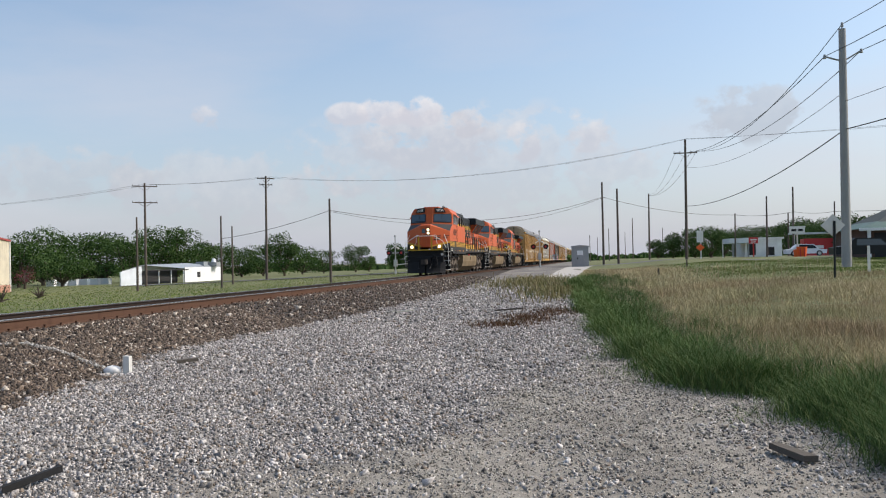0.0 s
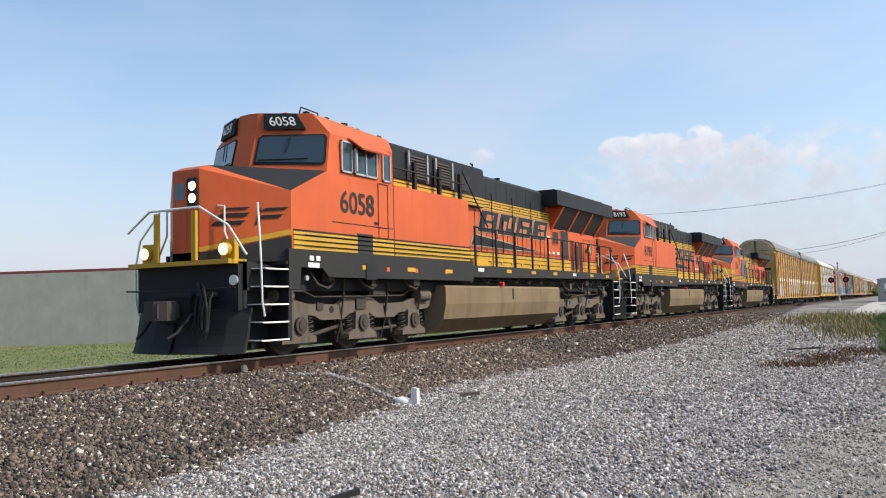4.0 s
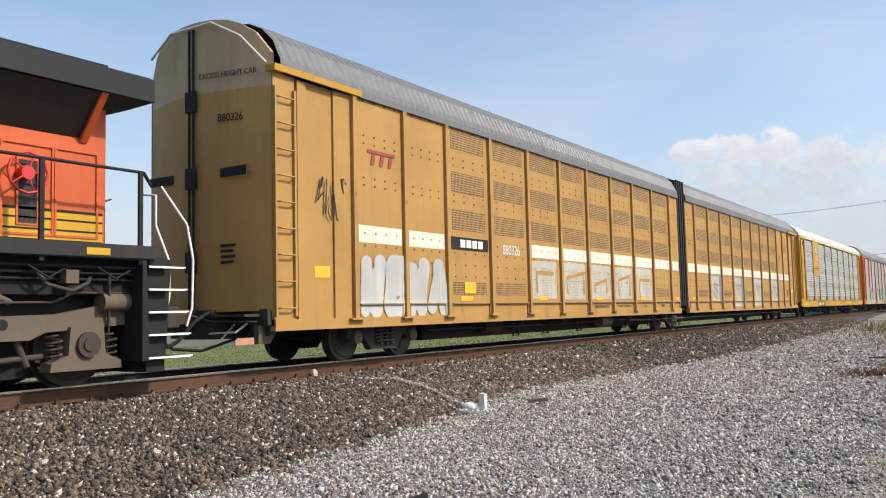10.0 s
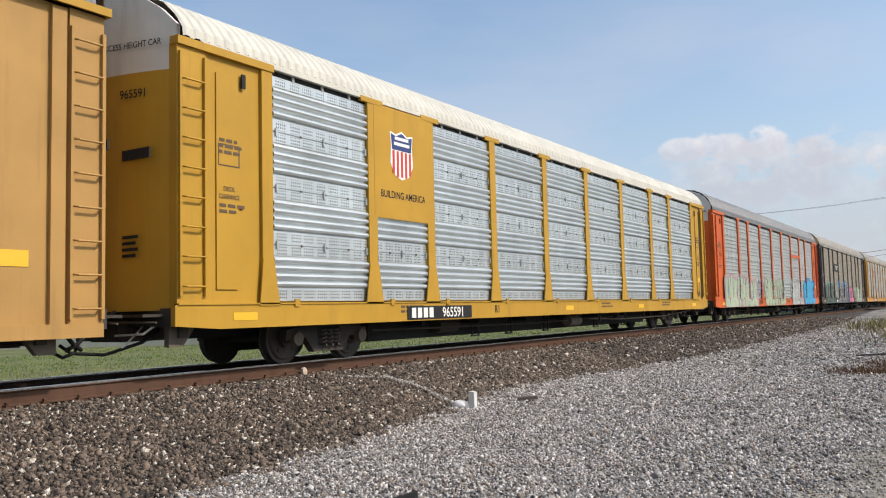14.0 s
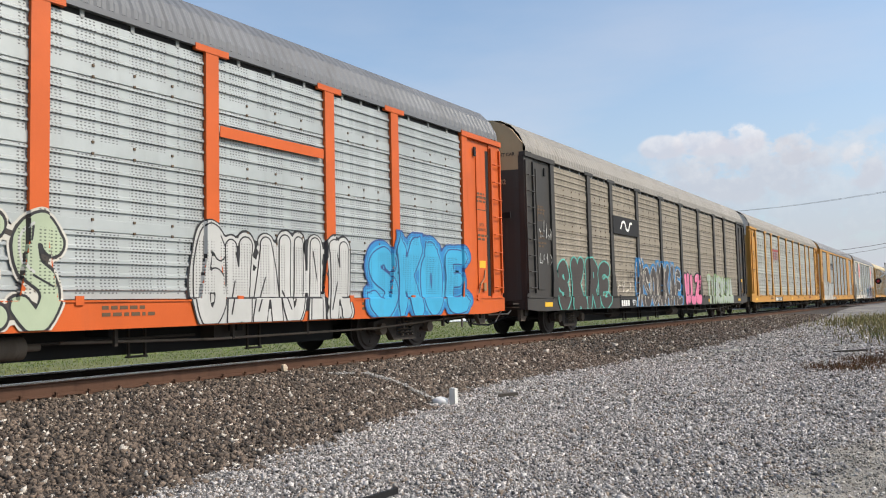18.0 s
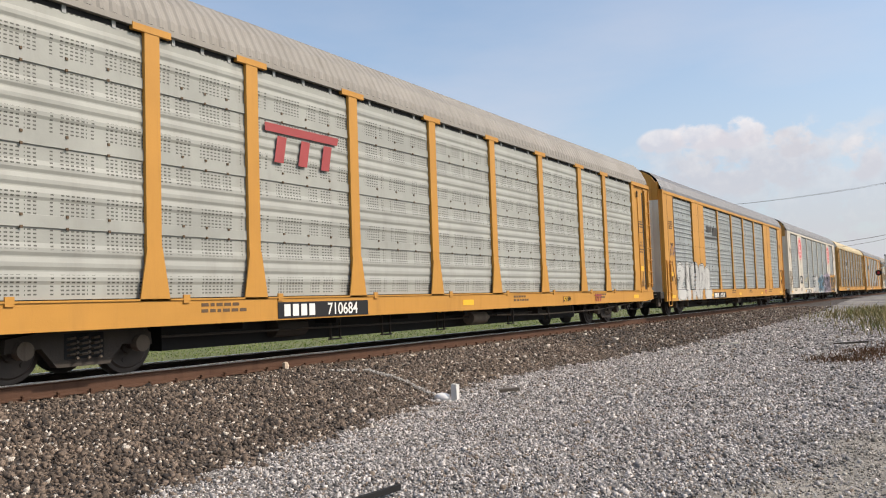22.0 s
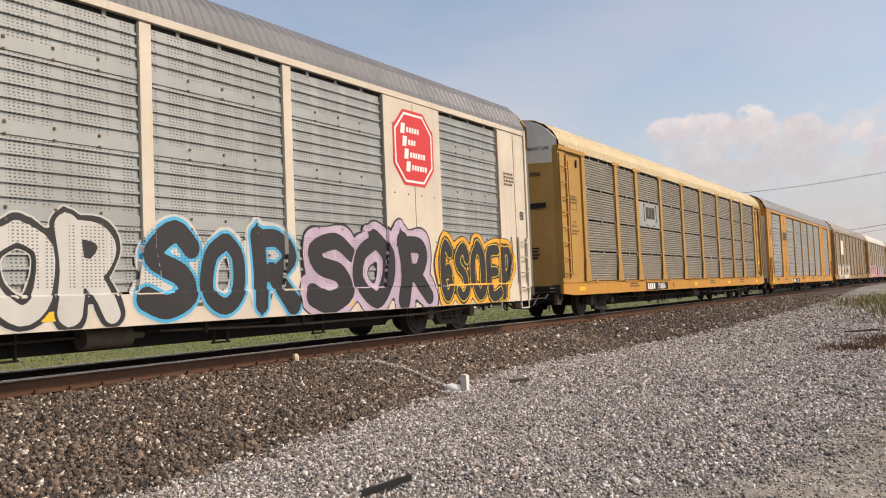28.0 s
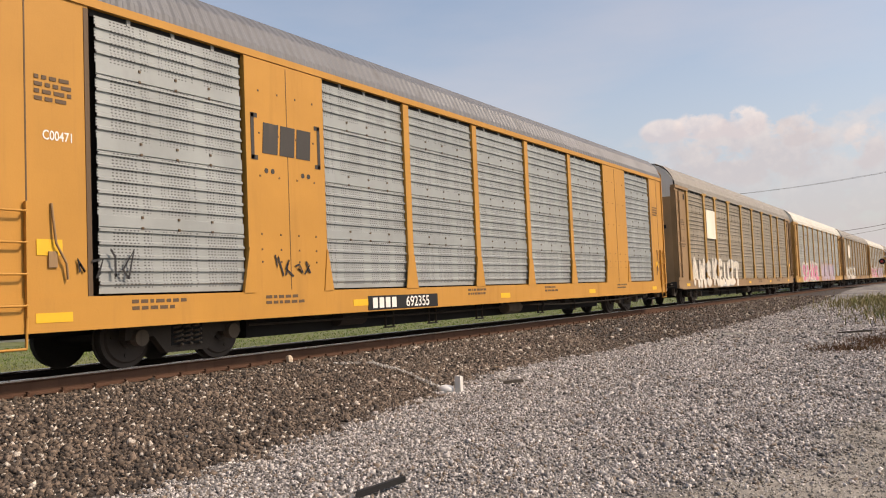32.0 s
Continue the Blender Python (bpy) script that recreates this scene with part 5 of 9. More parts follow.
# ---- enclosed car carriers ----
CAR_YELLOW = paint("car_yellow_paint", (0.43, 0.24, 0.024), 0.55, dirty=0.3, var=0.1, rust=0.6, gloss=0.3)
CAR_GOLD = paint("aged_gold_paint", (0.39, 0.222, 0.068), 0.6, dirty=0.35, var=0.12, rust=0.6, gloss=0.3)
CAR_TAN = paint("tan_carrier_paint", (0.385, 0.22, 0.06), 0.6, dirty=0.38, var=0.1, rust=0.6, gloss=0.3)
CAR_AMBER = paint("amber_paint", (0.46, 0.227, 0.045), 0.55, dirty=0.22, var=0.08, rust=0.6, gloss=0.3)
CAR_ORANGE = paint("vermilion_paint", (0.53, 0.098, 0.017), 0.5, dirty=0.22, rust=0.6, gloss=0.3)
CAR_BLACK = paint("worn_black_paint", (0.04, 0.036, 0.032), 0.6, dirty=0.45, dirt=(0.18, 0.15, 0.12))
CAR_BROWN = paint("dusty_brown_paint", (0.27, 0.17, 0.085), 0.65, dirty=0.4)
CAR_WHITE = paint("dingy_white_paint", (0.55, 0.495, 0.41), 0.55, dirty=0.25, rust=0.6, gloss=0.3)
ROOF_GREY = paint("grey_roof_sheet", (0.15, 0.155, 0.165), 0.55, 0.15, dirty=0.3)
ROOF_PALE = paint("pale_roof_sheet", (0.55, 0.53, 0.47), 0.6, dirty=0.3)
ROOF_TAN = paint("tan_roof_sheet", (0.25, 0.232, 0.205), 0.6, dirty=0.3)
ROOF_CREAM = paint("cream_roof_sheet", (0.50, 0.41, 0.25), 0.6, dirty=0.3)
END_WHITE = paint("whitish_end_cap", (0.58, 0.56, 0.52), 0.5, dirty=0.35)
END_TAN = paint("tan_end_cap", (0.40, 0.29, 0.17), 0.6, dirty=0.3)
END_GREY = paint("grey_end_door", (0.58, 0.57, 0.52), 0.6, dirty=0.4)
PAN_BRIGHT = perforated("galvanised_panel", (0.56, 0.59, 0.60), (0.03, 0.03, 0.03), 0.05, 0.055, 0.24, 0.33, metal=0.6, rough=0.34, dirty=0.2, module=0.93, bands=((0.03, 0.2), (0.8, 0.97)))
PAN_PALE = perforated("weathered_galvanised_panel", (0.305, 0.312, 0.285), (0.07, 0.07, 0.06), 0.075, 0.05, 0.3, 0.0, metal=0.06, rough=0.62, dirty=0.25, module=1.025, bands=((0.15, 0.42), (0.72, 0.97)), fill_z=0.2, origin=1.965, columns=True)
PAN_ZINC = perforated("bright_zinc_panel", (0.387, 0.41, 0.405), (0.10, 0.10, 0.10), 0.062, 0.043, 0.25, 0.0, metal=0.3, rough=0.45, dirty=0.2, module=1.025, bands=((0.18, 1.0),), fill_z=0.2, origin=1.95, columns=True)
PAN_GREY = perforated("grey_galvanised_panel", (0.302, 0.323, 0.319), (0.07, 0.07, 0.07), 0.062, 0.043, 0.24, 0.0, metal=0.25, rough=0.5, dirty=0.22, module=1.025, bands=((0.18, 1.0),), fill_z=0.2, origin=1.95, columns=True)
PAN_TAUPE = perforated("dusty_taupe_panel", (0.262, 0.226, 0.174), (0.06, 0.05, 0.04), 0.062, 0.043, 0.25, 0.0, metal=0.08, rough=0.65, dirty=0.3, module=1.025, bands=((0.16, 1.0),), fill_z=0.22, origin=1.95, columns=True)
PAN_LINED = perforated("finely_lined_panel", (0.225, 0.207, 0.168), (0.07, 0.06, 0.05), 0.045, 0.05, 0.2, 0.0, metal=0.15, rough=0.6, dirty=0.25)
PATCH = perforated("round_hole_patch", (0.39, 0.222, 0.068), (0.028, 0.018, 0.01), 0.056, 0.052, 0.33, 0.0, metal=0.0, rough=0.6, dirty=0.3)
DULL_RED = paint("dull_red_stencil", (0.30, 0.05, 0.05), 0.6, dirty=0.3)
RIVET = plain("dark_rivets", (0.10, 0.06, 0.03), 0.7)
STRIPE_W = paint("faded_white_band", (0.648, 0.612, 0.522), 0.6, dirty=0.25)
LABEL_Y = plain("yellow_label", (0.74, 0.42, 0.02), 0.5)
SPRAY = {k: perforated("spray_" + k, c, tuple(0.25 * v + 0.012 for v in c), 0.062, 0.043, 0.22, metal=0.0, rough=0.6, dirty=0.16, module=1.025, bands=((0.18, 1.0),), fill_z=0.2, origin=1.95, columns=True, floor=1.06) for k, c in dict(
    teal=(0.10, 0.42, 0.36), white=(0.46, 0.46, 0.44), dusty=(0.36, 0.39, 0.33), black=(0.015, 0.015, 0.018), blue=(0.02, 0.20, 0.46), sky=(0.04, 0.34, 0.56), navy=(0.03, 0.07, 0.22), pink=(0.62, 0.16, 0.28),
    lilac=(0.42, 0.34, 0.44), blush=(0.42, 0.28, 0.26), ghost=(0.36, 0.40, 0.36), yellow=(0.75, 0.55, 0.05), lime=(0.26, 0.40, 0.14), haze=(0.52, 0.50, 0.44), mint=(0.36, 0.42, 0.29), grey=(0.22, 0.21, 0.20), blackish=(0.045, 0.035, 0.03), silver=(0.46, 0.46, 0.45), patch=(0.44, 0.41, 0.35), cream=(0.66, 0.60, 0.50), orange=(0.80, 0.36, 0.03)).items()}


LAPS = (1.95, 2.975, 4.0)


def corrugated(mb, y0, y1, z0, z1, x, module, depth):
    """Pressed side sheets lapped at three heights: grooved, waved or finely ridged by the module's size."""
    prof = []
    if module > 0.8 or module < 0.2:
        n = max(1, round((z1 - z0) / module))
        m = (z1 - z0) / n
        for i in range(n):
            a = z0 + i * m
            if module < 0.2:
                prof += [(a, x), (a + m * 0.2, x + depth), (a + m * 0.6, x + depth), (a + m * 0.8, x)]
            else:
                prof += [(a, x - 0.012), (a + 0.012, x + 0.008), (a + m * 0.22, x + 0.008)]
                for k in range(4):
                    c = a + m * (0.25 + 0.14 * k)
                    prof += [(c, x), (c + m * 0.025, x + depth * 0.8), (c + m * 0.06, x + depth), (c + m * 0.095, x + depth * 0.8), (c + m * 0.12, x)]
                prof += [(a + m * 0.82, x + 0.008), (a + m - 0.014, x + 0.008), (a + m - 0.012, x - 0.012)]
    else:
        zones = list(zip((z0,) + tuple(v + 0.16 for v in LAPS), LAPS + (z1,)))
        for a, b in zones:
            prof.append((a, x))
            top = min(b, a + 0.865) if b == z1 else b
            n = 5
            w = 0.865 / n if b != LAPS[0] else (b - a) / n
            k = 0
            while a + (k + 1) * w <= b + 1e-6:
                c = a + k * w
                if module > 0.5:  # sharp grooves
                    prof += [(c + w * 0.62, x), (c + w * 0.66, x + depth), (c + w * 0.86, x + depth), (c + w * 0.98, x)]
                elif 0 < k < 4:  # soft waves between the rows of slots
                    prof += [(c + w * 0.05, x), (c + w * 0.3, x + depth), (c + w * 0.6, x + depth), (c + w * 0.95, x)]
                k += 1
            if b != z1:
                prof += [(b, x), (b + 0.004, x + 0.022), (b + 0.156, x + 0.022)]
    prof.append((z1, x))
    v = [(xx, y0, z) for z, xx in prof] + [(xx, y1, z) for z, xx in prof]
    q = len(prof)
    return mb.add(v, [(i, i + 1, q + i + 1, q + i) for i in range(q - 1)])


def car_truck(parent, yc, thing, paint_of=None):
    t = part("truck", Mb().box(-0.9, 0.9, yc - 0.22, yc + 0.22, 0.38, 0.62), TRUCKD, parent, "cast steel truck")
    for s in (1, -1):
        xa, xb = sorted((s * 0.96, s * 1.10))
        f = Mb().prism([(yc - 1.12, 0.40), (yc - 1.1, 0.58), (yc - 0.7, 0.64), (yc - 0.35, 0.76), (yc + 0.35, 0.76), (yc + 0.7, 0.64), (yc + 1.1, 0.58), (yc + 1.12, 0.40), (yc + 0.62, 0.44), (yc + 0.40, 0.18), (yc - 0.40, 0.18), (yc - 0.62, 0.44)], "x", xa, xb)
        sf = part("side_frame", f, TRUCKD, t)
        part("window", Mb().box(*sorted((s * 1.095, s * 1.106)), yc - 0.3, yc + 0.3, 0.28, 0.62), BLACK, sf)
        sp = Mb()
        for k in (-0.18, 0.0, 0.18):
            coil(sp, s * 1.11, yc + k, 0.28, 0.56, 0.07)
        part("spring", sp, TRUCK, sf)
        for k in (-0.89, 0.89):
            part("bearing_cap", Mb().cyl((s * 1.06, yc + k, 0.43), (s * 1.19, yc + k, 0.43), 0.12, 14), TRUCK, sf)
    for k in (-0.89, 0.89):
        wheelset(t, yc + k, 0.43, thing)


def roof_form(top):
    half = [(1.545, 4.94), (1.53, 5.08), (1.37, min(5.42, top - 0.45)), (1.12, top - 0.22), (0.80, top - 0.07), (0.4, top - 0.01), (0, top)]
    return half + [(-x, z) for x, z in half[-2::-1]]


def ribbed_roof(parent, y0, y1, material, top=6.0, name="roof"):
    form = roof_form(top)
    n = len(form)
    k = max(4, int((y1 - y0) / 0.2))
    mb = Mb()
    v, faces = [], []
    for i in range(k):
        a = y0 + (y1 - y0) * i / k
        w = (y1 - y0) / k
        for yy, d in ((a, 0), (a + w * 0.2, 0.02), (a + w * 0.5, 0.02), (a + w * 0.7, 0)):
            v += [(x * (1 + d / 1.6), yy, z + d * 0.7) for x, z in form]
    v += [(x, y1, z) for x, z in form]
    rows = len(v) // n
    for r in range(rows - 1):
        faces += [(r * n + j, r * n + j + 1, (r + 1) * n + j + 1, (r + 1) * n + j) for j in range(n - 1)]
    mb.add(v, faces)
    return part(name, mb, material, parent, "ribbed sheet-metal roof")


def bowed(x, y_end, d, bow):
    return y_end - d * bow * (1 - (x / 1.5) ** 2)


def car_end(parent, y_end, d, low, cap, top, cap_z=4.45, bow=0.3, folded=False):
    """End doors: bowed sheets in two tones, with handles, tracks and a walkway sill."""
    xs = [-1.48 + 2.96 * i / 12 for i in range(13)]
    for name, mat, z0 in (("end_door", low, 0), ("end_cap", cap, 1)):
        mb = Mb()
        form = roof_form(top)

        def zmax(x):
            pts = sorted((px, pz) for px, pz in form)
            return float(np.interp(x, [p[0] for p in pts], [p[1] for p in pts]))
        v, f = [], []
        for x in xs:
            y = bowed(x, y_end, d, bow)
            fold = 0.05 * d * ((round((x + 1.48) / 0.247)) % 2) if folded else 0
            lo, hi = (0.95, cap_z) if z0 == 0 else (cap_z, max(cap_z + 0.05, zmax(x) - 0.02))
            v += [(x, y + fold, lo), (x, y + fold, hi), (x, y + fold + d * 0.06, lo), (x, y + fold + d * 0.06, hi)]
        for i in range(12):
            a, b = 4 * i, 4 * i + 4
            f += [(a, b, b + 1, a + 1), (a + 2, a + 3, b + 3, b + 2), (a + 1, b + 1, b + 3, a + 3)]
        mb.add(v, f)
        part(name, mb, mat, parent, "two-tone end door")
    fit = Mb()
    for x in (-0.05, 0.05):
        y = bowed(x, y_end, d, bow) - d * 0.02
        fit.box(x - 0.015, x + 0.015, *sorted((y, y - d * 0.03)), 0.95, top - 0.15)
    for z in (1.6, 3.0, 4.3):
        fit.box(-0.12, 0.12, *sorted((bowed(0, y_end, d, bow) - d * 0.02, bowed(0, y_end, d, bow) - d * 0.07)), z, z + 0.35)
    part("door_lock_bar", fit, BLACK, parent)
    for x in (() if folded else (-0.85, 0.9)):
        y = bowed(x, y_end, d, bow) - d * 0.05
        part("door_handle", Mb().box(x - 0.3, x + 0.3, *sorted((y, y - d * 0.03)), 3.15, 3.3), BLACK, parent)
    part("end_sill", Mb().box(-1.45, 1.45, *sorted((y_end - d * 0.1, y_end + d * 0.9)), 0.72, 0.98), CAR_BLACK, parent)
    part("crossover_board", Mb().box(-1.3, 1.3, *sorted((y_end - d * 0.45, y_end - d * 0.1)), 0.86, 0.90), TRUCKD, parent)
    part("uncoupling_lever", Mb().tube([(1.4, y_end - d * 0.3, 0.78), (0.5, y_end - d * 0.4, 0.8), (0.15, y_end - d * 0.55, 0.9)], 0.015), TRUCK, parent)


def ladder(parent, x, y0, y1, z0, z1, material, step=0.43):
    l = part("ladder_stile", Mb().box(x, x + 0.05, y0 - 0.03, y0 + 0.02, z0 - 0.15, z1 + 0.1).box(x, x + 0.05, y1 - 0.02, y1 + 0.03, z0 - 0.15, z1 + 0.1), material, parent)
    z = z0
    while z <= z1:
        part("rung", Mb().tube([(x + 0.02, y0, z), (x + 0.09, y0 + 0.05, z - 0.015), (x + 0.09, y1 - 0.05, z - 0.015), (x + 0.02, y1, z)], 0.016, 5), material, l)
        z += step
    return l


def smooth_path(pts, k=5):
    out = []
    for i in range(len(pts) - 1):
        p = [pts[max(0, i - 1)], pts[i], pts[i + 1], pts[min(len(pts) - 1, i + 2)]]
        for j in range(k):
            t = j / k
            w = (-0.5 * t + t * t - 0.5 * t ** 3, 1 - 2.5 * t * t + 1.5 * t ** 3, 0.5 * t + 2 * t * t - 1.5 * t ** 3, -0.5 * t * t + 0.5 * t ** 3)
            out.append((sum(w[q] * p[q][0] for q in range(4)), sum(w[q] * p[q][1] for q in range(4))))
    return out + [pts[-1]]


STROKES = {
    "S": [[(0.92, 0.80), (0.60, 1.0), (0.14, 0.82), (0.22, 0.58), (0.74, 0.44), (0.86, 0.18), (0.45, 0.0), (0.05, 0.14)]],
    "O": [[(0.5, 1.0), (0.12, 0.76), (0.10, 0.26), (0.5, 0.0), (0.9, 0.24), (0.88, 0.76), (0.5, 1.0)]],
    "R": [[(0.12, 0.0), (0.16, 0.5), (0.12, 1.0)], [(0.12, 0.98), (0.62, 1.0), (0.86, 0.76), (0.62, 0.50), (0.2, 0.46)], [(0.48, 0.5), (0.7, 0.25), (1.0, 0.0)]],
    "P": [[(0.14, 0.0), (0.18, 0.5), (0.12, 1.0)], [(0.12, 0.96), (0.66, 1.0), (0.88, 0.72), (0.6, 0.44), (0.2, 0.42)]],
    "K": [[(0.14, 0.0), (0.18, 0.5), (0.12, 1.0)], [(0.88, 1.0), (0.55, 0.72), (0.2, 0.48)], [(0.36, 0.56), (0.66, 0.3), (0.95, 0.0)]],
    "H": [[(0.14, 0.0), (0.2, 0.5), (0.12, 1.0)], [(0.84, 0.0), (0.8, 0.5), (0.88, 1.0)], [(0.15, 0.46), (0.5, 0.54), (0.82, 0.48)]],
    "F": [[(0.16, 0.0), (0.2, 0.5), (0.14, 1.0)], [(0.12, 0.94), (0.5, 1.0), (0.95, 0.92)], [(0.2, 0.5), (0.5, 0.52), (0.74, 0.44)]],
    "E": [[(0.9, 0.96), (0.5, 1.0), (0.14, 0.9), (0.18, 0.5), (0.12, 0.08), (0.5, 0.0), (0.95, 0.08)], [(0.2, 0.5), (0.5, 0.53), (0.78, 0.5)]],
    "M": [[(0.08, 0.0), (0.16, 0.5), (0.12, 1.0)], [(0.12, 0.98), (0.34, 0.62), (0.5, 0.4)], [(0.5, 0.4), (0.68, 0.65), (0.9, 1.0)], [(0.9, 1.0), (0.84, 0.5), (0.94, 0.0)]],
    "A": [[(0.06, 0.0), (0.26, 0.55), (0.5, 1.0)], [(0.5, 1.0), (0.74, 0.55), (0.95, 0.0)], [(0.24, 0.34), (0.5, 0.38), (0.78, 0.34)]],
    "U": [[(0.12, 1.0), (0.10, 0.4), (0.24, 0.06), (0.55, 0.0), (0.86, 0.2), (0.86, 1.0)]],
    "T": [[(0.05, 0.94), (0.5, 1.0), (0.96, 0.94)], [(0.5, 0.98), (0.54, 0.5), (0.46, 0.0)]],
    "Z": [[(0.06, 0.94), (0.5, 1.0), (0.92, 0.94)], [(0.9, 0.94), (0.5, 0.52), (0.1, 0.08)], [(0.08, 0.06), (0.5, 0.0), (0.96, 0.08)]],
    "I": [[(0.5, 1.0), (0.54, 0.5), (0.48, 0.0)]],
    "L": [[(0.2, 1.0), (0.24, 0.5), (0.16, 0.06)], [(0.16, 0.06), (0.5, 0.0), (0.92, 0.1)]],
    "G": [[(0.88, 0.82), (0.5, 1.0), (0.12, 0.72), (0.12, 0.25), (0.5, 0.0), (0.88, 0.2), (0.84, 0.46)], [(0.86, 0.46), (0.7, 0.48), (0.52, 0.46)]],
    "N": [[(0.12, 0.0), (0.16, 0.5), (0.12, 1.0)], [(0.12, 0.98), (0.5, 0.5), (0.88, 0.04)], [(0.88, 0.0), (0.84, 0.5), (0.9, 1.0)]],
    "W": [[(0.06, 1.0), (0.16, 0.5), (0.28, 0.0)], [(0.28, 0.0), (0.4, 0.4), (0.5, 0.7)], [(0.5, 0.7), (0.62, 0.4), (0.74, 0.0)], [(0.74, 0.0), (0.84, 0.5), (0.96, 1.0)]],
}


def on_ladder_car(y, z):
    """How far the painted side stands out: sill, posts with their gussets, or sheets between them."""
    out = np.full(y.shape, 1.522)
    for p in BAYS_A[1:-1]:
        out = np.where(np.abs(y - p) < 0.135 + 0.13 * np.clip((1.77 - z) / 0.75, 0, 1), 1.577, out)
    out = np.where((y < 2.92) | (y > 26.4), 1.577, out)
    return np.where(z < 1.055, 1.577, out)


def on_plain_car(y, z):
    out = np.full(y.shape, 1.522)
    for p in BAYS_B[3:7]:
        out = np.where(np.abs(y - p) < 0.105 + 0.12 * np.clip((1.72 - z) / 0.7, 0, 1), 1.577, out)
    for a, b in ((BAYS_B[1], BAYS_B[2]), (BAYS_B[7], BAYS_B[8])):
        g = 0.15 * np.clip((1.77 - z) / 0.75, 0, 1)
        out = np.where((y > a - g) & (y < b + g), 1.577, out)
    out = np.where((y < 2.9) | (y > 26.4), 1.548, out)
    return np.where(z < 1.04, 1.563, out)


def on_flat_car(y, z):
    return np.full(y.shape, 1.514)


def reach(strokes, y0, y1, z0, z1, step):
    """Distances from painted strokes (points with half widths) over a grid."""
    ys, zs = np.arange(y0, y1 + step, step), np.arange(z0, z1 + step, step)
    gy, gzz = np.meshgrid(ys, zs)
    d = np.full(gy.shape, 9.0)
    for st in strokes:
        for (ay, az, aw), (by, bz, bw) in zip(st, st[1:]):
            vy, vz = by - ay, bz - az
            k = np.clip(((gy - ay) * vy + (gzz - az) * vz) / (vy * vy + vz * vz + 1e-9), 0, 1)
            d = np.minimum(d, np.hypot(gy - ay - k * vy, gzz - az - k * vz) - aw - (bw - aw) * k)
    return gy, gzz, d


def paint_film(gy, gzz, d, level, lift, surface, step, low):
    """One sheet of paint where the distance is below the level, its edge drawn smooth."""
    e = d - level
    dz, dy = np.gradient(e, step)
    n = np.maximum(np.hypot(dy, dz), 0.3)
    off = np.clip(e, 0, 1.5 * step) / n
    py, pz = gy - dy / n * off, np.maximum(gzz - dz / n * off, low)
    inside = e < 0
    cell = inside[:-1, :-1] | inside[1:, :-1] | inside[:-1, 1:] | inside[1:, 1:]
    cell &= gzz[1:, 1:] > low
    if not cell.any():
        return None
    idx = np.arange(gy.size).reshape(gy.shape)
    quads = np.stack([idx[:-1, :-1][cell], idx[:-1, 1:][cell], idx[1:, 1:][cell], idx[1:, :-1][cell]], -1)
    used, flat = np.unique(quads, return_inverse=True)
    yy, zz = py.reshape(-1)[used], pz.reshape(-1)[used]
    me = bpy.data.meshes.new("graffiti")
    me.from_pydata(np.stack([surface(yy, zz) + lift, yy, zz], -1).tolist(), [], flat.reshape(-1, 4).tolist())
    return me


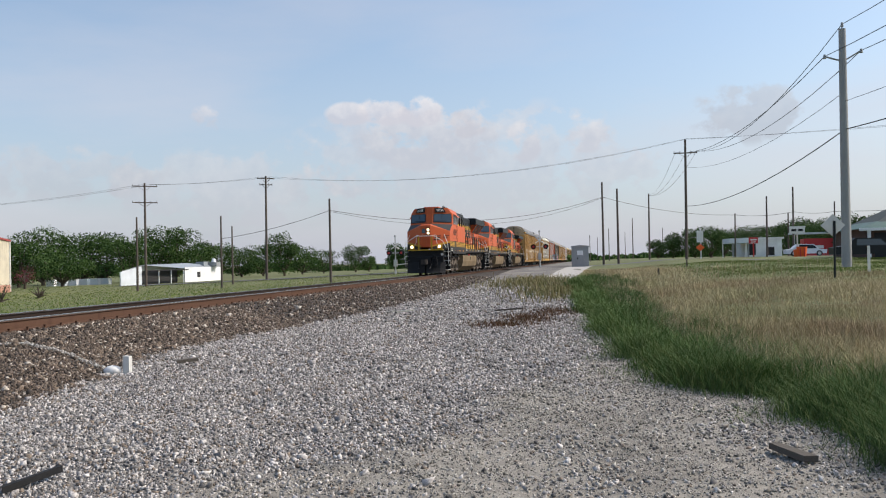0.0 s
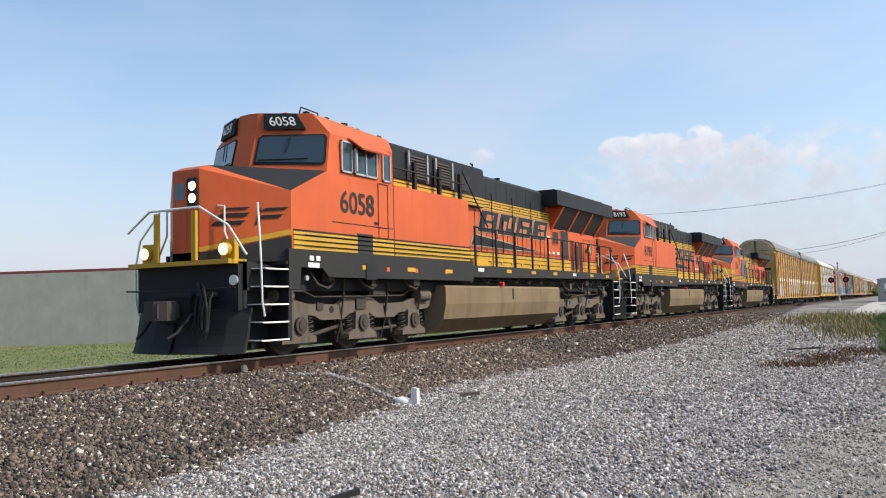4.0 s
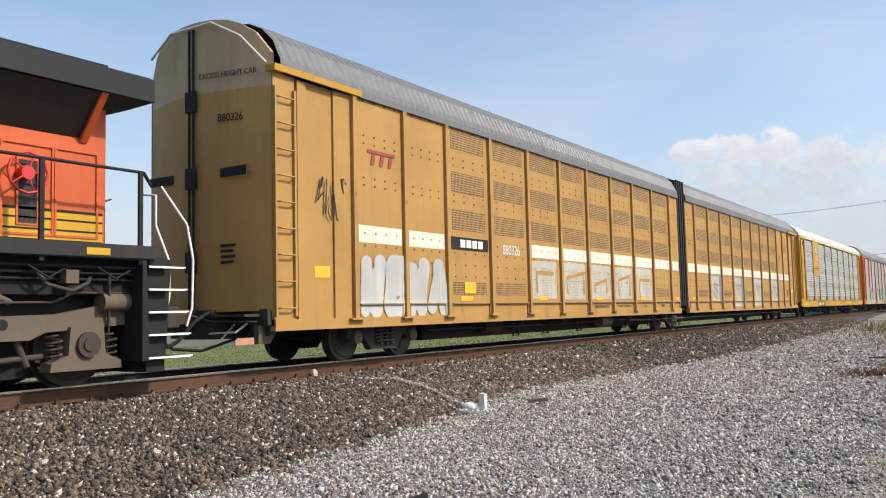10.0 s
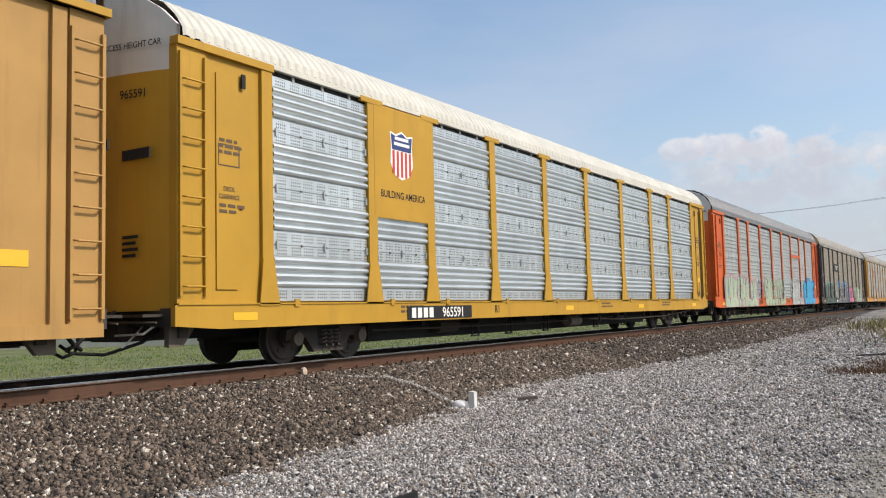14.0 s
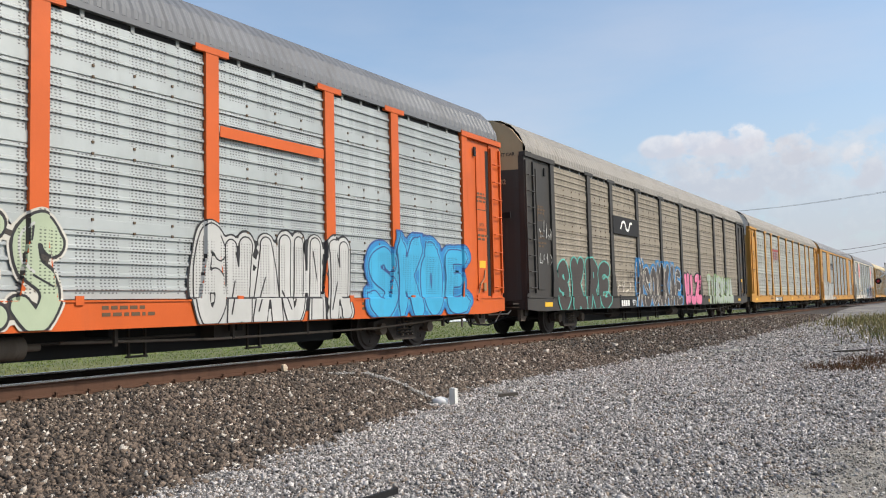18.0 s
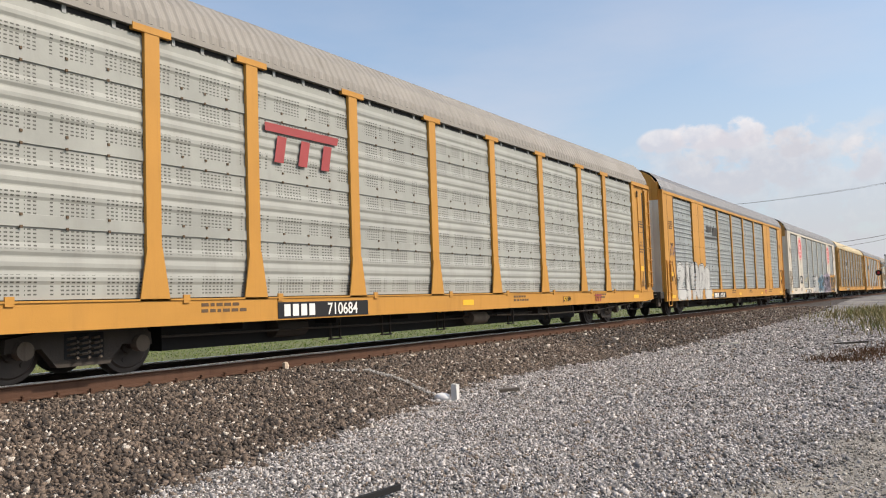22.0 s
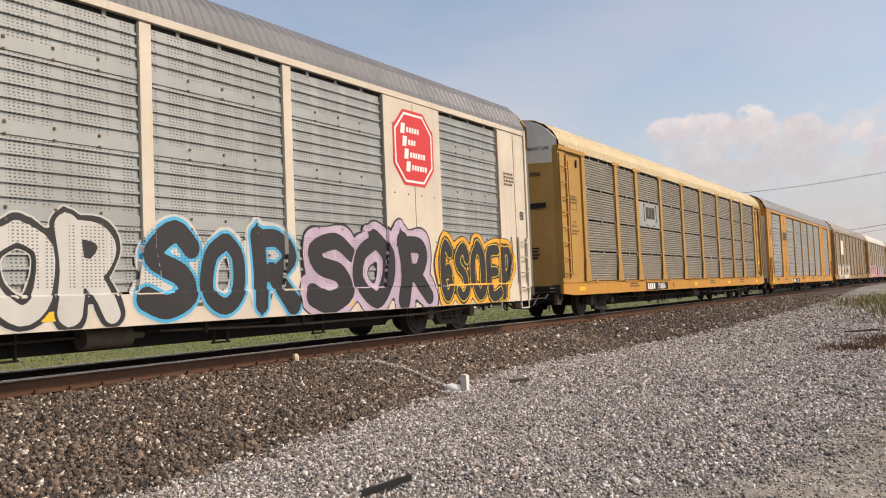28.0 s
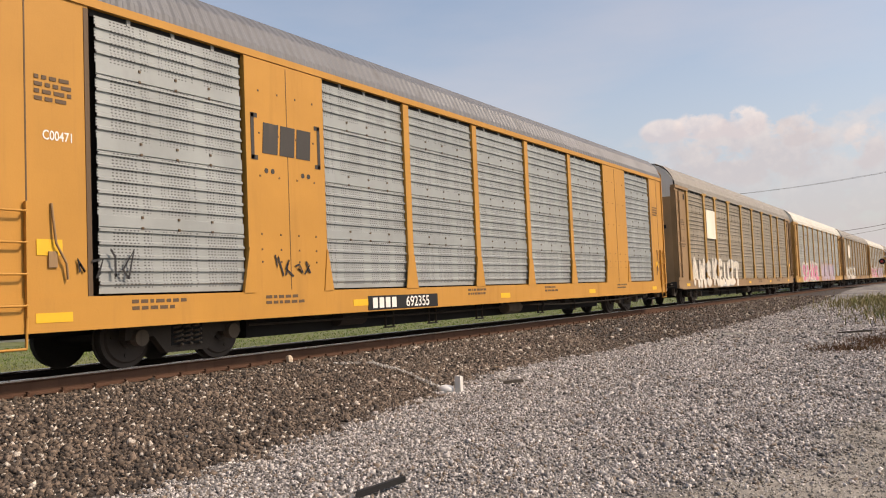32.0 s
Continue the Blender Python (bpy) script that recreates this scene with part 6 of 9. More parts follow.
def piece(parent, y0, y1, z0, z1, text, fill, line, seed, surface=on_ladder_car, weight=0.17, rim=0.03, halos=(), shine=None, slant=0.06, low=0.68, bars=0, spike=0.0):
    """Spray paint: thick bent strokes with outlines, clouds behind them and highlights."""
    rng = random.Random(seed)
    n, h = len(text), z1 - z0
    w = (y1 - y0) / n
    hw = weight * min(w, h * 0.75)
    step = 0.022
    letters = []
    for i, ch in enumerate(text):
        cw, ch_h = w * rng.uniform(0.92, 1.1), (h - 2 * hw) * rng.uniform(0.94, 1.05)
        lean, dz = slant + rng.uniform(-0.06, 0.06), rng.uniform(-0.03, 0.03) * h
        strokes = []
        for pts in STROKES[ch]:
            q = [(a + rng.uniform(-0.06, 0.06), b + rng.uniform(-0.04, 0.04)) for a, b in pts]
            q = smooth_path(q, 4)
            m = len(q)
            a0, a1 = rng.uniform(0.75, 1.25), rng.uniform(0.75, 1.25)
            flat = [(y0 + w * i + hw * 0.8 + (cw - 1.6 * hw) * (a + lean * (b - 0.5)), z0 + hw + dz + ch_h * b, hw * (a0 + (a1 - a0) * k / m)) for k, (a, b) in enumerate(q)]
            if spike:
                (py, pz, _), (qy, qz, _) = flat[-1], flat[-3]
                flat.append((py + (py - qy) * spike, pz + (pz - qz) * spike, 0.005))
                (py, pz, _), (qy, qz, _) = flat[0], flat[2]
                flat.insert(0, (py + (py - qy) * spike, pz + (pz - qz) * spike, 0.005))
            strokes.append(flat)
        letters.append(strokes)
    lift = 0.0
    for col, level in halos:
        m = level + 0.1
        gy, gzz, d = reach([st for q in letters for st in q], y0 - m - 0.2, y1 + m + 0.2, z0 - m, z1 + m, 0.035)
        d = d + level * 0.3 * np.sin(gy * 5.1 + seed) * np.sin(gzz * 6.3 + seed)
        me = paint_film(gy, gzz, d, level, lift, surface, 0.035, low)
        me.materials.append(SPRAY[col])
        part("graffiti_cloud", me, None, parent, "spray-painted cloud behind the letters")
        lift += 0.0025
    for i, strokes in enumerate(letters):
        up = lift + 0.0042 * (i % 2)
        m = rim + 2 * step + 0.05
        a, b = [p[0] for st in strokes for p in st], [p[1] for st in strokes for p in st]
        gy, gzz, d = reach(strokes, min(a) - hw * 1.3 - m, max(a) + hw * 1.3 + m, min(b) - hw * 1.3 - m, max(b) + hw * 1.3 + m, step)
        me = paint_film(gy, gzz, d, rim, up, surface, step, low)
        me.materials.append(SPRAY[line])
        e = part("graffiti_letter", me, None, parent, "spray-painted outlined letter form")
        me = paint_film(gy, gzz, d, 0.0, up + 0.002, surface, step, low + 0.004)
        if me:
            me.materials.append(SPRAY[fill])
            part("graffiti_fill", me, None, e)
        st = strokes[0]
        for k in range(bars):
            p, q = st[int(len(st) * (0.2 + 0.6 * k / max(1, bars)))], st[min(len(st) - 1, int(len(st) * (0.2 + 0.6 * k / max(1, bars))) + 3)]
            bar = [[(p[0] - hw * 0.5, p[1], 0.012), (q[0] + hw * 0.4, q[1], 0.008)]]
            g2 = reach(bar, p[0] - hw - 0.1, q[0] + hw + 0.1, min(p[1], q[1]) - 0.1, max(p[1], q[1]) + 0.1, step)
            me = paint_film(*g2, 0.004, up + 0.004, surface, step, low)
            if me:
                me.materials.append(SPRAY[line])
                part("graffiti_line", me, None, e)
        if shine:
            cut = st[len(st) // 5: len(st) // 2 + 1]
            g2 = [[(a - hw * 0.45, b + hw * 0.25, 0.013) for a, b, _ in cut]]
            aa, bb = [p[0] for p in g2[0]], [p[1] for p in g2[0]]
            me = paint_film(*reach(g2, min(aa) - 0.06, max(aa) + 0.06, min(bb) - 0.06, max(bb) + 0.06, step), 0.004, up + 0.004, surface, step, low)
            if me:
                me.materials.append(SPRAY[shine])
                part("graffiti_shine", me, None, e)


def outlined_patch(parent, y0, y1, z0, z1, col, edge, seed):
    """Old graffiti half covered by rolled paint: a patch with a few straight strokes left."""
    rng = random.Random(seed)
    p = part("paint_patch", Mb().prism([(y0, z0), (y1, z0 + rng.uniform(-0.03, 0.03)), (y1 + rng.uniform(-0.04, 0.04), z1), (y0, z1 + rng.uniform(-0.04, 0.04))], "x", 1.5045, 1.5065), SPRAY["patch"], parent, "rolled grey paint over old graffiti")
    m = Mb()
    if edge:
        ribbon(m, [(y0, z0 + 0.25), (y0, z1), (y1, z1 - 0.03)], 0.05, 1.514)
        ribbon(m, [(y0, z1 - 0.5), (y0 + 0.45, z0 + 0.3), (y0 + 0.8, z0 + 0.12)], 0.045, 1.5145)
        ribbon(m, [(y0 + 0.5, z1 - 0.35), (y1 - 0.05, z1 - 0.42), (y1 - 0.2, z1 - 0.85), (y0 + 0.5, z1 - 0.35)], 0.06, 1.515)
        part("patch_stroke", m, SPRAY[edge], p)
    else:
        a, b = y0 + rng.uniform(0.15, 0.4), y1 - rng.uniform(0.1, 0.4)
        lo, hi = z0 + rng.uniform(0.05, 0.3), z1 - rng.uniform(0.2, 0.45)
        path = rng.choice(([(a, lo), (a, hi), (b, hi)], [(a, hi), (b, hi - 0.1), (a + 0.1, lo)], [(a, lo), ((a + b) / 2, hi), (b, lo + 0.1)], [(b, lo), (b, hi), (a, hi - 0.15), (a + 0.05, lo)]))
        ribbon(m, path, rng.uniform(0.06, 0.13), 1.514)
        part("patch_stroke", m, CAR_GOLD, p, "bare paint showing through")


def buffed(parent, boxes, col, x=1.514):
    """Rectangles of grey paint rolled over old graffiti."""
    for i, (y0, y1, z0, z1) in enumerate(boxes):
        rng = random.Random(i)
        p = [(y0 + rng.uniform(-0.05, 0.05), z0), (y1 + rng.uniform(-0.05, 0.05), z0 + rng.uniform(-0.04, 0.04)), (y1, z1), ((y0 + y1) / 2, z1 + rng.uniform(-0.06, 0.06)), (y0, z1 + rng.uniform(-0.04, 0.04))]
        part("paint_patch", Mb().prism(p, "x", x, x + 0.003), SPRAY[col], parent, "rolled grey paint over old graffiti")


def scrawl(parent, y, z, w, h, col, seed, x=1.545):
    rng = random.Random(seed)
    m = Mb()
    for k in range(4):
        ribbon(m, [(y + w * (k + rng.uniform(0, 0.9)) / 4, z + h * rng.uniform(0, 1)) for q in range(5)], 0.035, x + 0.001 * k)
    part("scrawl", m, SPRAY[col], parent, "thin spray-painted scrawl")


def small_print(parent, x, y, z, w, rows, material, seed=1, pitch=0.09):
    rng = random.Random(seed)
    m = Mb()
    for r in range(rows):
        yy = y
        while yy < y + w * rng.uniform(0.7, 1.0):
            l = rng.uniform(0.05, 0.16)
            m.box(x, x + 0.004, yy, yy + l, z - r * pitch, z - r * pitch + 0.05)
            yy += l + 0.04
    part("small_print", m, material, parent, "stencilled small print")


def number_plate_strip(parent, y, z, text, x=1.56, w=2.5, code_bars=4):
    p = part("stencil_plate", Mb().box(x, x + 0.006, y, y + w, z - 0.135, z + 0.135), BLACK, parent, "black plate with white car number")
    word(text, 0.29, (x + 0.010, y + w * 0.69, z - 0.01), WHITE, p, SIDE, w / 2.45, "numeral")
    for k in range(code_bars):
        part("code_bar", Mb().box(x + 0.006, x + 0.010, y + w * (0.06 + k * 0.085), y + w * (0.12 + k * 0.085), z - 0.10, z + 0.10), WHITE, p)


def bar_emblem(parent, x, y, z, s, material, slant=0.0):
    h = s * 0.68
    m = Mb()
    m.prism([(y, z + h * 0.28), (y + s * 2.0, z + h * 0.28), (y + s * 2.06, z + h * 0.5), (y, z + h * 0.5)], "x", x, x + 0.004)
    for k in (0.22, 0.86, 1.5):
        m.prism([(y + s * k, z - h * 0.5), (y + s * (k + 0.24), z - h * 0.5), (y + s * (k + 0.34), z + h * 0.2), (y + s * (k + 0.1), z + h * 0.2)], "x", x, x + 0.004)
    part("emblem", m, material, parent, "plain bar and block emblem, no lettering")


def car_base(name, label, end_z=0.72, length=28.85, trucks=(4.75, 24.6)):
    c = tagged(empty(name, START), label, "autorack car", "car carriers in the train")
    part("centre_sill", Mb().box(-0.35, 0.35, 0.9, length - 0.9, 0.50, 0.72), BLACK, c, "black centre sill")
    part("deck_plate", Mb().box(-1.35, 1.35, 1.4, length - 1.4, 0.70, 0.98), BLACK, c, "black deck plate")
    for ya, yb in (((6.3, length - 6.3),) if length < 30 else ((6.3, 20.55), (23.9, length - 6.3))):
        part("well", Mb().box(-0.8, 0.8, ya, yb, 0.27, 0.69), BLACK, c)
    for y in np.arange(7.5, length - 7, 2.4):
        part("cross_bearer", Mb().box(-1.3, 1.3, y, y + 0.12, 0.55, 0.69), BLACK, c)
    gear = Mb().cyl((0.9, 8.6, 0.52), (0.9, 9.4, 0.52), 0.17, 14).box(0.7, 1.1, 19.2, 19.9, 0.42, 0.68).tube([(1.15, 6.0, 0.5), (1.15, 13.0, 0.46), (1.1, 18.8, 0.52)], 0.02, 5)
    part("brake_gear", gear, TRUCKD, c)
    part("brake_cylinder", Mb().cyl((1.12, 15.2, 0.46), (1.12, 15.95, 0.46), 0.15, 14).cyl((1.12, 15.95, 0.46), (1.12, 16.2, 0.46), 0.05, 8), TRUCK, c, "dusty brake cylinder")
    part("brake_rod", Mb().tube([(1.25, 16.4, 0.5), (1.3, 19.0, 0.44), (1.32, length - 5.5, 0.46), (1.3, length - 2.0, 0.62)], 0.022, 6), TRUCK, c, "long brake rod")
    for y in (10.4, 12.1, 14.3, 17.9, 20.3):
        part("hanging_bracket", Mb().box(0.86, 0.90, y - 0.16, y - 0.13, 0.24, 0.69).box(0.86, 0.90, y + 0.13, y + 0.16, 0.24, 0.69).box(0.85, 0.91, y - 0.18, y + 0.18, 0.22, 0.25), TRUCKD, c)
    for y in (17.2, 19.4, 21.2, length - 4.6, length - 3.0):
        part("rod_hanger", Mb().box(1.27, 1.33, y - 0.025, y + 0.025, 0.42, 0.72), TRUCKD, c)
    for t in trucks:
        car_truck(c, t, c)
    coupler(c, 0.0, 1)
    coupler(c, length, -1)
    for y, d in ((0.0, 1), (length, -1)):
        part("draft_sill", Mb().box(-0.5, 0.5, *sorted((y + d * 0.75, y + d * 1.6)), 0.52, 0.98).box(-1.35, 1.35, *sorted((y + d * 1.15, y + d * 1.3)), 0.55, 0.98), TRUCKD, c)
        part("brake_hose", Mb().tube([(0.9, y + d * 1.2, 0.7), (0.85, y + d * 0.9, 0.5), (0.6, y + d * 0.45, 0.34), (0.35, y + d * 0.1, 0.38), (0.25, y - d * 0.02, 0.5)], 0.024, 6), BLACK, c, "black rubber brake hose")
        part("hose_hanger", Mb().tube([(0.75, y + d * 1.0, 0.74), (0.72, y + d * 0.65, 0.42)], 0.015, 5).tube([(1.05, y + d * 1.0, 0.76), (1.05, y + d * 0.75, 0.62), (0.5, y + d * 0.7, 0.60)], 0.018, 5), END_GREY, c)
        part("corner_bracket", Mb().prism([(y + d * 1.0, 0.72), (y + d * 1.5, 0.72), (y + d * 1.25, 0.42), (y + d * 1.0, 0.42)], "x", 1.2, 1.3), TRUCK, c)
    # added black block in place of the shade inside the car
    part("inner_shade_block", Mb().box(-1.3, 1.3, 1.3, length - 1.3, 1.0, 5.2), BLACK, c)
    return c


def bays_of(c, spec, bays, frame_paint, panel, pitch, depth, z0=1.06, z1=4.78, solid=()):
    for i, (a, b) in enumerate(zip(bays, bays[1:])):
        if i in solid:
            continue
        for lo, hi in (((z0, 1.93), (1.97, 2.88), (2.92, 3.83), (3.87, z1)) if pitch < 0.2 else ((z0, z1),)):
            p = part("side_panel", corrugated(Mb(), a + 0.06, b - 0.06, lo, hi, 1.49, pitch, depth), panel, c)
        corrug_bolts = Mb()
        for k in range(1, 4):
            y = a + 0.1 + (b - a - 0.2) * k / 4
            for z in (LAPS + tuple(v + 0.15 for v in LAPS) if 0.2 < pitch < 0.8 else (1.985, 2.915, 3.845)):
                corrug_bolts.box(1.51, 1.528, y, y + 0.035, z - 0.015, z + 0.02)
        tagged(part("bolts", corrug_bolts, RIVET, p), kind="stuff")
        clips = Mb()
        for k in (0.22, 0.5, 0.78):
            y = a + (b - a) * k
            clips.box(1.47, 1.50, y - 0.03, y + 0.03, z1 - 0.02, z1 + 0.085)
        tagged(part("top_clip", clips, GREYBOX, p), kind="stuff")
        part("top_slit", Mb().box(1.44, 1.478, a, b, z1 - 0.01, z1 + 0.10), BLACK, p, "dark slit over the panel")
        if pitch < 0.2 or pitch > 0.8:
            lugs = Mb()
            for z in (1.985, 2.915, 3.845) if pitch > 0.8 else (1.95, 2.9, 3.85):
                for y in (a + 0.16, (a + b) / 2, b - 0.16):
                    lugs.box(1.50, 1.528, y - 0.025, y + 0.025, z - 0.065, z + 0.065)
            tagged(part("panel_lug", lugs, SILVER, p, "bright lug across the joint"), kind="stuff")
    for s in (-1,):
        part("far_side", Mb().box(-1.52, -1.46, bays[0], bays[-1], z0, z1), panel, c)


def posts_a(c, bays, material, z0=1.02, z1=4.85, t_top=True, w=0.13):
    for y in bays[1:-1]:
        m = Mb().box(1.50, 1.56, y - w, y + w, z0, z1)
        m.prism([(y - w - 0.13, z0), (y + w + 0.13, z0), (y + w, z0 + 0.75), (y - w, z0 + 0.75)], "x", 1.555, 1.575)
        if t_top:
            m.box(1.50, 1.57, y - 0.34, y + 0.34, z1 - 0.04, z1 + 0.06)
        part("side_post", m, material, c, "side post")


BAYS_A = [2.85, 5.55, 7.55, 10.25, 13.1, 15.9, 18.75, 21.6, 23.7, 26.5]
BAYS_B = [2.88, 5.65, 7.6, 10.3, 13.2, 16.0, 18.9, 21.68, 23.75, 26.5]


def carrier_a(name, label, frame_paint, panel, roof, end_low, end_cap, number, pitch=0.19, depth=0.035, sill=None, post=None, end_panel=None, t_top=True, split=False, cap_z=4.45, top=5.92, plate=8.05, bare=False):
    """Carrier with full-height ladder posts at its corners."""
    c = car_base(name, label)
    sill = sill or frame_paint
    post = post or frame_paint
    end_panel = end_panel or frame_paint
    bays_of(c, None, BAYS_A, frame_paint, panel, pitch, depth)
    posts_a(c, BAYS_A, post, t_top=t_top)
    s = part("side_sill", Mb().prism([(0.9, 1.02), (0.9, 0.72), (1.75, 0.66), (27.57, 0.66), (28.42, 0.72), (28.42, 1.02)], "x", 1.46, 1.555), sill, c, "side sill")
    part("sill_lip", Mb().box(1.45, 1.575, 0.95, 28.37, 1.02, 1.045), sill, s)
    hooks = Mb()
    for y in BAYS_A:
        hooks.box(1.555, 1.58, y + 0.5, y + 0.62, 0.98, 1.10)
    part("tie_hooks", hooks, sill, s)
    part("top_chord", Mb().box(1.44, 1.56, 1.4, 27.92, 4.865, 4.95), roof, c)
    part("far_sill", Mb().box(-1.55, -1.46, 0.9, 28.42, 0.66, 1.02), sill, c)
    for d, y in ((1, 0.95), (-1, 28.37)):
        o = (lambda v: y + d * v)
        # ladder post, recessed door strip, solid end panel
        lp = part("corner_post", Mb().box(1.36, 1.53, *sorted((o(0.0), o(0.55))), 0.98, 4.82), end_panel, c, "corner post with ladder")
        ladder(lp, 1.53, min(o(0.05), o(0.5)), max(o(0.05), o(0.5)), 1.3, 4.6, end_panel)
        part("end_panel", Mb().box(1.40, 1.50, *sorted((o(0.55), o(1.75))), 0.98, 4.80).box(1.49, 1.525, *sorted((o(0.75), o(1.2))), 1.25, 4.55), end_panel, c, "solid end panel")
        part("end_pillar", Mb().box(1.44, 1.56, *sorted((o(1.68), o(1.92))), 0.98, 4.82).prism([(o(1.6), 1.0), (o(2.05), 1.0), (o(1.92), 1.75), (o(1.68), 1.75)], "x", 1.555, 1.575), post, c)
        part("end_header", Mb().box(1.40, 1.58, *sorted((o(-0.02), o(1.95))), 4.80, 4.92), end_panel, c)
        if d < 0:
            part("door_gap", Mb().box(1.50, 1.505, *sorted((o(0.555), o(0.70))), 1.08, 4.62), BLACK, c, "dark gap beside the ladder post")
        part("drop_latch", Mb().box(1.53, 1.56, *sorted((o(1.25), o(1.33))), 4.4, 4.62), BLACK, c)
        part("far_end_panel", Mb().box(-1.52, -1.42, *sorted((o(0.0), o(1.92))), 0.98, 4.85), end_panel, c)
        car_end(c, o(0.05), d, end_low, end_cap, top - 0.03, cap_z)
        small_print(c, 1.503 + 0.025, min(o(0.8), o(1.2)), 3.5, 0.4, 3, RIVET, 3)
        word("DECK", 0.1, (1.533, o(1.0), 2.78), RIVET, c, SIDE, 0.9)
        word("CLEARANCE", 0.1, (1.533, o(1.0), 2.66), RIVET, c, SIDE, 0.75)
        small_print(c, 1.527, min(o(0.8), o(1.2)), 2.5, 0.4, 2, RIVET, 5)
        bx = Mb()
        for q in ((o(0.78), o(0.80), 3.15, 3.45), (o(1.2), o(1.22), 3.15, 3.45), (o(0.78), o(1.22), 3.13, 3.15), (o(0.78), o(1.22), 3.45, 3.47)):
            bx.box(1.526, 1.530, *sorted(q[:2]), *q[2:])
        part("stencil_frame", bx, RIVET, c, "stencilled frame")
        if d < 0:
            part("warning_label", Mb().box(1.525, 1.531, *sorted((o(0.85), o(1.15))), 1.75, 1.92), LABEL_Y, c, "yellow warning label")
        if d < 0:
            part("brake_lever", Mb().tube([(1.54, o(0.9), 1.7), (1.57, o(1.0), 1.5), (1.57, o(1.2), 1.35), (1.55, o(1.25), 1.15)], 0.016, 6).box(1.525, 1.55, *sorted((o(0.86), o(0.98))), 1.2, 1.4), CAR_BROWN, c, "rusty hand-brake lever")
    ribbed_roof(c, 1.05, 28.27, roof, top)
    if bare:
        word(number, 0.3, (1.559, 9.75, 0.86), BLACK, c, SIDE, 1.0, "numeral")
        part("mark_bar", Mb().box(1.555, 1.559, 8.35, 8.95, 0.77, 0.95), BLACK, c, "dark stencilled mark")
    else:
        number_plate_strip(c, plate, 0.82, number)
    for y in (2.0, 8.3, 14.2, 20.0, 26.2):
        part("reflector", Mb().box(1.556, 1.562, y, y + 0.5, 0.78, 0.90), LABEL_Y, s, "yellow reflector strip")
    for y in (6.4, 16.8, 22.5):
        small_print(c, 1.556, y, 0.92, 0.9, 2, RIVET, int(y))
    return c


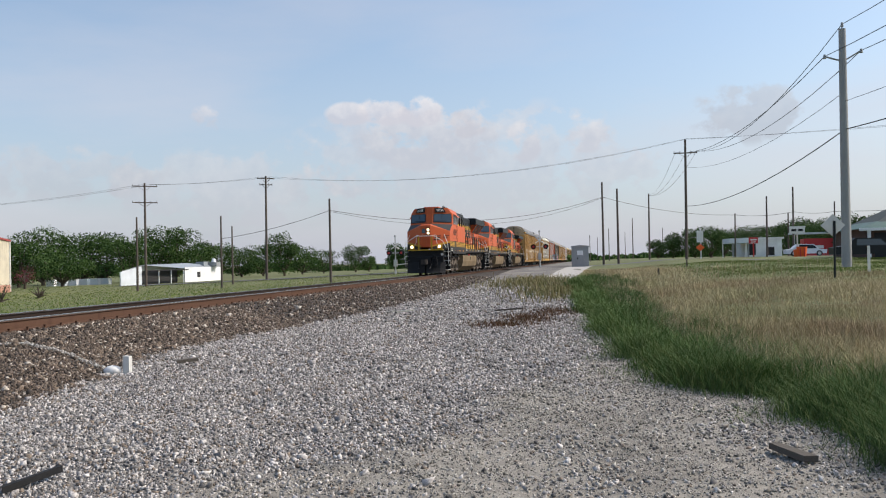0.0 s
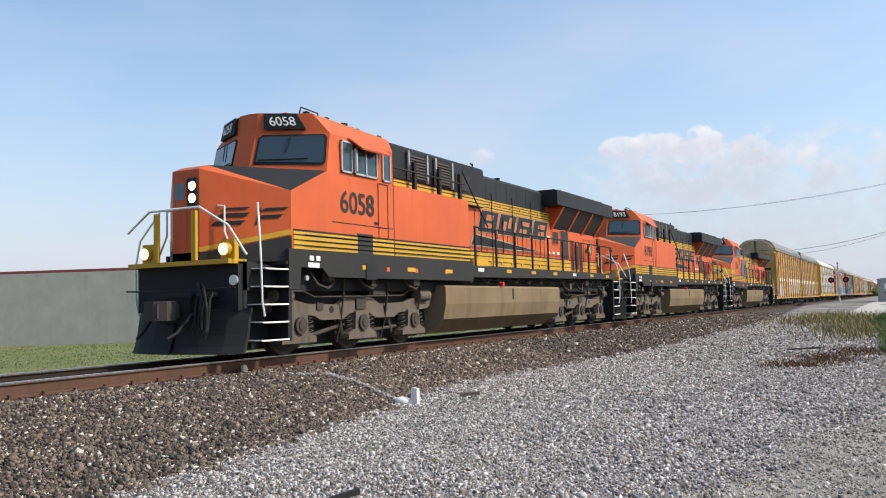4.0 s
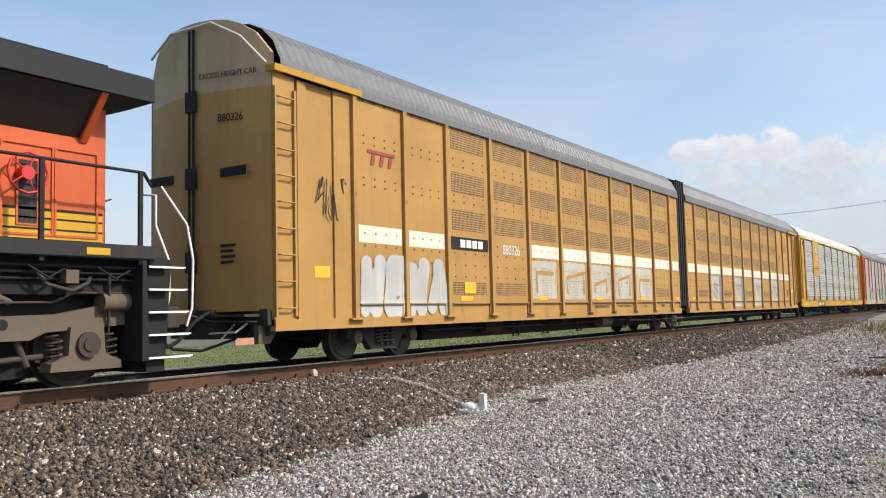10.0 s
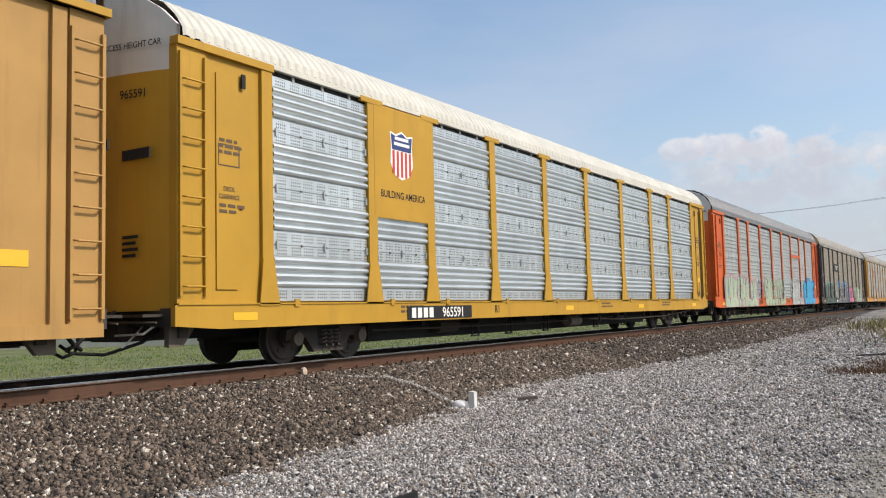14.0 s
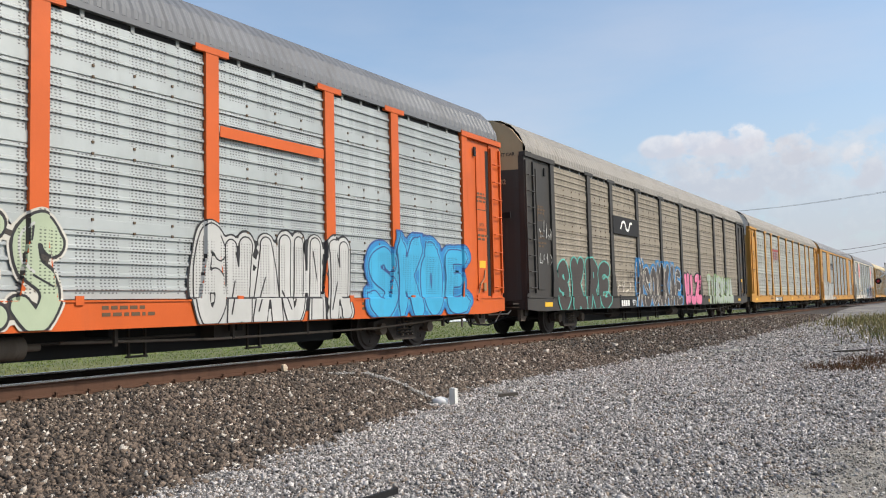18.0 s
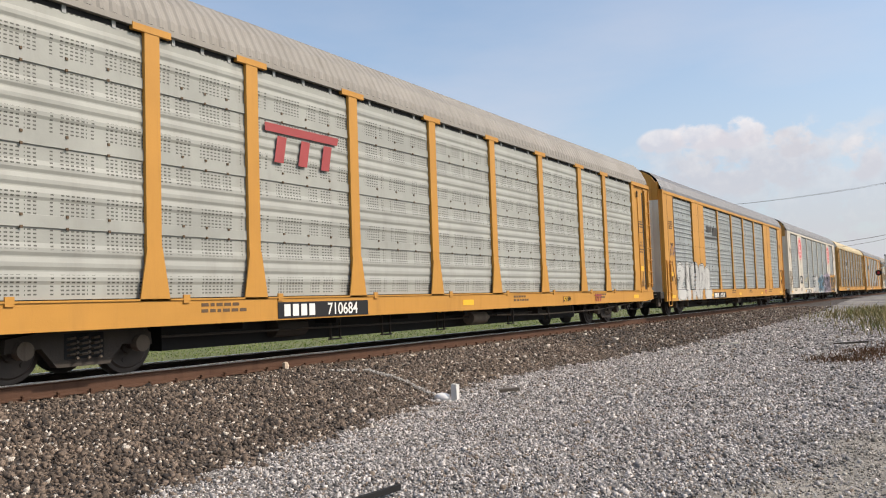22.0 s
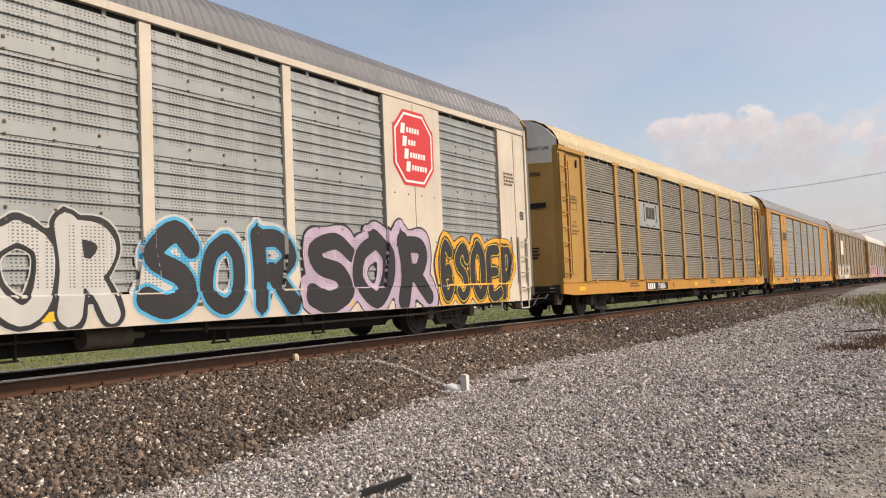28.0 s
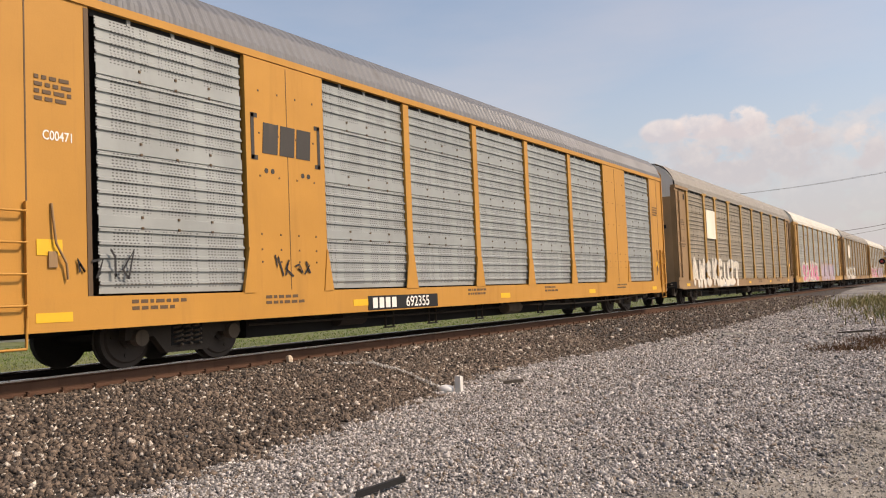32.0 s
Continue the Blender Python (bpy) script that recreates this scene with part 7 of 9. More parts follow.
def carrier_b(name, label, frame_paint, panel, roof, number, pitch=0.62, depth=0.028, fold=None, strip=None, cap=None):
    """Carrier with plain corners, short ladders and two wide solid bays."""
    c = car_base(name, label)
    fold = fold or END_GREY
    bays_of(c, None, BAYS_B, frame_paint, panel, pitch, depth, solid=(1, 7))
    for y in BAYS_B[3:7]:
        part("side_post", Mb().box(1.50, 1.56, y - 0.10, y + 0.10, 1.02, 4.82).prism([(y - 0.22, 1.02), (y + 0.22, 1.02), (y + 0.10, 1.7), (y - 0.10, 1.7)], "x", 1.555, 1.575), frame_paint, c, "side post with flared foot")
    for a, b in ((BAYS_B[1], BAYS_B[2]), (BAYS_B[7], BAYS_B[8])):
        p = part("solid_bay", Mb().box(1.44, 1.555, a, b, 1.02, 4.84), frame_paint, c, "solid riveted bay")
        part("gusset", Mb().prism([(a - 0.14, 1.02), (a + 0.12, 1.02), (a + 0.02, 1.75), (a, 1.75)], "x", 1.52, 1.575).prism([(b - 0.12, 1.02), (b + 0.14, 1.02), (b, 1.75), (b - 0.02, 1.75)], "x", 1.52, 1.575), frame_paint, p)
        r = Mb()
        for k in range(4):
            for z in (1.5, 1.7, 1.95, 2.9, 3.6, 4.3):
                r.box(1.555, 1.563, a + 0.3 + k * (b - a - 0.6) / 3 - 0.015, a + 0.3 + k * (b - a - 0.6) / 3 + 0.015, z, z + 0.03)
        r.box(1.555, 1.56, (a + b) / 2 - 0.006, (a + b) / 2 + 0.006, 1.05, 4.8)
        tagged(part("rivets", r, RIVET, p), kind="stuff")
    s = part("side_sill", Mb().box(1.46, 1.56, 1.28, 27.93, 0.60, 1.03), frame_paint, c, "side sill")
    part("top_chord", Mb().box(1.44, 1.565, 1.28, 27.93, 4.855, 4.97), frame_paint, c)
    part("far_sill", Mb().box(-1.55, -1.46, 1.28, 27.93, 0.60, 1.03), frame_paint, c)
    for d, y in ((1, 1.28), (-1, 27.93)):
        o = (lambda v: y + d * v)
        part("end_panel", Mb().box(1.42, 1.54, *sorted((o(0.0), o(1.53))), 1.0, 4.86), frame_paint, c, "solid end panel")
        part("panel_seam", Mb().box(1.54, 1.545, *sorted((o(0.62), o(0.64))), 1.05, 4.8).box(1.54, 1.55, *sorted((o(1.46), o(1.53))), 1.03, 4.82), RIVET, c)
        part("corner_pillar", Mb().box(1.20, 1.44, *sorted((o(-0.06), o(0.1))), 0.95, 5.3).box(1.44, 1.58, *sorted((o(-0.03), o(0.05))), 0.95, 5.0), frame_paint, c)
        l = ladder(c, 1.56, min(o(0.15), o(0.6)), max(o(0.15), o(0.6)), 0.95, 2.1, frame_paint, 0.38)
        part("stirrup", Mb().tube([(1.58, o(0.15), 0.95), (1.58, o(0.17), 0.42), (1.58, o(0.58), 0.42), (1.58, o(0.6), 0.95)], 0.018, 5), frame_paint, c)
        car_end(c, o(-0.35), d, fold, cap or frame_paint, 5.85, 4.55, 0.12, True)
        for x in (1.37, -1.37):
            part("door_edge_strip", Mb().prism([(x, o(-0.05)), (x * 0.72, o(-0.47)), (x * 0.69, o(-0.44)), (x * 0.95, o(-0.02))], "z", 1.0, 4.7), strip or CREAM, c, "pale slanted door edge plate")
        lv = Mb().tube([(1.56, o(0.95), 2.2), (1.6, o(0.98), 1.7), (1.6, o(1.12), 1.45), (1.58, o(1.15), 1.25)], 0.016, 6).box(1.54, 1.57, *sorted((o(0.9), o(1.02))), 1.4, 1.6)
        part("brake_lever", lv, CAR_BROWN, c, "rusty hand-brake lever")
        part("warning_label", Mb().box(1.545, 1.551, *sorted((o(0.75), o(1.1))), 1.55, 1.75), LABEL_Y, c, "yellow warning label")
        small_print(c, 1.545, min(o(0.75), o(1.2)), 3.75, 0.5, 4, RIVET, 4)
    ribbed_roof(c, 1.23, 27.98, roof, 5.88)
    number_plate_strip(c, 8.75, 0.76, number, 1.562, 2.5)
    for y in (2.0, 8.3, 14.2, 20.0, 26.2):
        part("reflector", Mb().box(1.56, 1.566, y, y + 0.5, 0.72, 0.84), LABEL_Y, s, "yellow reflector strip")
    for y in (3.4, 6.0, 12.6, 16.8, 22.5):
        small_print(c, 1.561, y, 0.92, 0.9, 2, RIVET, int(y))
    return c


def articulated():
    """Two tall flat-sided units on three trucks, joined by a black bellows."""
    c = car_base("articulated_carrier", "tan two-unit car carrier with perforated panels and white band", length=44.3, trucks=(4.55, 22.2, 39.75))
    P = CAR_GOLD
    edges = [1.15, 3.18, 4.75, 6.28, 8.13, 10.0, 11.85, 13.67, 15.47, 17.3, 19.13, 20.96, 22.0]
    for u in range(2):
        m = (lambda y: y) if u == 0 else (lambda y: 44.97 - y)
        for i, (a, b) in enumerate(zip(edges[1:], edges[2:])):
            y0, y1 = sorted((m(a), m(b)))
            p = part("side_panel", Mb().box(1.42, 1.50, y0, y1, 0.78, 4.88), P, c, "flat tan side panel")
            if 2 <= i < 10:
                for z0, z1 in ((4.36, 4.77), (3.44, 3.88), (2.62, 3.08), (1.22, 1.50)):
                    part("vent_patch", Mb().box(1.50, 1.504, y0 + 0.22, y1 - 0.22, z0, z1), PATCH, p, "patch of round vent holes")
            if u or i != 2 and i != 3:
                part("white_band", Mb().box(1.50, 1.505, y0 + 0.13, y1 - 0.10, 2.17, 2.49), STRIPE_W, p, "faded white band")
            r = Mb()
            n = 4 if y1 - y0 > 1.3 else 3
            for z in (1.6, 1.85, 2.1, 2.33, 3.22, 3.36, 4.0, 4.15, 4.80):
                for k in range(n):
                    y = y0 + 0.3 + (y1 - y0 - 0.6) * k / (n - 1)
                    r.box(1.50, 1.511, y, y + 0.035, z, z + 0.03)
            tagged(part("rivets", r, RIVET, p), kind="stuff")
            part("pocket_shelf", Mb().box(1.46, 1.56, y0 + 0.12, y1 - 0.12, 1.03, 1.05).box(1.46, 1.53, y0 + 0.12, y0 + 0.14, 0.8, 1.04).box(1.46, 1.53, y1 - 0.14, y1 - 0.12, 0.8, 1.04), CAR_BROWN, p, "dark edged bottom pocket")
            if i % 2 == 0:
                part("yellow_strip", Mb().box(1.505, 1.511, y0 + 0.5, y0 + 1.0 if i < 10 else y1 - 0.2, 1.10, 1.20), LABEL_Y, p, "yellow reflector strip")
        for a in edges[1:-1]:
            part("side_post", Mb().box(1.44, 1.57, m(a) - 0.055, m(a) + 0.055, 0.78, 4.84).box(1.44, 1.62, m(a) - 0.2, m(a) + 0.2, 0.76, 0.79), P, c, "side post")
            sm = Mb()
            for d in (-1, 1):
                sm.box(1.495, 1.506, *sorted((m(a) + d * 0.055, m(a) + d * 0.072)), 0.8, 4.84)
            sm.box(1.57, 1.574, m(a) - 0.03, m(a) + 0.03, 3.0, 3.06).box(1.57, 1.574, m(a) - 0.03, m(a) + 0.03, 4.78, 4.84)
            part("post_seam", sm, CAR_BROWN, c, "rusty seam beside the post")
        y0, y1 = sorted((m(1.15), m(22.0)))
        part("side_sill", Mb().box(1.40, 1.53, y0, y1, 0.62, 0.80), P, c, "side sill")
        part("top_chord", Mb().box(1.40, 1.56, y0 + (0.2 if u == 0 else 0), y1, 4.84, 4.95), ROOF_GREY, c)
        part("far_wall", Mb().box(-1.52, -1.42, y0, y1, 0.70, 4.9), P, c)
        ribbed_roof(c, min(m(1.3), m(22.0)), max(m(1.3), m(22.0)), ROOF_GREY, 5.88)
        d = 1 if u == 0 else -1
        o = (lambda v, d=d, u=u: m(1.15) + d * v)
        lp = part("corner_post", Mb().box(1.34, 1.50, *sorted((o(0), o(0.5))), 0.7, 4.84), P, c, "corner post with ladder")
        ladder(lp, 1.50, min(o(0.03), o(0.47)), max(o(0.03), o(0.47)), 1.0, 4.5, P)
        part("end_panel", Mb().box(1.36, 1.46, *sorted((o(0.5), o(2.2))), 0.7, 4.84), P, c, "solid end panel")
        part("panel_rib", Mb().box(1.45, 1.52, *sorted((o(0.55), o(0.75))), 0.75, 4.8), P, c, "upright rib on the end panel")
        part("panel_sheet", Mb().box(1.45, 1.50, *sorted((o(1.5), o(2.15))), 0.75, 4.84), P, c)
        part("end_header", Mb().box(1.34, 1.60, *sorted((o(-0.05), o(2.2))), 4.84, 4.95), CAR_YELLOW, c)
        part("far_end_panel", Mb().box(-1.5, -1.4, *sorted((o(0), o(2.2))), 0.7, 4.85), P, c)
        car_end(c, o(0.0), d, CAR_GOLD, END_TAN, 5.86, 4.6, 0.35)
        part("warning_label", Mb().box(1.462, 1.468, *sorted((o(1.0), o(1.4))), 1.5, 1.7), LABEL_Y, c, "yellow warning label")
    bl = part("bellows", Mb().box(-1.40, 1.40, 21.99, 22.98, 0.9, 5.45), BLACK, c, "black folding bellows between the units")
    for k in range(8):
        y = 21.99 + k * 0.124
        part("bellows_fold", Mb().box(-1.46, 1.46 + 0.03 * (k % 2), y, y + 0.108, 0.88, 5.5 + 0.05 * (k % 2)), BLACK, bl)
    part("white_edge", Mb().tube([(1.5, 1.0, 4.95), (1.1, 0.82, 5.42), (0.5, 0.75, 5.74), (-0.5, 0.75, 5.74), (-1.1, 0.82, 5.42)], 0.022, 6), END_GREY, c)
    bar_emblem(c, 1.512, 3.6, 3.78, 0.42, DULL_RED)
    bar_emblem(c, 1.512, 40.35, 3.78, 0.42, DULL_RED)
    pl = part("stencil_plate", Mb().box(1.507, 1.513, 6.4, 8.0, 2.2, 2.47), BLACK, c, "black plate with white marks")
    part("code_bars", Mb().box(1.513, 1.517, 6.8, 7.0, 2.25, 2.42).box(1.513, 1.517, 7.05, 7.25, 2.25, 2.42).box(1.513, 1.517, 7.3, 7.5, 2.25, 2.42).box(1.513, 1.517, 7.55, 7.75, 2.25, 2.42), WHITE, pl)
    word("880326", 0.32, (1.516, 9.1, 2.28), STRIPE_W, c, SIDE, 0.9, "numeral")
    part("notice", Mb().box(1.512, 1.516, 6.94, 7.4, 1.26, 1.5), LABEL_Y, c, "yellow notice")
    word("LMT 40000 EACH UNIT", 0.12, (1.512, 14.6, 0.91), BLACK, c, SIDE, 0.9)
    word("FOR RESTRICTED LOADING ONLY", 0.09, (1.512, 16.4, 0.92), BLACK, c, SIDE, 0.8)
    word("L-140-0", 0.1, (1.512, 18.2, 0.91), BLACK, c, SIDE, 1.0)
    word("TMB20", 0.12, (1.512, 20.0, 0.91), BLACK, c, SIDE, 1.0)
    part("data_plate", Mb().box(1.512, 1.516, 41.0, 41.3, 1.35, 1.62), BLUE, c, "dark data plate")
    piece(c, 3.3, 6.3, 0.8, 1.9, "HENA", "silver", "white", 11, on_flat_car, weight=0.2, rim=0.03, low=0.8)
    for y0 in (10.15, 12.0, 13.85, 15.65, 17.5):
        outlined_patch(c, y0, y0 + 1.42, 1.12, 2.12, "silver", None, y0)
    for y0 in (25.95, 29.6, 33.35, 37.1):
        outlined_patch(c, y0, y0 + 1.5, 0.82 if y0 in (33.35, 29.6) else 1.05, 2.12, "silver", "grey", y0)
    buffed(c, [(27.3, 27.9, 0.95, 2.1), (31.0, 31.65, 0.78, 2.12), (34.85, 35.3, 1.9, 2.2), (34.8, 35.25, 0.78, 1.3), (38.55, 39.1, 0.95, 2.05)], "grey", 1.517)
    face = Mb()
    ribbon(face, smooth_path([(38.8, 2.62), (38.95, 2.35), (39.3, 2.28), (39.6, 2.42), (39.75, 2.66)]), 0.03, 1.515)
    ribbon(face, [(39.1, 2.72), (39.1, 2.56)], 0.03, 1.515)
    ribbon(face, [(39.4, 2.72), (39.4, 2.56)], 0.03, 1.515)
    part("scrawl", face, SPRAY["grey"], c, "thin spray-painted curve and two dashes")
    scrawl(c, 2.2, 2.4, 0.8, 0.9, "black", 5, 1.505)
    end_words(c, "880326", y_end=1.15, bow=0.35)
    return c


def shield(c, x, y, z, s):
    rim = [(y - 0.5 * s, z + 0.55 * s), (y - 0.25 * s, z + 0.5 * s), (y, z + 0.6 * s), (y + 0.25 * s, z + 0.5 * s), (y + 0.5 * s, z + 0.55 * s), (y + 0.46 * s, z + 0.2 * s), (y + 0.5 * s, z - 0.25 * s), (y + 0.3 * s, z - 0.55 * s), (y, z - 0.65 * s), (y - 0.3 * s, z - 0.55 * s), (y - 0.5 * s, z - 0.25 * s), (y - 0.46 * s, z + 0.2 * s)]
    e = part("shield_emblem", Mb().prism(rim, "x", x, x + 0.004), WHITE, c, "striped shield emblem, no lettering")
    part("shield_top", Mb().prism([(y - 0.46 * s, z + 0.5 * s), (y - 0.25 * s, z + 0.45 * s), (y, z + 0.55 * s), (y + 0.25 * s, z + 0.45 * s), (y + 0.46 * s, z + 0.5 * s), (y + 0.42 * s, z + 0.1 * s), (y - 0.42 * s, z + 0.1 * s)], "x", x + 0.004, x + 0.008), BLUE, e)
    st = Mb()
    for k in range(5):
        yy = y + (-0.36 + k * 0.18) * s
        st.box(x + 0.004, x + 0.008, yy - 0.045 * s, yy + 0.045 * s, z - (0.5 if abs(k - 2) > 1 else 0.58) * s, z + 0.08 * s)
    part("shield_stripes", st, RED, e)
    for z2, w in ((0.36, 0.30), (0.22, 0.34)):
        part("shield_bar", Mb().box(x + 0.008, x + 0.010, y - w * s, y + w * s, z + z2 * s, z + (z2 + 0.08) * s), WHITE, e)


def octagon(c, x, y, z, s):
    def ring(r):
        return [(y + r * 0.96 * a, z + r * b) for a, b in ((-1, 0.5), (-0.5, 1), (0.5, 1), (1, 0.5), (1, -0.5), (0.5, -1), (-0.5, -1), (-1, -0.5))]
    e = part("octagon_emblem", Mb().prism(ring(s), "x", x, x + 0.004), RED, c, "red octagon emblem, no lettering")
    part("white_rim", Mb().prism(ring(s * 0.92), "x", x + 0.004, x + 0.007), WHITE, e)
    part("red_field", Mb().prism(ring(s * 0.86), "x", x + 0.007, x + 0.010), RED, e)
    b = Mb()
    for k, w in enumerate((0.5, 0.34, 0.62, 0.56)):
        zz = z + s * (0.48 - 0.33 * k)
        q = y - s * (0.62 - 0.07 * k)
        b.prism([(q, zz - s * 0.13), (q + s * 0.18, zz - s * 0.13), (q + s * 0.22, zz + s * 0.14), (q + s * 0.04, zz + s * 0.14)], "x", x + 0.010, x + 0.013)
        for i in range(round(w * 10)):
            b.prism([(q + s * (0.27 + 0.125 * i), zz - s * 0.08), (q + s * (0.355 + 0.125 * i), zz - s * 0.08), (q + s * (0.37 + 0.125 * i), zz + s * 0.06), (q + s * (0.285 + 0.125 * i), zz + s * 0.06)], "x", x + 0.010, x + 0.013)
    part("white_emblem", b, WHITE, e)


def bracket_emblem(c, x, y, z, s, back=None):
    if back:
        part("emblem_field", Mb().box(x - 0.003, x + 0.001, y - 1.15 * s, y + 1.15 * s, z - 0.6 * s, z + 0.6 * s), back, c)
    m = Mb()
    for d in (-1, 1):
        m.box(x, x + 0.004, y + d * 1.1 * s - 0.05 * s, y + d * 1.1 * s + 0.05 * s, z - 0.5 * s, z + 0.5 * s)
        for k in (-1, 1):
            m.box(x, x + 0.004, *sorted((y + d * 0.95 * s, y + d * 1.14 * s)), z + k * 0.46 * s - 0.05 * s, z + k * 0.46 * s + 0.05 * s)
    part("emblem_bracket", m, CAR_BLACK, c, "dark bracket pair")
    for k in (-0.55, 0.0, 0.55):
        part("emblem_block", Mb().prism([(y + (k - 0.26) * s, z - 0.34 * s), (y + (k + 0.22) * s, z - 0.34 * s), (y + (k + 0.27) * s, z + 0.34 * s), (y + (k - 0.21) * s, z + 0.34 * s)], "x", x, x + 0.004), CAR_BLACK, c, "dark emblem block, no lettering")
    for k in (-0.7, -0.5, 0.5, 0.7):
        part("emblem_dot", Mb().cyl((x, y + k * s, z - 0.72 * s), (x + 0.004, y + k * s, z - 0.72 * s), 0.06 * s, 8), CAR_BLACK, c)


def end_text(c, s, size, x, z, material, y_end=1.0, bow=0.3, name="lettering"):
    y = bowed(x, y_end, 1, bow) - 0.05
    turn = Matrix.Rotation(math.atan(2 * bow * x / 2.25), 4, "Z")
    word(s, size, (x, y, z), material, c, turn @ FRONT, 0.9, name)


def end_words(c, number, col=None, cap=None, y_end=1.0, bow=0.3, x=0.78):
    end_text(c, "EXCESS HEIGHT CAR", 0.13, x, 4.85, cap or BLACK, y_end, bow)
    end_text(c, number, 0.18, x + 0.05, 4.12, col or BLACK, y_end, bow, "numeral")
    for k in range(4):
        y = bowed(x, y_end, 1, bow) - 0.045
        part("small_print", Mb().box(x - 0.18, x + 0.16 - 0.05 * (k % 2), y, y + 0.012, 2.0 - k * 0.09, 2.045 - k * 0.09), col or BLACK, c)


def build_train():
    in_train(articulated(), 122.7)
    c = in_train(carrier_a("car_carrier", "yellow car carrier with bright galvanised panels and pale roof", CAR_YELLOW, PAN_BRIGHT, ROOF_PALE, CAR_YELLOW, END_WHITE, "965591", 0.93, 0.06, top=5.75, plate=6.6), 166.75)
    part("solid_bay", Mb().box(1.50, 1.565, 5.6, 7.5, 2.65, 4.84), CAR_YELLOW, c, "solid bay carrying the shield")
    shield(c, 1.568, 6.5, 3.95, 0.78)
    word("BUILDING AMERICA", 0.2, (1.569, 6.55, 3.12), BLACK, c, SIDE, 0.85)
    end_words(c, "965591")
    word("R1", 0.24, (1.563, 10.3, 0.85), BLACK, c)
    c = in_train(carrier_a("car_carrier", "vermilion car carrier with galvanised panels and heavy graffiti", CAR_ORANGE, PAN_ZINC, ROOF_GREY, CAR_ORANGE, END_WHITE, "300948", 0.62, 0.028, top=5.89, bare=True), 195.6)
    piece(c, 2.5, 9.0, 0.52, 2.0, "NHKFMASK", "mint", "white", 21, weight=0.19, rim=0.022, halos=(("blush", 0.17), ("navy", 0.06)), bars=1)
    piece(c, 9.35, 10.3, 1.25, 2.0, "GR", "lilac", "black", 23, weight=0.06, rim=0.022)
    piece(c, 10.9, 16.3, 0.6, 2.05, "SUEKTES", "mint", "black", 24, weight=0.19, rim=0.03, halos=(("haze", 0.07), ("blackish", 0.04)), shine="white", bars=2)
    piece(c, 18.4, 22.1, 0.62, 2.1, "GHAUIN", "white", "black", 25, weight=0.2, rim=0.024, halos=(("black", 0.10), ("white", 0.07)), bars=1)
    piece(c, 22.7, 26.5, 0.66, 2.15, "SKOE", "sky", "navy", 26, weight=0.2, rim=0.03, halos=(("navy", 0.16), ("blue", 0.13), ("sky", 0.06)), shine="sky", spike=1.6)
    end_words(c, "300948", col=BLACK)
    word("29046", 0.2, (1.532, 2.1, 3.0), BLACK, c, SIDE, 0.9, "numeral")
    part("repair_patch", Mb().box(1.56, 1.57, 18.9, 21.4, 3.55, 3.72), CAR_ORANGE, c)
    c = in_train(carrier_a("car_carrier", "black and taupe car carrier with dusty panels and graffiti", CAR_BLACK, PAN_TAUPE, ROOF_TAN, CAR_BLACK, END_TAN, "971632", 0.62, 0.022, sill=CAR_BLACK), 224.45)
    part("emblem_field", Mb().box(1.578, 1.582, 7.6, 10.2, 3.15, 3.75), BLACK, c, "black emblem field")
    e = Mb()
    ribbon(e, smooth_path([(8.3, 3.32), (8.5, 3.56), (8.75, 3.56), (8.9, 3.34), (9.12, 3.34), (9.28, 3.56), (9.5, 3.58)]), 0.085, 1.585)
    part("emblem_loop", e, WHITE, c, "white wave-shaped emblem, no lettering")
    piece(c, 2.9, 7.2, 0.62, 2.15, "SKRE", "blackish", "teal", 31, weight=0.2, rim=0.05, spike=0.8)
    scrawl(c, 8.0, 1.2, 1.5, 0.4, "cream", 32, 1.53)
    scrawl(c, 9.0, 1.55, 0.9, 0.4, "blackish", 38, 1.53)
    piece(c, 9.9, 15.6, 0.64, 2.15, "MSONKAE", "blackish", "cream", 33, weight=0.19, rim=0.03, halos=(("blue", 0.15), ("black", 0.05)), shine="cream", bars=2, spike=1.2)
    piece(c, 16.1, 18.7, 0.66, 2.0, "HLZ", "pink", "black", 34, weight=0.21, rim=0.05, halos=(("black", 0.08),), shine="white")
    piece(c, 20.0, 25.0, 0.7, 1.95, "TINEMSHA", "ghost", "mint", 35, weight=0.18, rim=0.016, halos=(("lime", 0.05),), bars=1)
    scrawl(c, 1.8, 2.6, 0.9, 0.6, "white", 7, 1.53)
    scrawl(c, 1.8, 1.9, 0.9, 0.35, "white", 8, 1.53)
    end_words(c, "971632", col=END_TAN)
    c = in_train(carrier_a("car_carrier", "amber-yellow car carrier with pale weathered panels", CAR_AMBER, PAN_PALE, ROOF_TAN, CAR_GOLD, END_WHITE, "710684", 0.4, 0.016), 253.3)
    bar_emblem(c, 1.538, 7.85, 3.62, 0.95, DULL_RED)
    bar_emblem(c, 1.57, 22.4, 0.84, 0.3, DULL_RED)
    end_words(c, "710684")
    word("131329", 0.2, (1.532, 2.1, 3.0), BLACK, c, SIDE, 0.8, "numeral")
    word("JLH18M", 0.2, (1.57, 20.2, 0.84), BLACK, c, SIDE, 0.9)
    c = in_train(carrier_b("car_carrier", "amber car carrier with galvanised bays and white graffiti", CAR_AMBER, PAN_GREY, ROOF_GREY, "697668"), 282.15)
    piece(c, 2.95, 8.3, 0.58, 2.05, "ZIRPE", "white", "black", 41, on_plain_car, weight=0.2, rim=0.024, halos=(("black", 0.11), ("white", 0.085)), low=0.61, bars=1)
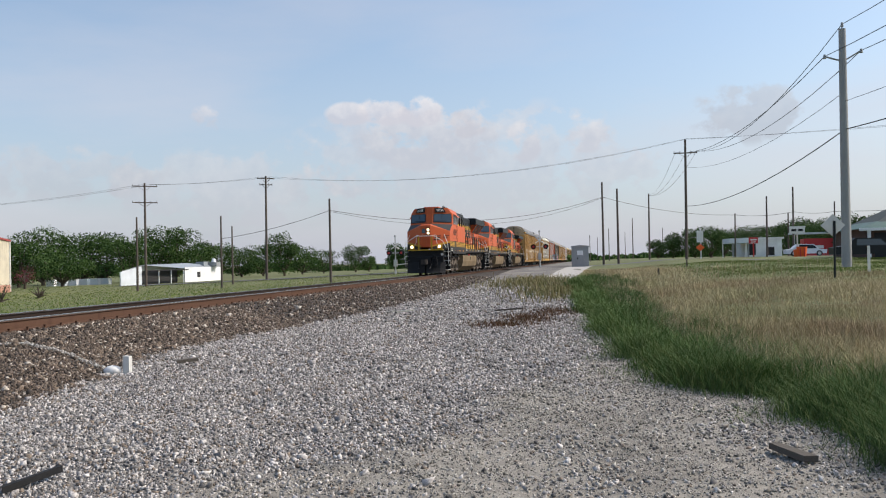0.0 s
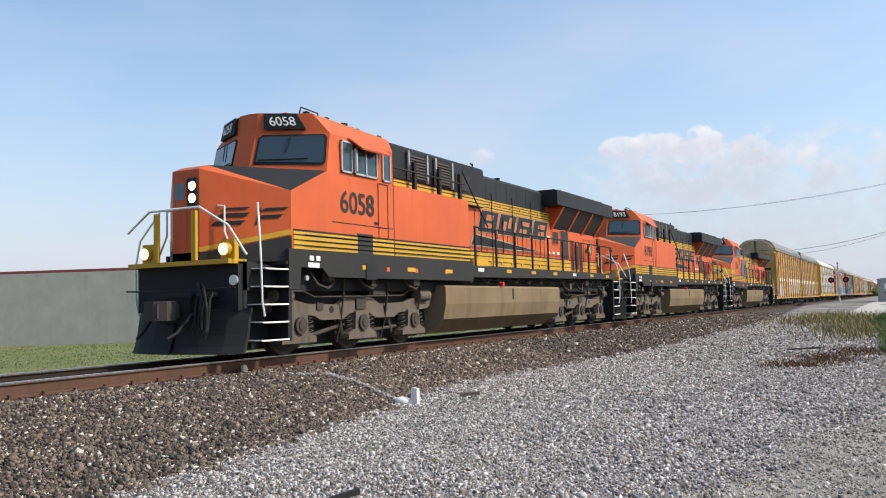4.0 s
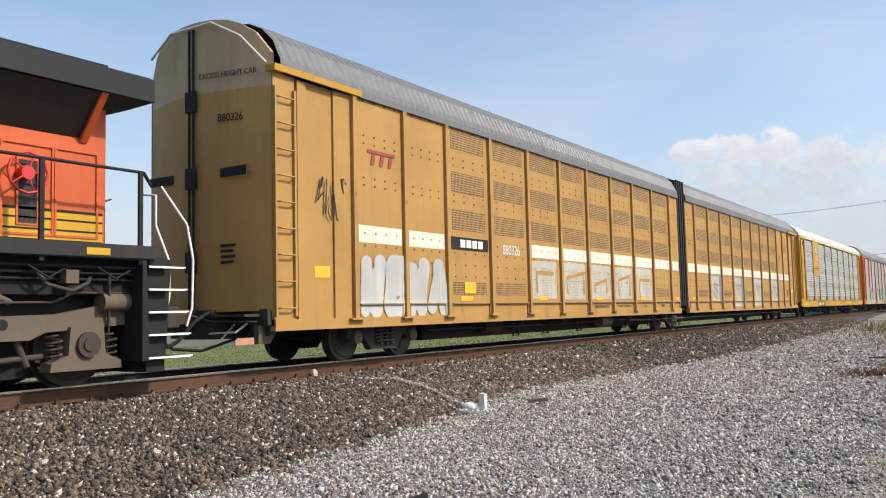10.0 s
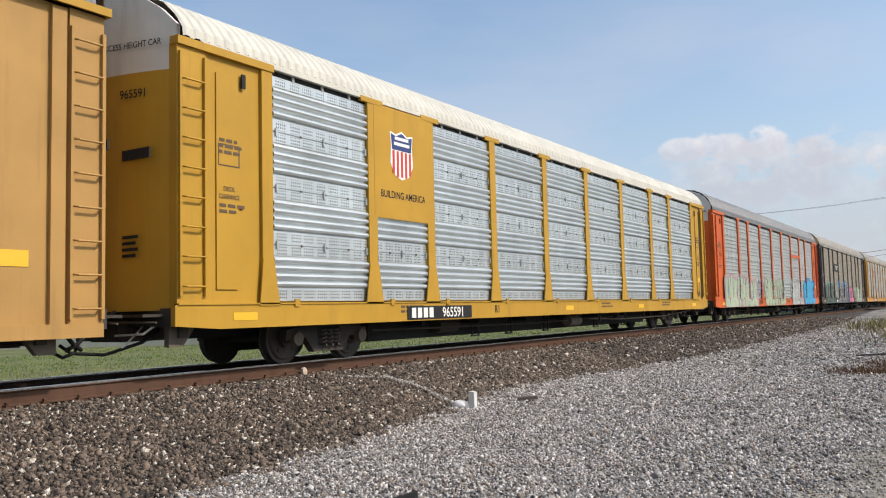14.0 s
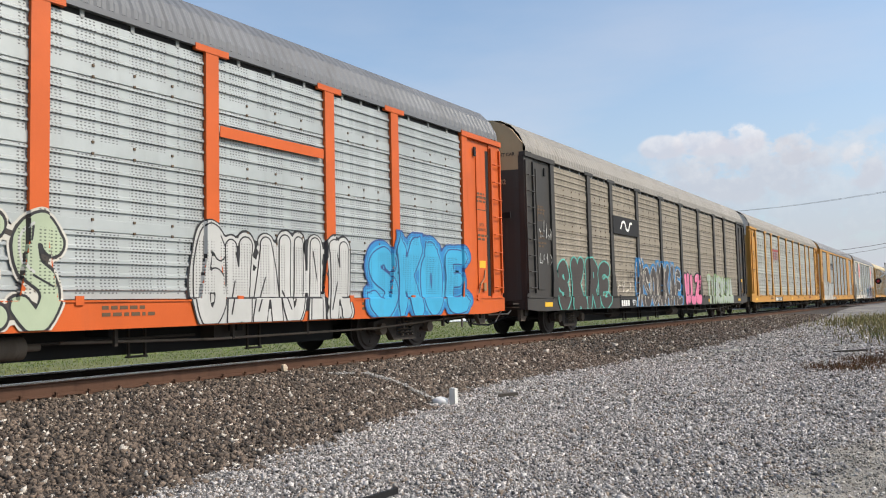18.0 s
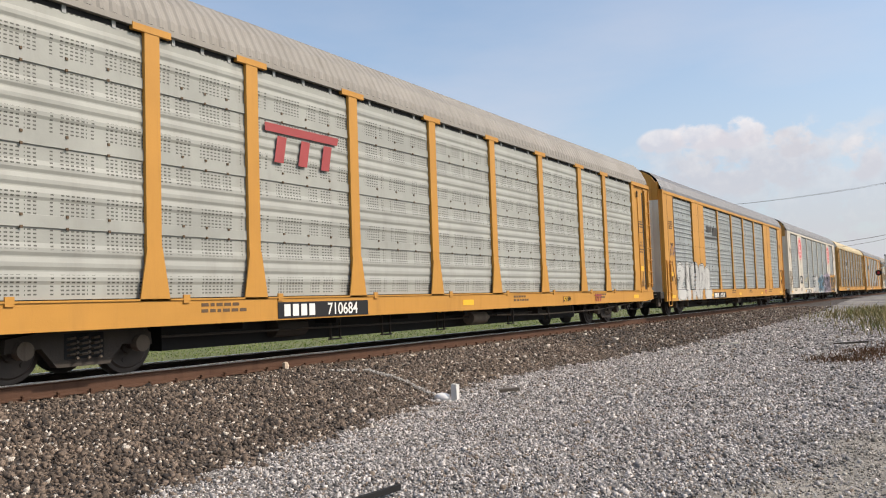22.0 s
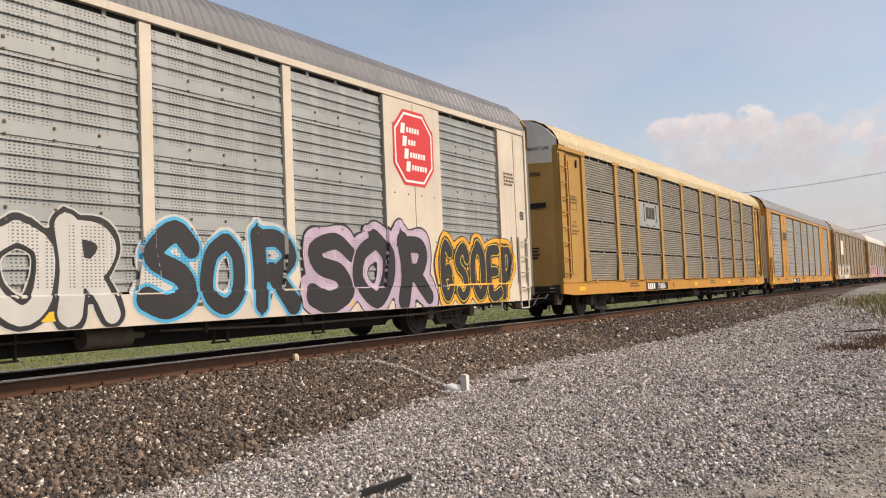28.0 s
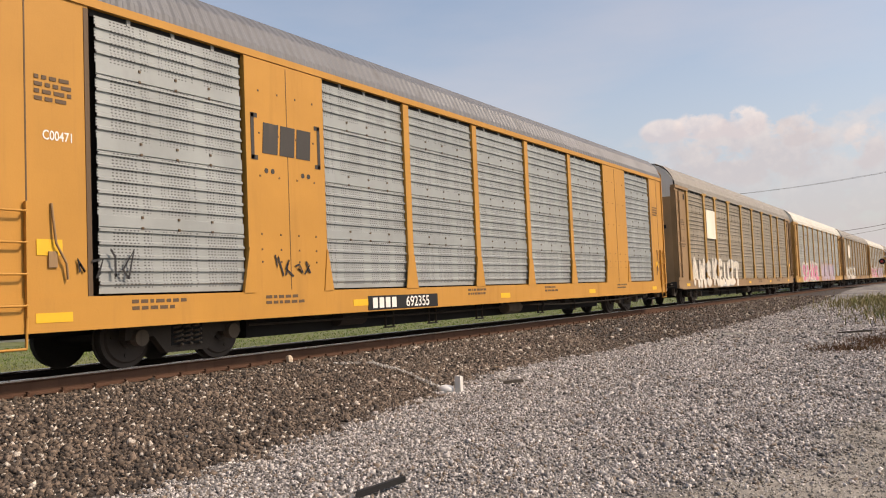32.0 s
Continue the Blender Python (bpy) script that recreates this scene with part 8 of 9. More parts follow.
    part("dark_emblem", Mb().prism([(8.1, 3.7), (8.9, 3.7), (9.1, 3.95), (8.3, 3.95)], "x", 1.53, 1.536).prism([(9.2, 3.55), (10.1, 3.55), (10.25, 3.95), (9.35, 3.95)], "x", 1.53, 1.536).box(1.53, 1.536, 7.8, 10.2, 3.40, 3.47), CAR_BLACK, c, "dark bar emblem")
    word("30071", 0.2, (1.547, 2.35, 2.85), BLACK, c, SIDE, 0.8, "numeral")
    scrawl(c, 2.0, 2.3, 0.8, 0.5, "navy", 17, 1.547)
    bar_emblem(c, 1.562, 21.2, 0.84, 0.3, DULL_RED)
    word("FB-661", 0.2, (1.547, 26.9, 2.15), BLACK, c, SIDE, 0.8)
    for k, s in enumerate(("EXCESS", "HEIGHT", "CAR")):
        word(s, 0.14, (0.72, 0.84, 5.0 - 0.2 * k), BLACK, c, FRONT, 0.9)
    word("697668", 0.16, (0.72, 0.84, 4.15), BLACK, c, FRONT, 0.9, "numeral")
    c = in_train(carrier_b("car_carrier", "white car carrier with grey panels, red octagon emblems and graffiti", CAR_WHITE, PAN_GREY, ROOF_GREY, "695947", strip=END_WHITE, cap=CAR_GOLD), 311.0)
    octagon(c, 1.558, 6.62, 3.88, 0.78)
    octagon(c, 1.558, 22.72, 3.88, 0.78)
    word("G 1491", 0.17, (1.547, 2.35, 3.1), BLACK, c, SIDE, 0.8)
    p = part("stencil_plate", Mb().box(1.558, 1.562, 6.1, 7.2, 1.35, 1.9), BLACK, c, "black sprayed box")
    word("SNL", 0.38, (1.565, 6.65, 1.62), WHITE, p)
    scrawl(c, 8.3, 1.25, 1.7, 0.65, "yellow", 51, 1.53)
    piece(c, 12.5, 15.6, 0.66, 2.0, "ZOR", "white", "black", 52, on_plain_car, weight=0.15, rim=0.04, halos=(("white", 0.1), ("black", 0.075)), low=0.61, spike=0.8)
    piece(c, 15.8, 19.0, 0.66, 2.0, "SOR", "black", "sky", 53, on_plain_car, weight=0.16, rim=0.05, halos=(("white", 0.1),), low=0.61, spike=0.8)
    piece(c, 19.2, 23.3, 0.62, 2.1, "SOR", "black", "lilac", 54, on_plain_car, weight=0.155, rim=0.03, halos=(("black", 0.2), ("lilac", 0.165)), low=0.61, spike=1.0)
    piece(c, 23.5, 27.0, 0.66, 2.0, "GSOEP", "black", "yellow", 55, on_plain_car, weight=0.17, rim=0.02, halos=(("black", 0.18), ("orange", 0.155), ("black", 0.06)), low=0.61)
    word("BI", 0.3, (1.549, 27.62, 2.75), BLACK, c, SIDE, 0.9)
    for k, s in enumerate(("EXCESS", "HEIGHT", "CAR")):
        word(s, 0.14, (0.72, 0.84, 5.0 - 0.2 * k), BLACK, c, FRONT, 0.9)
    word("695947", 0.16, (0.72, 0.84, 4.15), BLACK, c, FRONT, 0.9, "numeral")
    c = in_train(carrier_a("car_carrier", "tan car carrier with finely lined panels and cream roof", CAR_TAN, PAN_LINED, ROOF_CREAM, CAR_GOLD, END_WHITE, "159866", 0.075, 0.016, sill=CAR_AMBER, split=True, top=5.80), 340.15)
    part("emblem_field", Mb().box(1.506, 1.511, 7.72, 10.1, 2.95, 3.81), GREYBOX, c, "silver field under the emblem")
    bracket_emblem(c, 1.512, 9.05, 3.45, 0.62)
    end_words(c, "159866")
    word("B-3636", 0.2, (1.532, 27.0, 4.2), BLACK, c, SIDE, 0.8)
    word("R1", 0.24, (1.563, 11.3, 0.83), BLACK, c)
    c = in_train(carrier_b("car_carrier", "golden-yellow car carrier with grey panels and dark block emblem", CAR_AMBER, PAN_GREY, ROOF_GREY, "692355", strip=CREAM), 369.0)
    bracket_emblem(c, 1.558, 6.62, 3.55, 0.75)
    word("C00471", 0.17, (1.547, 2.35, 3.05), WHITE, c, SIDE, 0.8)
    scrawl(c, 2.5, 1.2, 1.0, 0.45, "black", 61, 1.57)
    scrawl(c, 6.2, 1.2, 1.0, 0.45, "black", 62, 1.57)
    for k, s in enumerate(("EXCESS", "HEIGHT", "CAR")):
        word(s, 0.14, (0.72, 0.84, 5.0 - 0.2 * k), BLACK, c, FRONT, 0.9)
    word("692355", 0.16, (0.72, 0.84, 4.15), BLACK, c, FRONT, 0.9, "numeral")
    brown = in_train(carrier_a("car_carrier", "dusty brown car carrier with taupe panels and pale graffiti", CAR_BROWN, PAN_TAUPE, ROOF_TAN, CAR_BROWN, END_WHITE, "965591", 0.62, 0.03, post=CAR_TAN), 397.85)
    piece(brown, 3.0, 12.0, 0.7, 1.95, "ANSKEUZT", "cream", "silver", 71, weight=0.17, rim=0.03)
    part("emblem_field", Mb().box(1.578, 1.584, 5.7, 7.3, 2.9, 4.2), CREAM, brown)
    pale = in_train(carrier_a("car_carrier", "grey and tan car carrier with pale roof and pastel graffiti", CAR_GOLD, PAN_PALE, ROOF_PALE, CAR_GOLD, END_WHITE, "300946", 0.62, 0.03), 426.7)
    piece(pale, 4.0, 12.0, 0.7, 2.0, "SPAKE", "pink", "teal", 72, weight=0.2, rim=0.04, halos=(("cream", 0.2),))
    piece(pale, 14.0, 22.0, 0.7, 2.0, "MOUTE", "lilac", "white", 73, weight=0.2, rim=0.04, halos=(("blush", 0.2),))
    y = 455.55
    for k, src in enumerate((brown, pale, brown, pale, brown, pale)):
        in_train(copy_thing(src, START), y)
        y += 28.85


build_train()

# ---- round the railway ----


def polar(az, dist):
    """A place az degrees to the left of the track's line, seen from the gravel yard."""
    return -math.sin(radians(az)) * dist, math.cos(radians(az)) * dist


def gz(x, y):
    return float(ground_z(x, y))


ASPHALT = plain("worn_asphalt", (0.10, 0.10, 0.105), 0.9, var=0.2, scale=2.0)
TAN_WALL = paint("tan_metal_cladding", (0.60, 0.54, 0.42), 0.6, dirty=0.12)
BRICK = paint("salmon_brick", (0.42, 0.22, 0.16), 0.85, dirty=0.3)
RED_TRIM = plain("red_trim", (0.36, 0.06, 0.05), 0.5)
PALE_WALL = paint("pale_metal_wall", (0.62, 0.66, 0.70), 0.55, dirty=0.15)
WHITE_WALL = paint("white_painted_wall", (0.78, 0.79, 0.80), 0.6, dirty=0.1)
SHED_ROOF = plain("grey_metal_roof", (0.30, 0.33, 0.36), 0.45, 0.2)
DARK_ROOF = paint("dark_shingle_roof", (0.06, 0.075, 0.075), 0.85, dirty=0.3)
GREEN_ROOF = paint("green_metal_roof", (0.07, 0.13, 0.11), 0.6, dirty=0.3)
DARK_IN = plain("dark_opening", (0.02, 0.02, 0.022), 0.8)
HUT_GREY = paint("grey_aluminium_hut", (0.30, 0.31, 0.32), 0.5, 0.2, dirty=0.25)
ORANGE_MESH = plain("safety_orange", (0.85, 0.13, 0.02), 0.6)
WIRE = plain("dark_wire", (0.03, 0.03, 0.032), 0.6)
BARK = paint("grey_brown_bark", (0.09, 0.07, 0.055), 0.95, dirty=0.4, bump=0.6)
LEAF = blade_material("oak_leaf_clumps", [(0.018, 0.045, 0.013), (0.038, 0.078, 0.020), (0.06, 0.11, 0.028), (0.09, 0.145, 0.04)], 0.75)
LEAF_PINK = blade_material("crape_myrtle_blossom", [(0.20, 0.02, 0.06), (0.34, 0.05, 0.11), (0.05, 0.08, 0.03)], 0.75)


def road_sheet():
    mb = Mb()
    xs = list(np.arange(-60, 14, 4.0)) + [14, 20, 30, 50, 90, 160, 300]
    v = []
    for x in xs:
        v += [(x, 98.5 + 0.06 * max(0, x), gz(x, 100) + 0.05), (x, 106.5 + 0.10 * max(0, x), gz(x, 104) + 0.05)]
    mb.add(v, [(2 * i, 2 * i + 2, 2 * i + 3, 2 * i + 1) for i in range(len(xs) - 1)])
    solid("road", mb, ASPHALT, "grey asphalt road crossing the railway", "road", "structure")
    mb = Mb()
    ys = [98.5, 85, 70, 60, 52]
    v = []
    for k, y in enumerate(ys):
        w = 1.3 - 0.1 * k
        xc = -1.2 - 0.25 * k
        v += [(xc - w, y, gz(xc - w, y) + 0.03), (xc + w, y, gz(xc + w, y) + 0.03)]
    mb.add(v, [(2 * i, 2 * i + 1, 2 * i + 3, 2 * i + 2) for i in range(len(ys) - 1)])
    solid("gravel_drive", mb, plain("pale_caliche", (0.42, 0.40, 0.37), 0.95, var=0.25, scale=3.0), "pale caliche drive beside the signal hut", "driveway", "structure")
    mb = Mb()
    y0 = 52.0
    v = []
    xs2 = [12, 20, 30, 45, 70]
    for x in xs2:
        v += [(x, 66 + 0.15 * x, gz(x, 68) + 0.03), (x, 71 + 0.15 * x, gz(x, 72) + 0.03)]
    mb.add(v, [(2 * i, 2 * i + 2, 2 * i + 3, 2 * i + 1) for i in range(len(xs2) - 1)])
    solid("side_road", mb, ASPHALT, "grey asphalt side road past the field", "road", "structure")


road_sheet()


def pole(x, y, h, r=0.15, lean=(0, 0), arms=(), material=None, label="weathered wooden utility pole", bare=False, transformers=0):
    z = gz(x, y)
    top = Vector((x + lean[0], y + lean[1], z + h))
    p = solid("utility_pole", Mb().cyl((x, y, z - 0.3), top, r, 12, r * 0.68), material or WOODPOLE, label, "utility pole", group="poles along the road and railway")
    for drop, half, ang in arms:
        c = top - (top - Vector((x, y, z))) * (drop / h)
        u = Vector((math.cos(radians(ang)), math.sin(radians(ang)), 0))
        a, b = c - u * half, c + u * half
        arm = part("crossarm", Mb().tube([a, b], 0.06, 6).tube([c - u * half * 0.55, c - Vector((0, 0, 0.55))], 0.025, 4).tube([c + u * half * 0.55, c - Vector((0, 0, 0.55))], 0.025, 4), WOODPOLE, p)
        for k in (-0.95, -0.45, 0.45, 0.95):
            q = c + u * half * k
            part("insulator", Mb().cyl(q, q + Vector((0, 0, 0.22)), 0.05, 8, 0.03), GREYBOX, arm)
    for k in range(transformers):
        c = top - Vector((0, 0, 1.6)) + Vector((0.45 * (1 if k else -1), -0.25, 0))
        part("transformer", Mb().cyl(c - Vector((0, 0, 0.5)), c + Vector((0, 0, 0.4)), 0.27, 14).cyl(c + Vector((0, 0, 0.4)), c + Vector((0, 0, 0.5)), 0.2, 14), GREYBOX, p, "grey transformer can")
    return top


def wire(a, b, sag, r=0.012, name="overhead_wire", label="dark overhead wire between poles"):
    a, b = Vector(a), Vector(b)
    pts = [a.lerp(b, k / 12) - Vector((0, 0, sag * 4 * (k / 12) * (1 - k / 12))) for k in range(13)]
    solid(name, Mb().tube(pts, r, 4), WIRE, label, "wire", group="overhead wires")


def build_lines():
    pA = pole(13.4, 48.2, 12.75, 0.26, (0.1, 0), material=GREYPOLE, label="tall smooth grey utility pole")
    armA = [pA + Vector((-0.95, -0.1, -1.45)), pA + Vector((0.95, 0.1, -1.2)), pA + Vector((0, 0, 0.25))]
    bracket = Mb().tube([pA + Vector((0, 0, -1.75)), armA[0]], 0.045, 6).tube([pA + Vector((0, 0, -1.75)), armA[1]], 0.045, 6).tube([pA, armA[2]], 0.04, 6)
    solid("pole_bracket", bracket, GREYPOLE, "steel insulator bracket on the grey pole", "bracket")
    for a in armA:
        solid("pole_insulator", Mb().cyl(a - Vector((0, 0, 0.12)), a + Vector((0, 0, 0.1)), 0.09, 10, 0.05), GREYBOX, "grey insulator on the pole bracket", "insulator", group="insulators on the grey pole")
    pB = pole(10.1, 94.5, 13.0, 0.17, (0.15, 0), ((1.45, 1.25, 0),))
    armB = [pB + Vector((-1.2, 0, -1.3)), pB + Vector((1.2, 0, -1.3)), pB + Vector((0.5, 0, -1.3))]
    for a, b, s in zip(armA, armB, (1.6, 1.5, 1.9)):
        wire(a, b, s, 0.02)
        wire(a, a + Vector((3.6, -46, 0.6)), 1.0, 0.02)
    low = pA - Vector((0, 0, 5.4))
    wire(low, pB - Vector((0, 0, 7.2)), 1.0, 0.03)
    wire(low, low + Vector((3.6, -46, 0.4)), 0.8, 0.03)
    wire(pA - Vector((0, 0, 3.4)), pB - Vector((0, 0, 3.0)), 1.2, 0.014)
    wire(pA - Vector((0, 0, 3.9)), pA + Vector((3.6, -46, -3.4)), 0.8, 0.014)
    # line over the road crossing
    pE = pole(-40.8, 102.2, 13.2, 0.17, (0.1, 0), ((0.3, 1.1, 30), (1.1, 0.8, 30)))
    pF = pole(-53.9, 95.9, 12.7, 0.17, (0, 0), ((0.4, 1.5, 40), (2.4, 1.5, 40)))
    far_l = polar(42.4, 125)
    pW = pole(far_l[0], far_l[1], 10.6, 0.14, (0, 0), ((0.4, 1.3, 40),))
    for k in (-0.8, 0.8):
        wire(pB + Vector((0, k * 0.3, 0.05)), pE + Vector((k, 0, -0.1)), 2.0, 0.014)
        wire(pE + Vector((k, 0, -0.1)), pF + Vector((k, 0, -0.2)), 0.25, 0.014)
        wire(pF + Vector((k, 0, -0.2)), pW + Vector((k, 0, -0.2)), 0.5, 0.014)
        wire(pB + Vector((0, k * 0.3, 0.05)), pB + Vector((52, -22, 0.4 + k * 0.3)), 0.8, 0.014)
    # lower cable past the track
    x, y = polar(17.55, 80)
    pD = pole(x, y, 7.9, 0.13)
    pC = pole(1.5, 110, 10.6, 0.16)
    x, y = polar(24.65, 84)
    p391 = pole(x, y, 6.9, 0.11)
    x, y = polar(23.95, 96)
    pole(x, y, 6.4, 0.11)
    x, y = polar(29.85, 86)
    pole(x, y, 7.1, 0.12)
    wire(p391 - Vector((0, 0, 2.2)), pD - Vector((0, 0, 1.1)), 0.3, 0.025)
    wire(pD - Vector((0, 0, 1.1)), pC - Vector((0, 0, 1.9)), 1.9, 0.03)
    wire(pD - Vector((0, 0, 1.2)), pC - Vector((0, 0, 2.0)), 2.3, 0.02)
    ends = []
    for az, d, h, r in ((-1.75, 105, 9.2, 0.16), (-3.75, 140, 10.6, 0.16), (-2.7, 190, 9.0, 0.13), (-11.0, 110, 7.4, 0.13), (-12.55, 110, 8.4, 0.13), (-9.1, 130, 6.4, 0.13), (-12.25, 125, 6.0, 0.12), (-14.9, 120, 7.0, 0.12), (-1.15, 230, 8.5, 0.13), (0.1, 260, 8, 0.13), (-0.4, 330, 9, 0.13), (-4.6, 260, 9, 0.13), (-2.2, 300, 9, 0.13)):
        x, y = polar(az, d)
        ends.append(pole(x, y, h, r, (0.1 if az < -3 else 0, 0)))
    wire(pC - Vector((0, 0, 1.9)), ends[5] - Vector((0, 0, 0.2)), 0.7, 0.03)
    wire(ends[5] - Vector((0, 0, 0.2)), ends[4] - Vector((0, 0, 3.0)), 0.3, 0.03)
    wire(ends[4] - Vector((0, 0, 3.0)), ends[7] - Vector((0, 0, 1.3)), 0.2, 0.03)
    wire(ends[7] - Vector((0, 0, 1.3)), ends[7] + Vector((40, -20, -1.0)), 0.5, 0.03)
    for k in (-1.1, 0.0, 1.1):
        wire(pB + Vector((k, 0, -1.4)), ends[1] + Vector((k * 0.3, 0, -0.3)), 1.3, 0.014)
    # poles by the warehouse
    x, y = polar(44.0, 56)
    pole(x, y, 8.7, 0.17, (0.35, 0), ((0.3, 0.75, 35),), label="dark wooden pole with two transformers", transformers=2)
    x, y = polar(45.84, 130)
    pole(x, y, 10.5, 0.14, (0, 0), ((0.5, 1.2, 40),))


build_lines()


def warehouse():
    a, b = Vector(polar(46.9, 72)), Vector(polar(37.1, 112))
    z, h, rise = -1.0, 6.05, 1.15
    w = tagged(empty("warehouse"), "tan metal warehouse with red trim and salmon brick base", "warehouse")
    u = (b - a).normalized()
    n = Vector((u.y, -u.x))
    if n.x < 0:
        n = -n
    back = -n * 30
    mid = (a + b) / 2
    m = Mb()
    front = [(a, 0.0), (b, 0.0), (b, h), (mid, h + rise), (a, h)]
    v = [(p.x, p.y, z + q) for p, q in front] + [(p.x + back.x, p.y + back.y, z + q) for p, q in front]
    part("wall", m.add(v, [(0, 1, 2, 3, 4), (5, 6, 7, 8, 9), (1, 2, 7, 6), (0, 4, 9, 5)]), TAN_WALL, w, "tan cladding wall")
    roof = Mb()
    for p, q in ((a, mid), (mid, b)):
        hp, hq = (h, h + rise) if p == a else (h + rise, h)
        o = n * 0.15
        vv = [(p.x + o.x, p.y + o.y, z + hp + 0.02), (q.x + o.x, q.y + o.y, z + hq + 0.02), (q.x + back.x, q.y + back.y, z + hq + 0.02), (p.x + back.x, p.y + back.y, z + hp + 0.02)]
        roof.add(vv + [(x, y, zz + 0.2) for x, y, zz in vv], [(0, 1, 2, 3), (4, 5, 6, 7), (0, 1, 5, 4), (1, 2, 6, 5), (2, 3, 7, 6), (3, 0, 4, 7)])
    part("roof", roof, RED_TRIM, w, "red edged low roof")

    def on_face(s, zz, out):
        p = a + u * s + n * out
        return (p.x, p.y, z + zz)

    def plate(s0, s1, z0, z1, out):
        return Mb().add([on_face(s0, z0, 0.0), on_face(s1, z0, 0.0), on_face(s1, z1, 0.0), on_face(s0, z1, 0.0), on_face(s0, z0, out), on_face(s1, z0, out), on_face(s1, z1, out), on_face(s0, z1, out)], [(4, 5, 6, 7), (0, 1, 5, 4), (1, 2, 6, 5), (2, 3, 7, 6), (3, 0, 4, 7)])
    L = (b - a).length
    part("brick_base", plate(-0.05, L + 0.05, 0.0, 1.0, 0.12), BRICK, w, "salmon brick base")
    rib = Mb()
    for k in range(60):
        s = L * (k + 0.5) / 60
        q = plate(s, s + 0.04, 1.0, h - 0.1, 0.008)
        rib.add(q.v, q.f)
    part("cladding_ribs", rib, TAN_WALL, w)

    def at_az(az):
        d = Vector(polar(az, 1))
        den = d.x * u.y - d.y * u.x
        k = (a.x * u.y - a.y * u.x) / den
        return (d * k - a).dot(u)
    s = at_az(40.9)
    d = part("door", plate(s - 0.65, s + 0.5, 0.0, 2.35, 0.16), WHITE_WALL, w, "white steel door")
    part("door_frame", plate(s - 0.75, s - 0.65, 0.0, 2.45, 0.18), DARK_IN, d)
    s0, s1 = at_az(42.65), at_az(40.28)
    for k, (p, q, zz) in enumerate(((s0, s1, 3.85), (s0 + (s1 - s0) * 0.25, s0 + (s1 - s0) * 0.78, 3.45))):
        sg = part("sign_board", plate(p, q, zz, zz + 0.36, 0.08), RED_TRIM, w, "red sign board with pale bars")
        bars = Mb()
        x = p + 0.2
        rng = random.Random(k)
        while x < q - 0.5:
            l = rng.uniform(0.3, 0.8)
            t = plate(x, min(q - 0.15, x + l), zz + 0.1, zz + 0.26, 0.10)
            bars.add(t.v, t.f)
            x += l + 0.22
        part("sign_bars", bars, CREAM, sg)
    s = at_az(41.6)
    part("wall_lamp", plate(s - 0.15, s + 0.2, 5.35, 5.6, 0.3), BLACK, w)
    s = L - 0.25
    part("downpipe", plate(s, s + 0.15, 0.2, h, 0.15), WHITE_WALL, w)
    # windsock behind the roof
    x, y = polar(41.75, 128)
    zt = 1.6 + 128 * math.tan(radians(3.85))
    p = solid("windsock", Mb().cyl((x, y, -1), (x, y, zt), 0.06, 8), GREYPOLE, "red and white windsock on a thin mast", "windsock")
    for k, mt in enumerate((RED, WHITE, RED)):
        a0, a1 = Vector((x, y, zt)) + Vector((1.5, 0.4, -0.45)) * (k * 0.85), Vector((x, y, zt)) + Vector((1.5, 0.4, -0.45)) * ((k + 1) * 0.85)
        part("sock_ring", Mb().cyl(a0, a1, 0.5 - 0.1 * k, 10, 0.4 - 0.1 * k), mt, p)
    return w


warehouse()


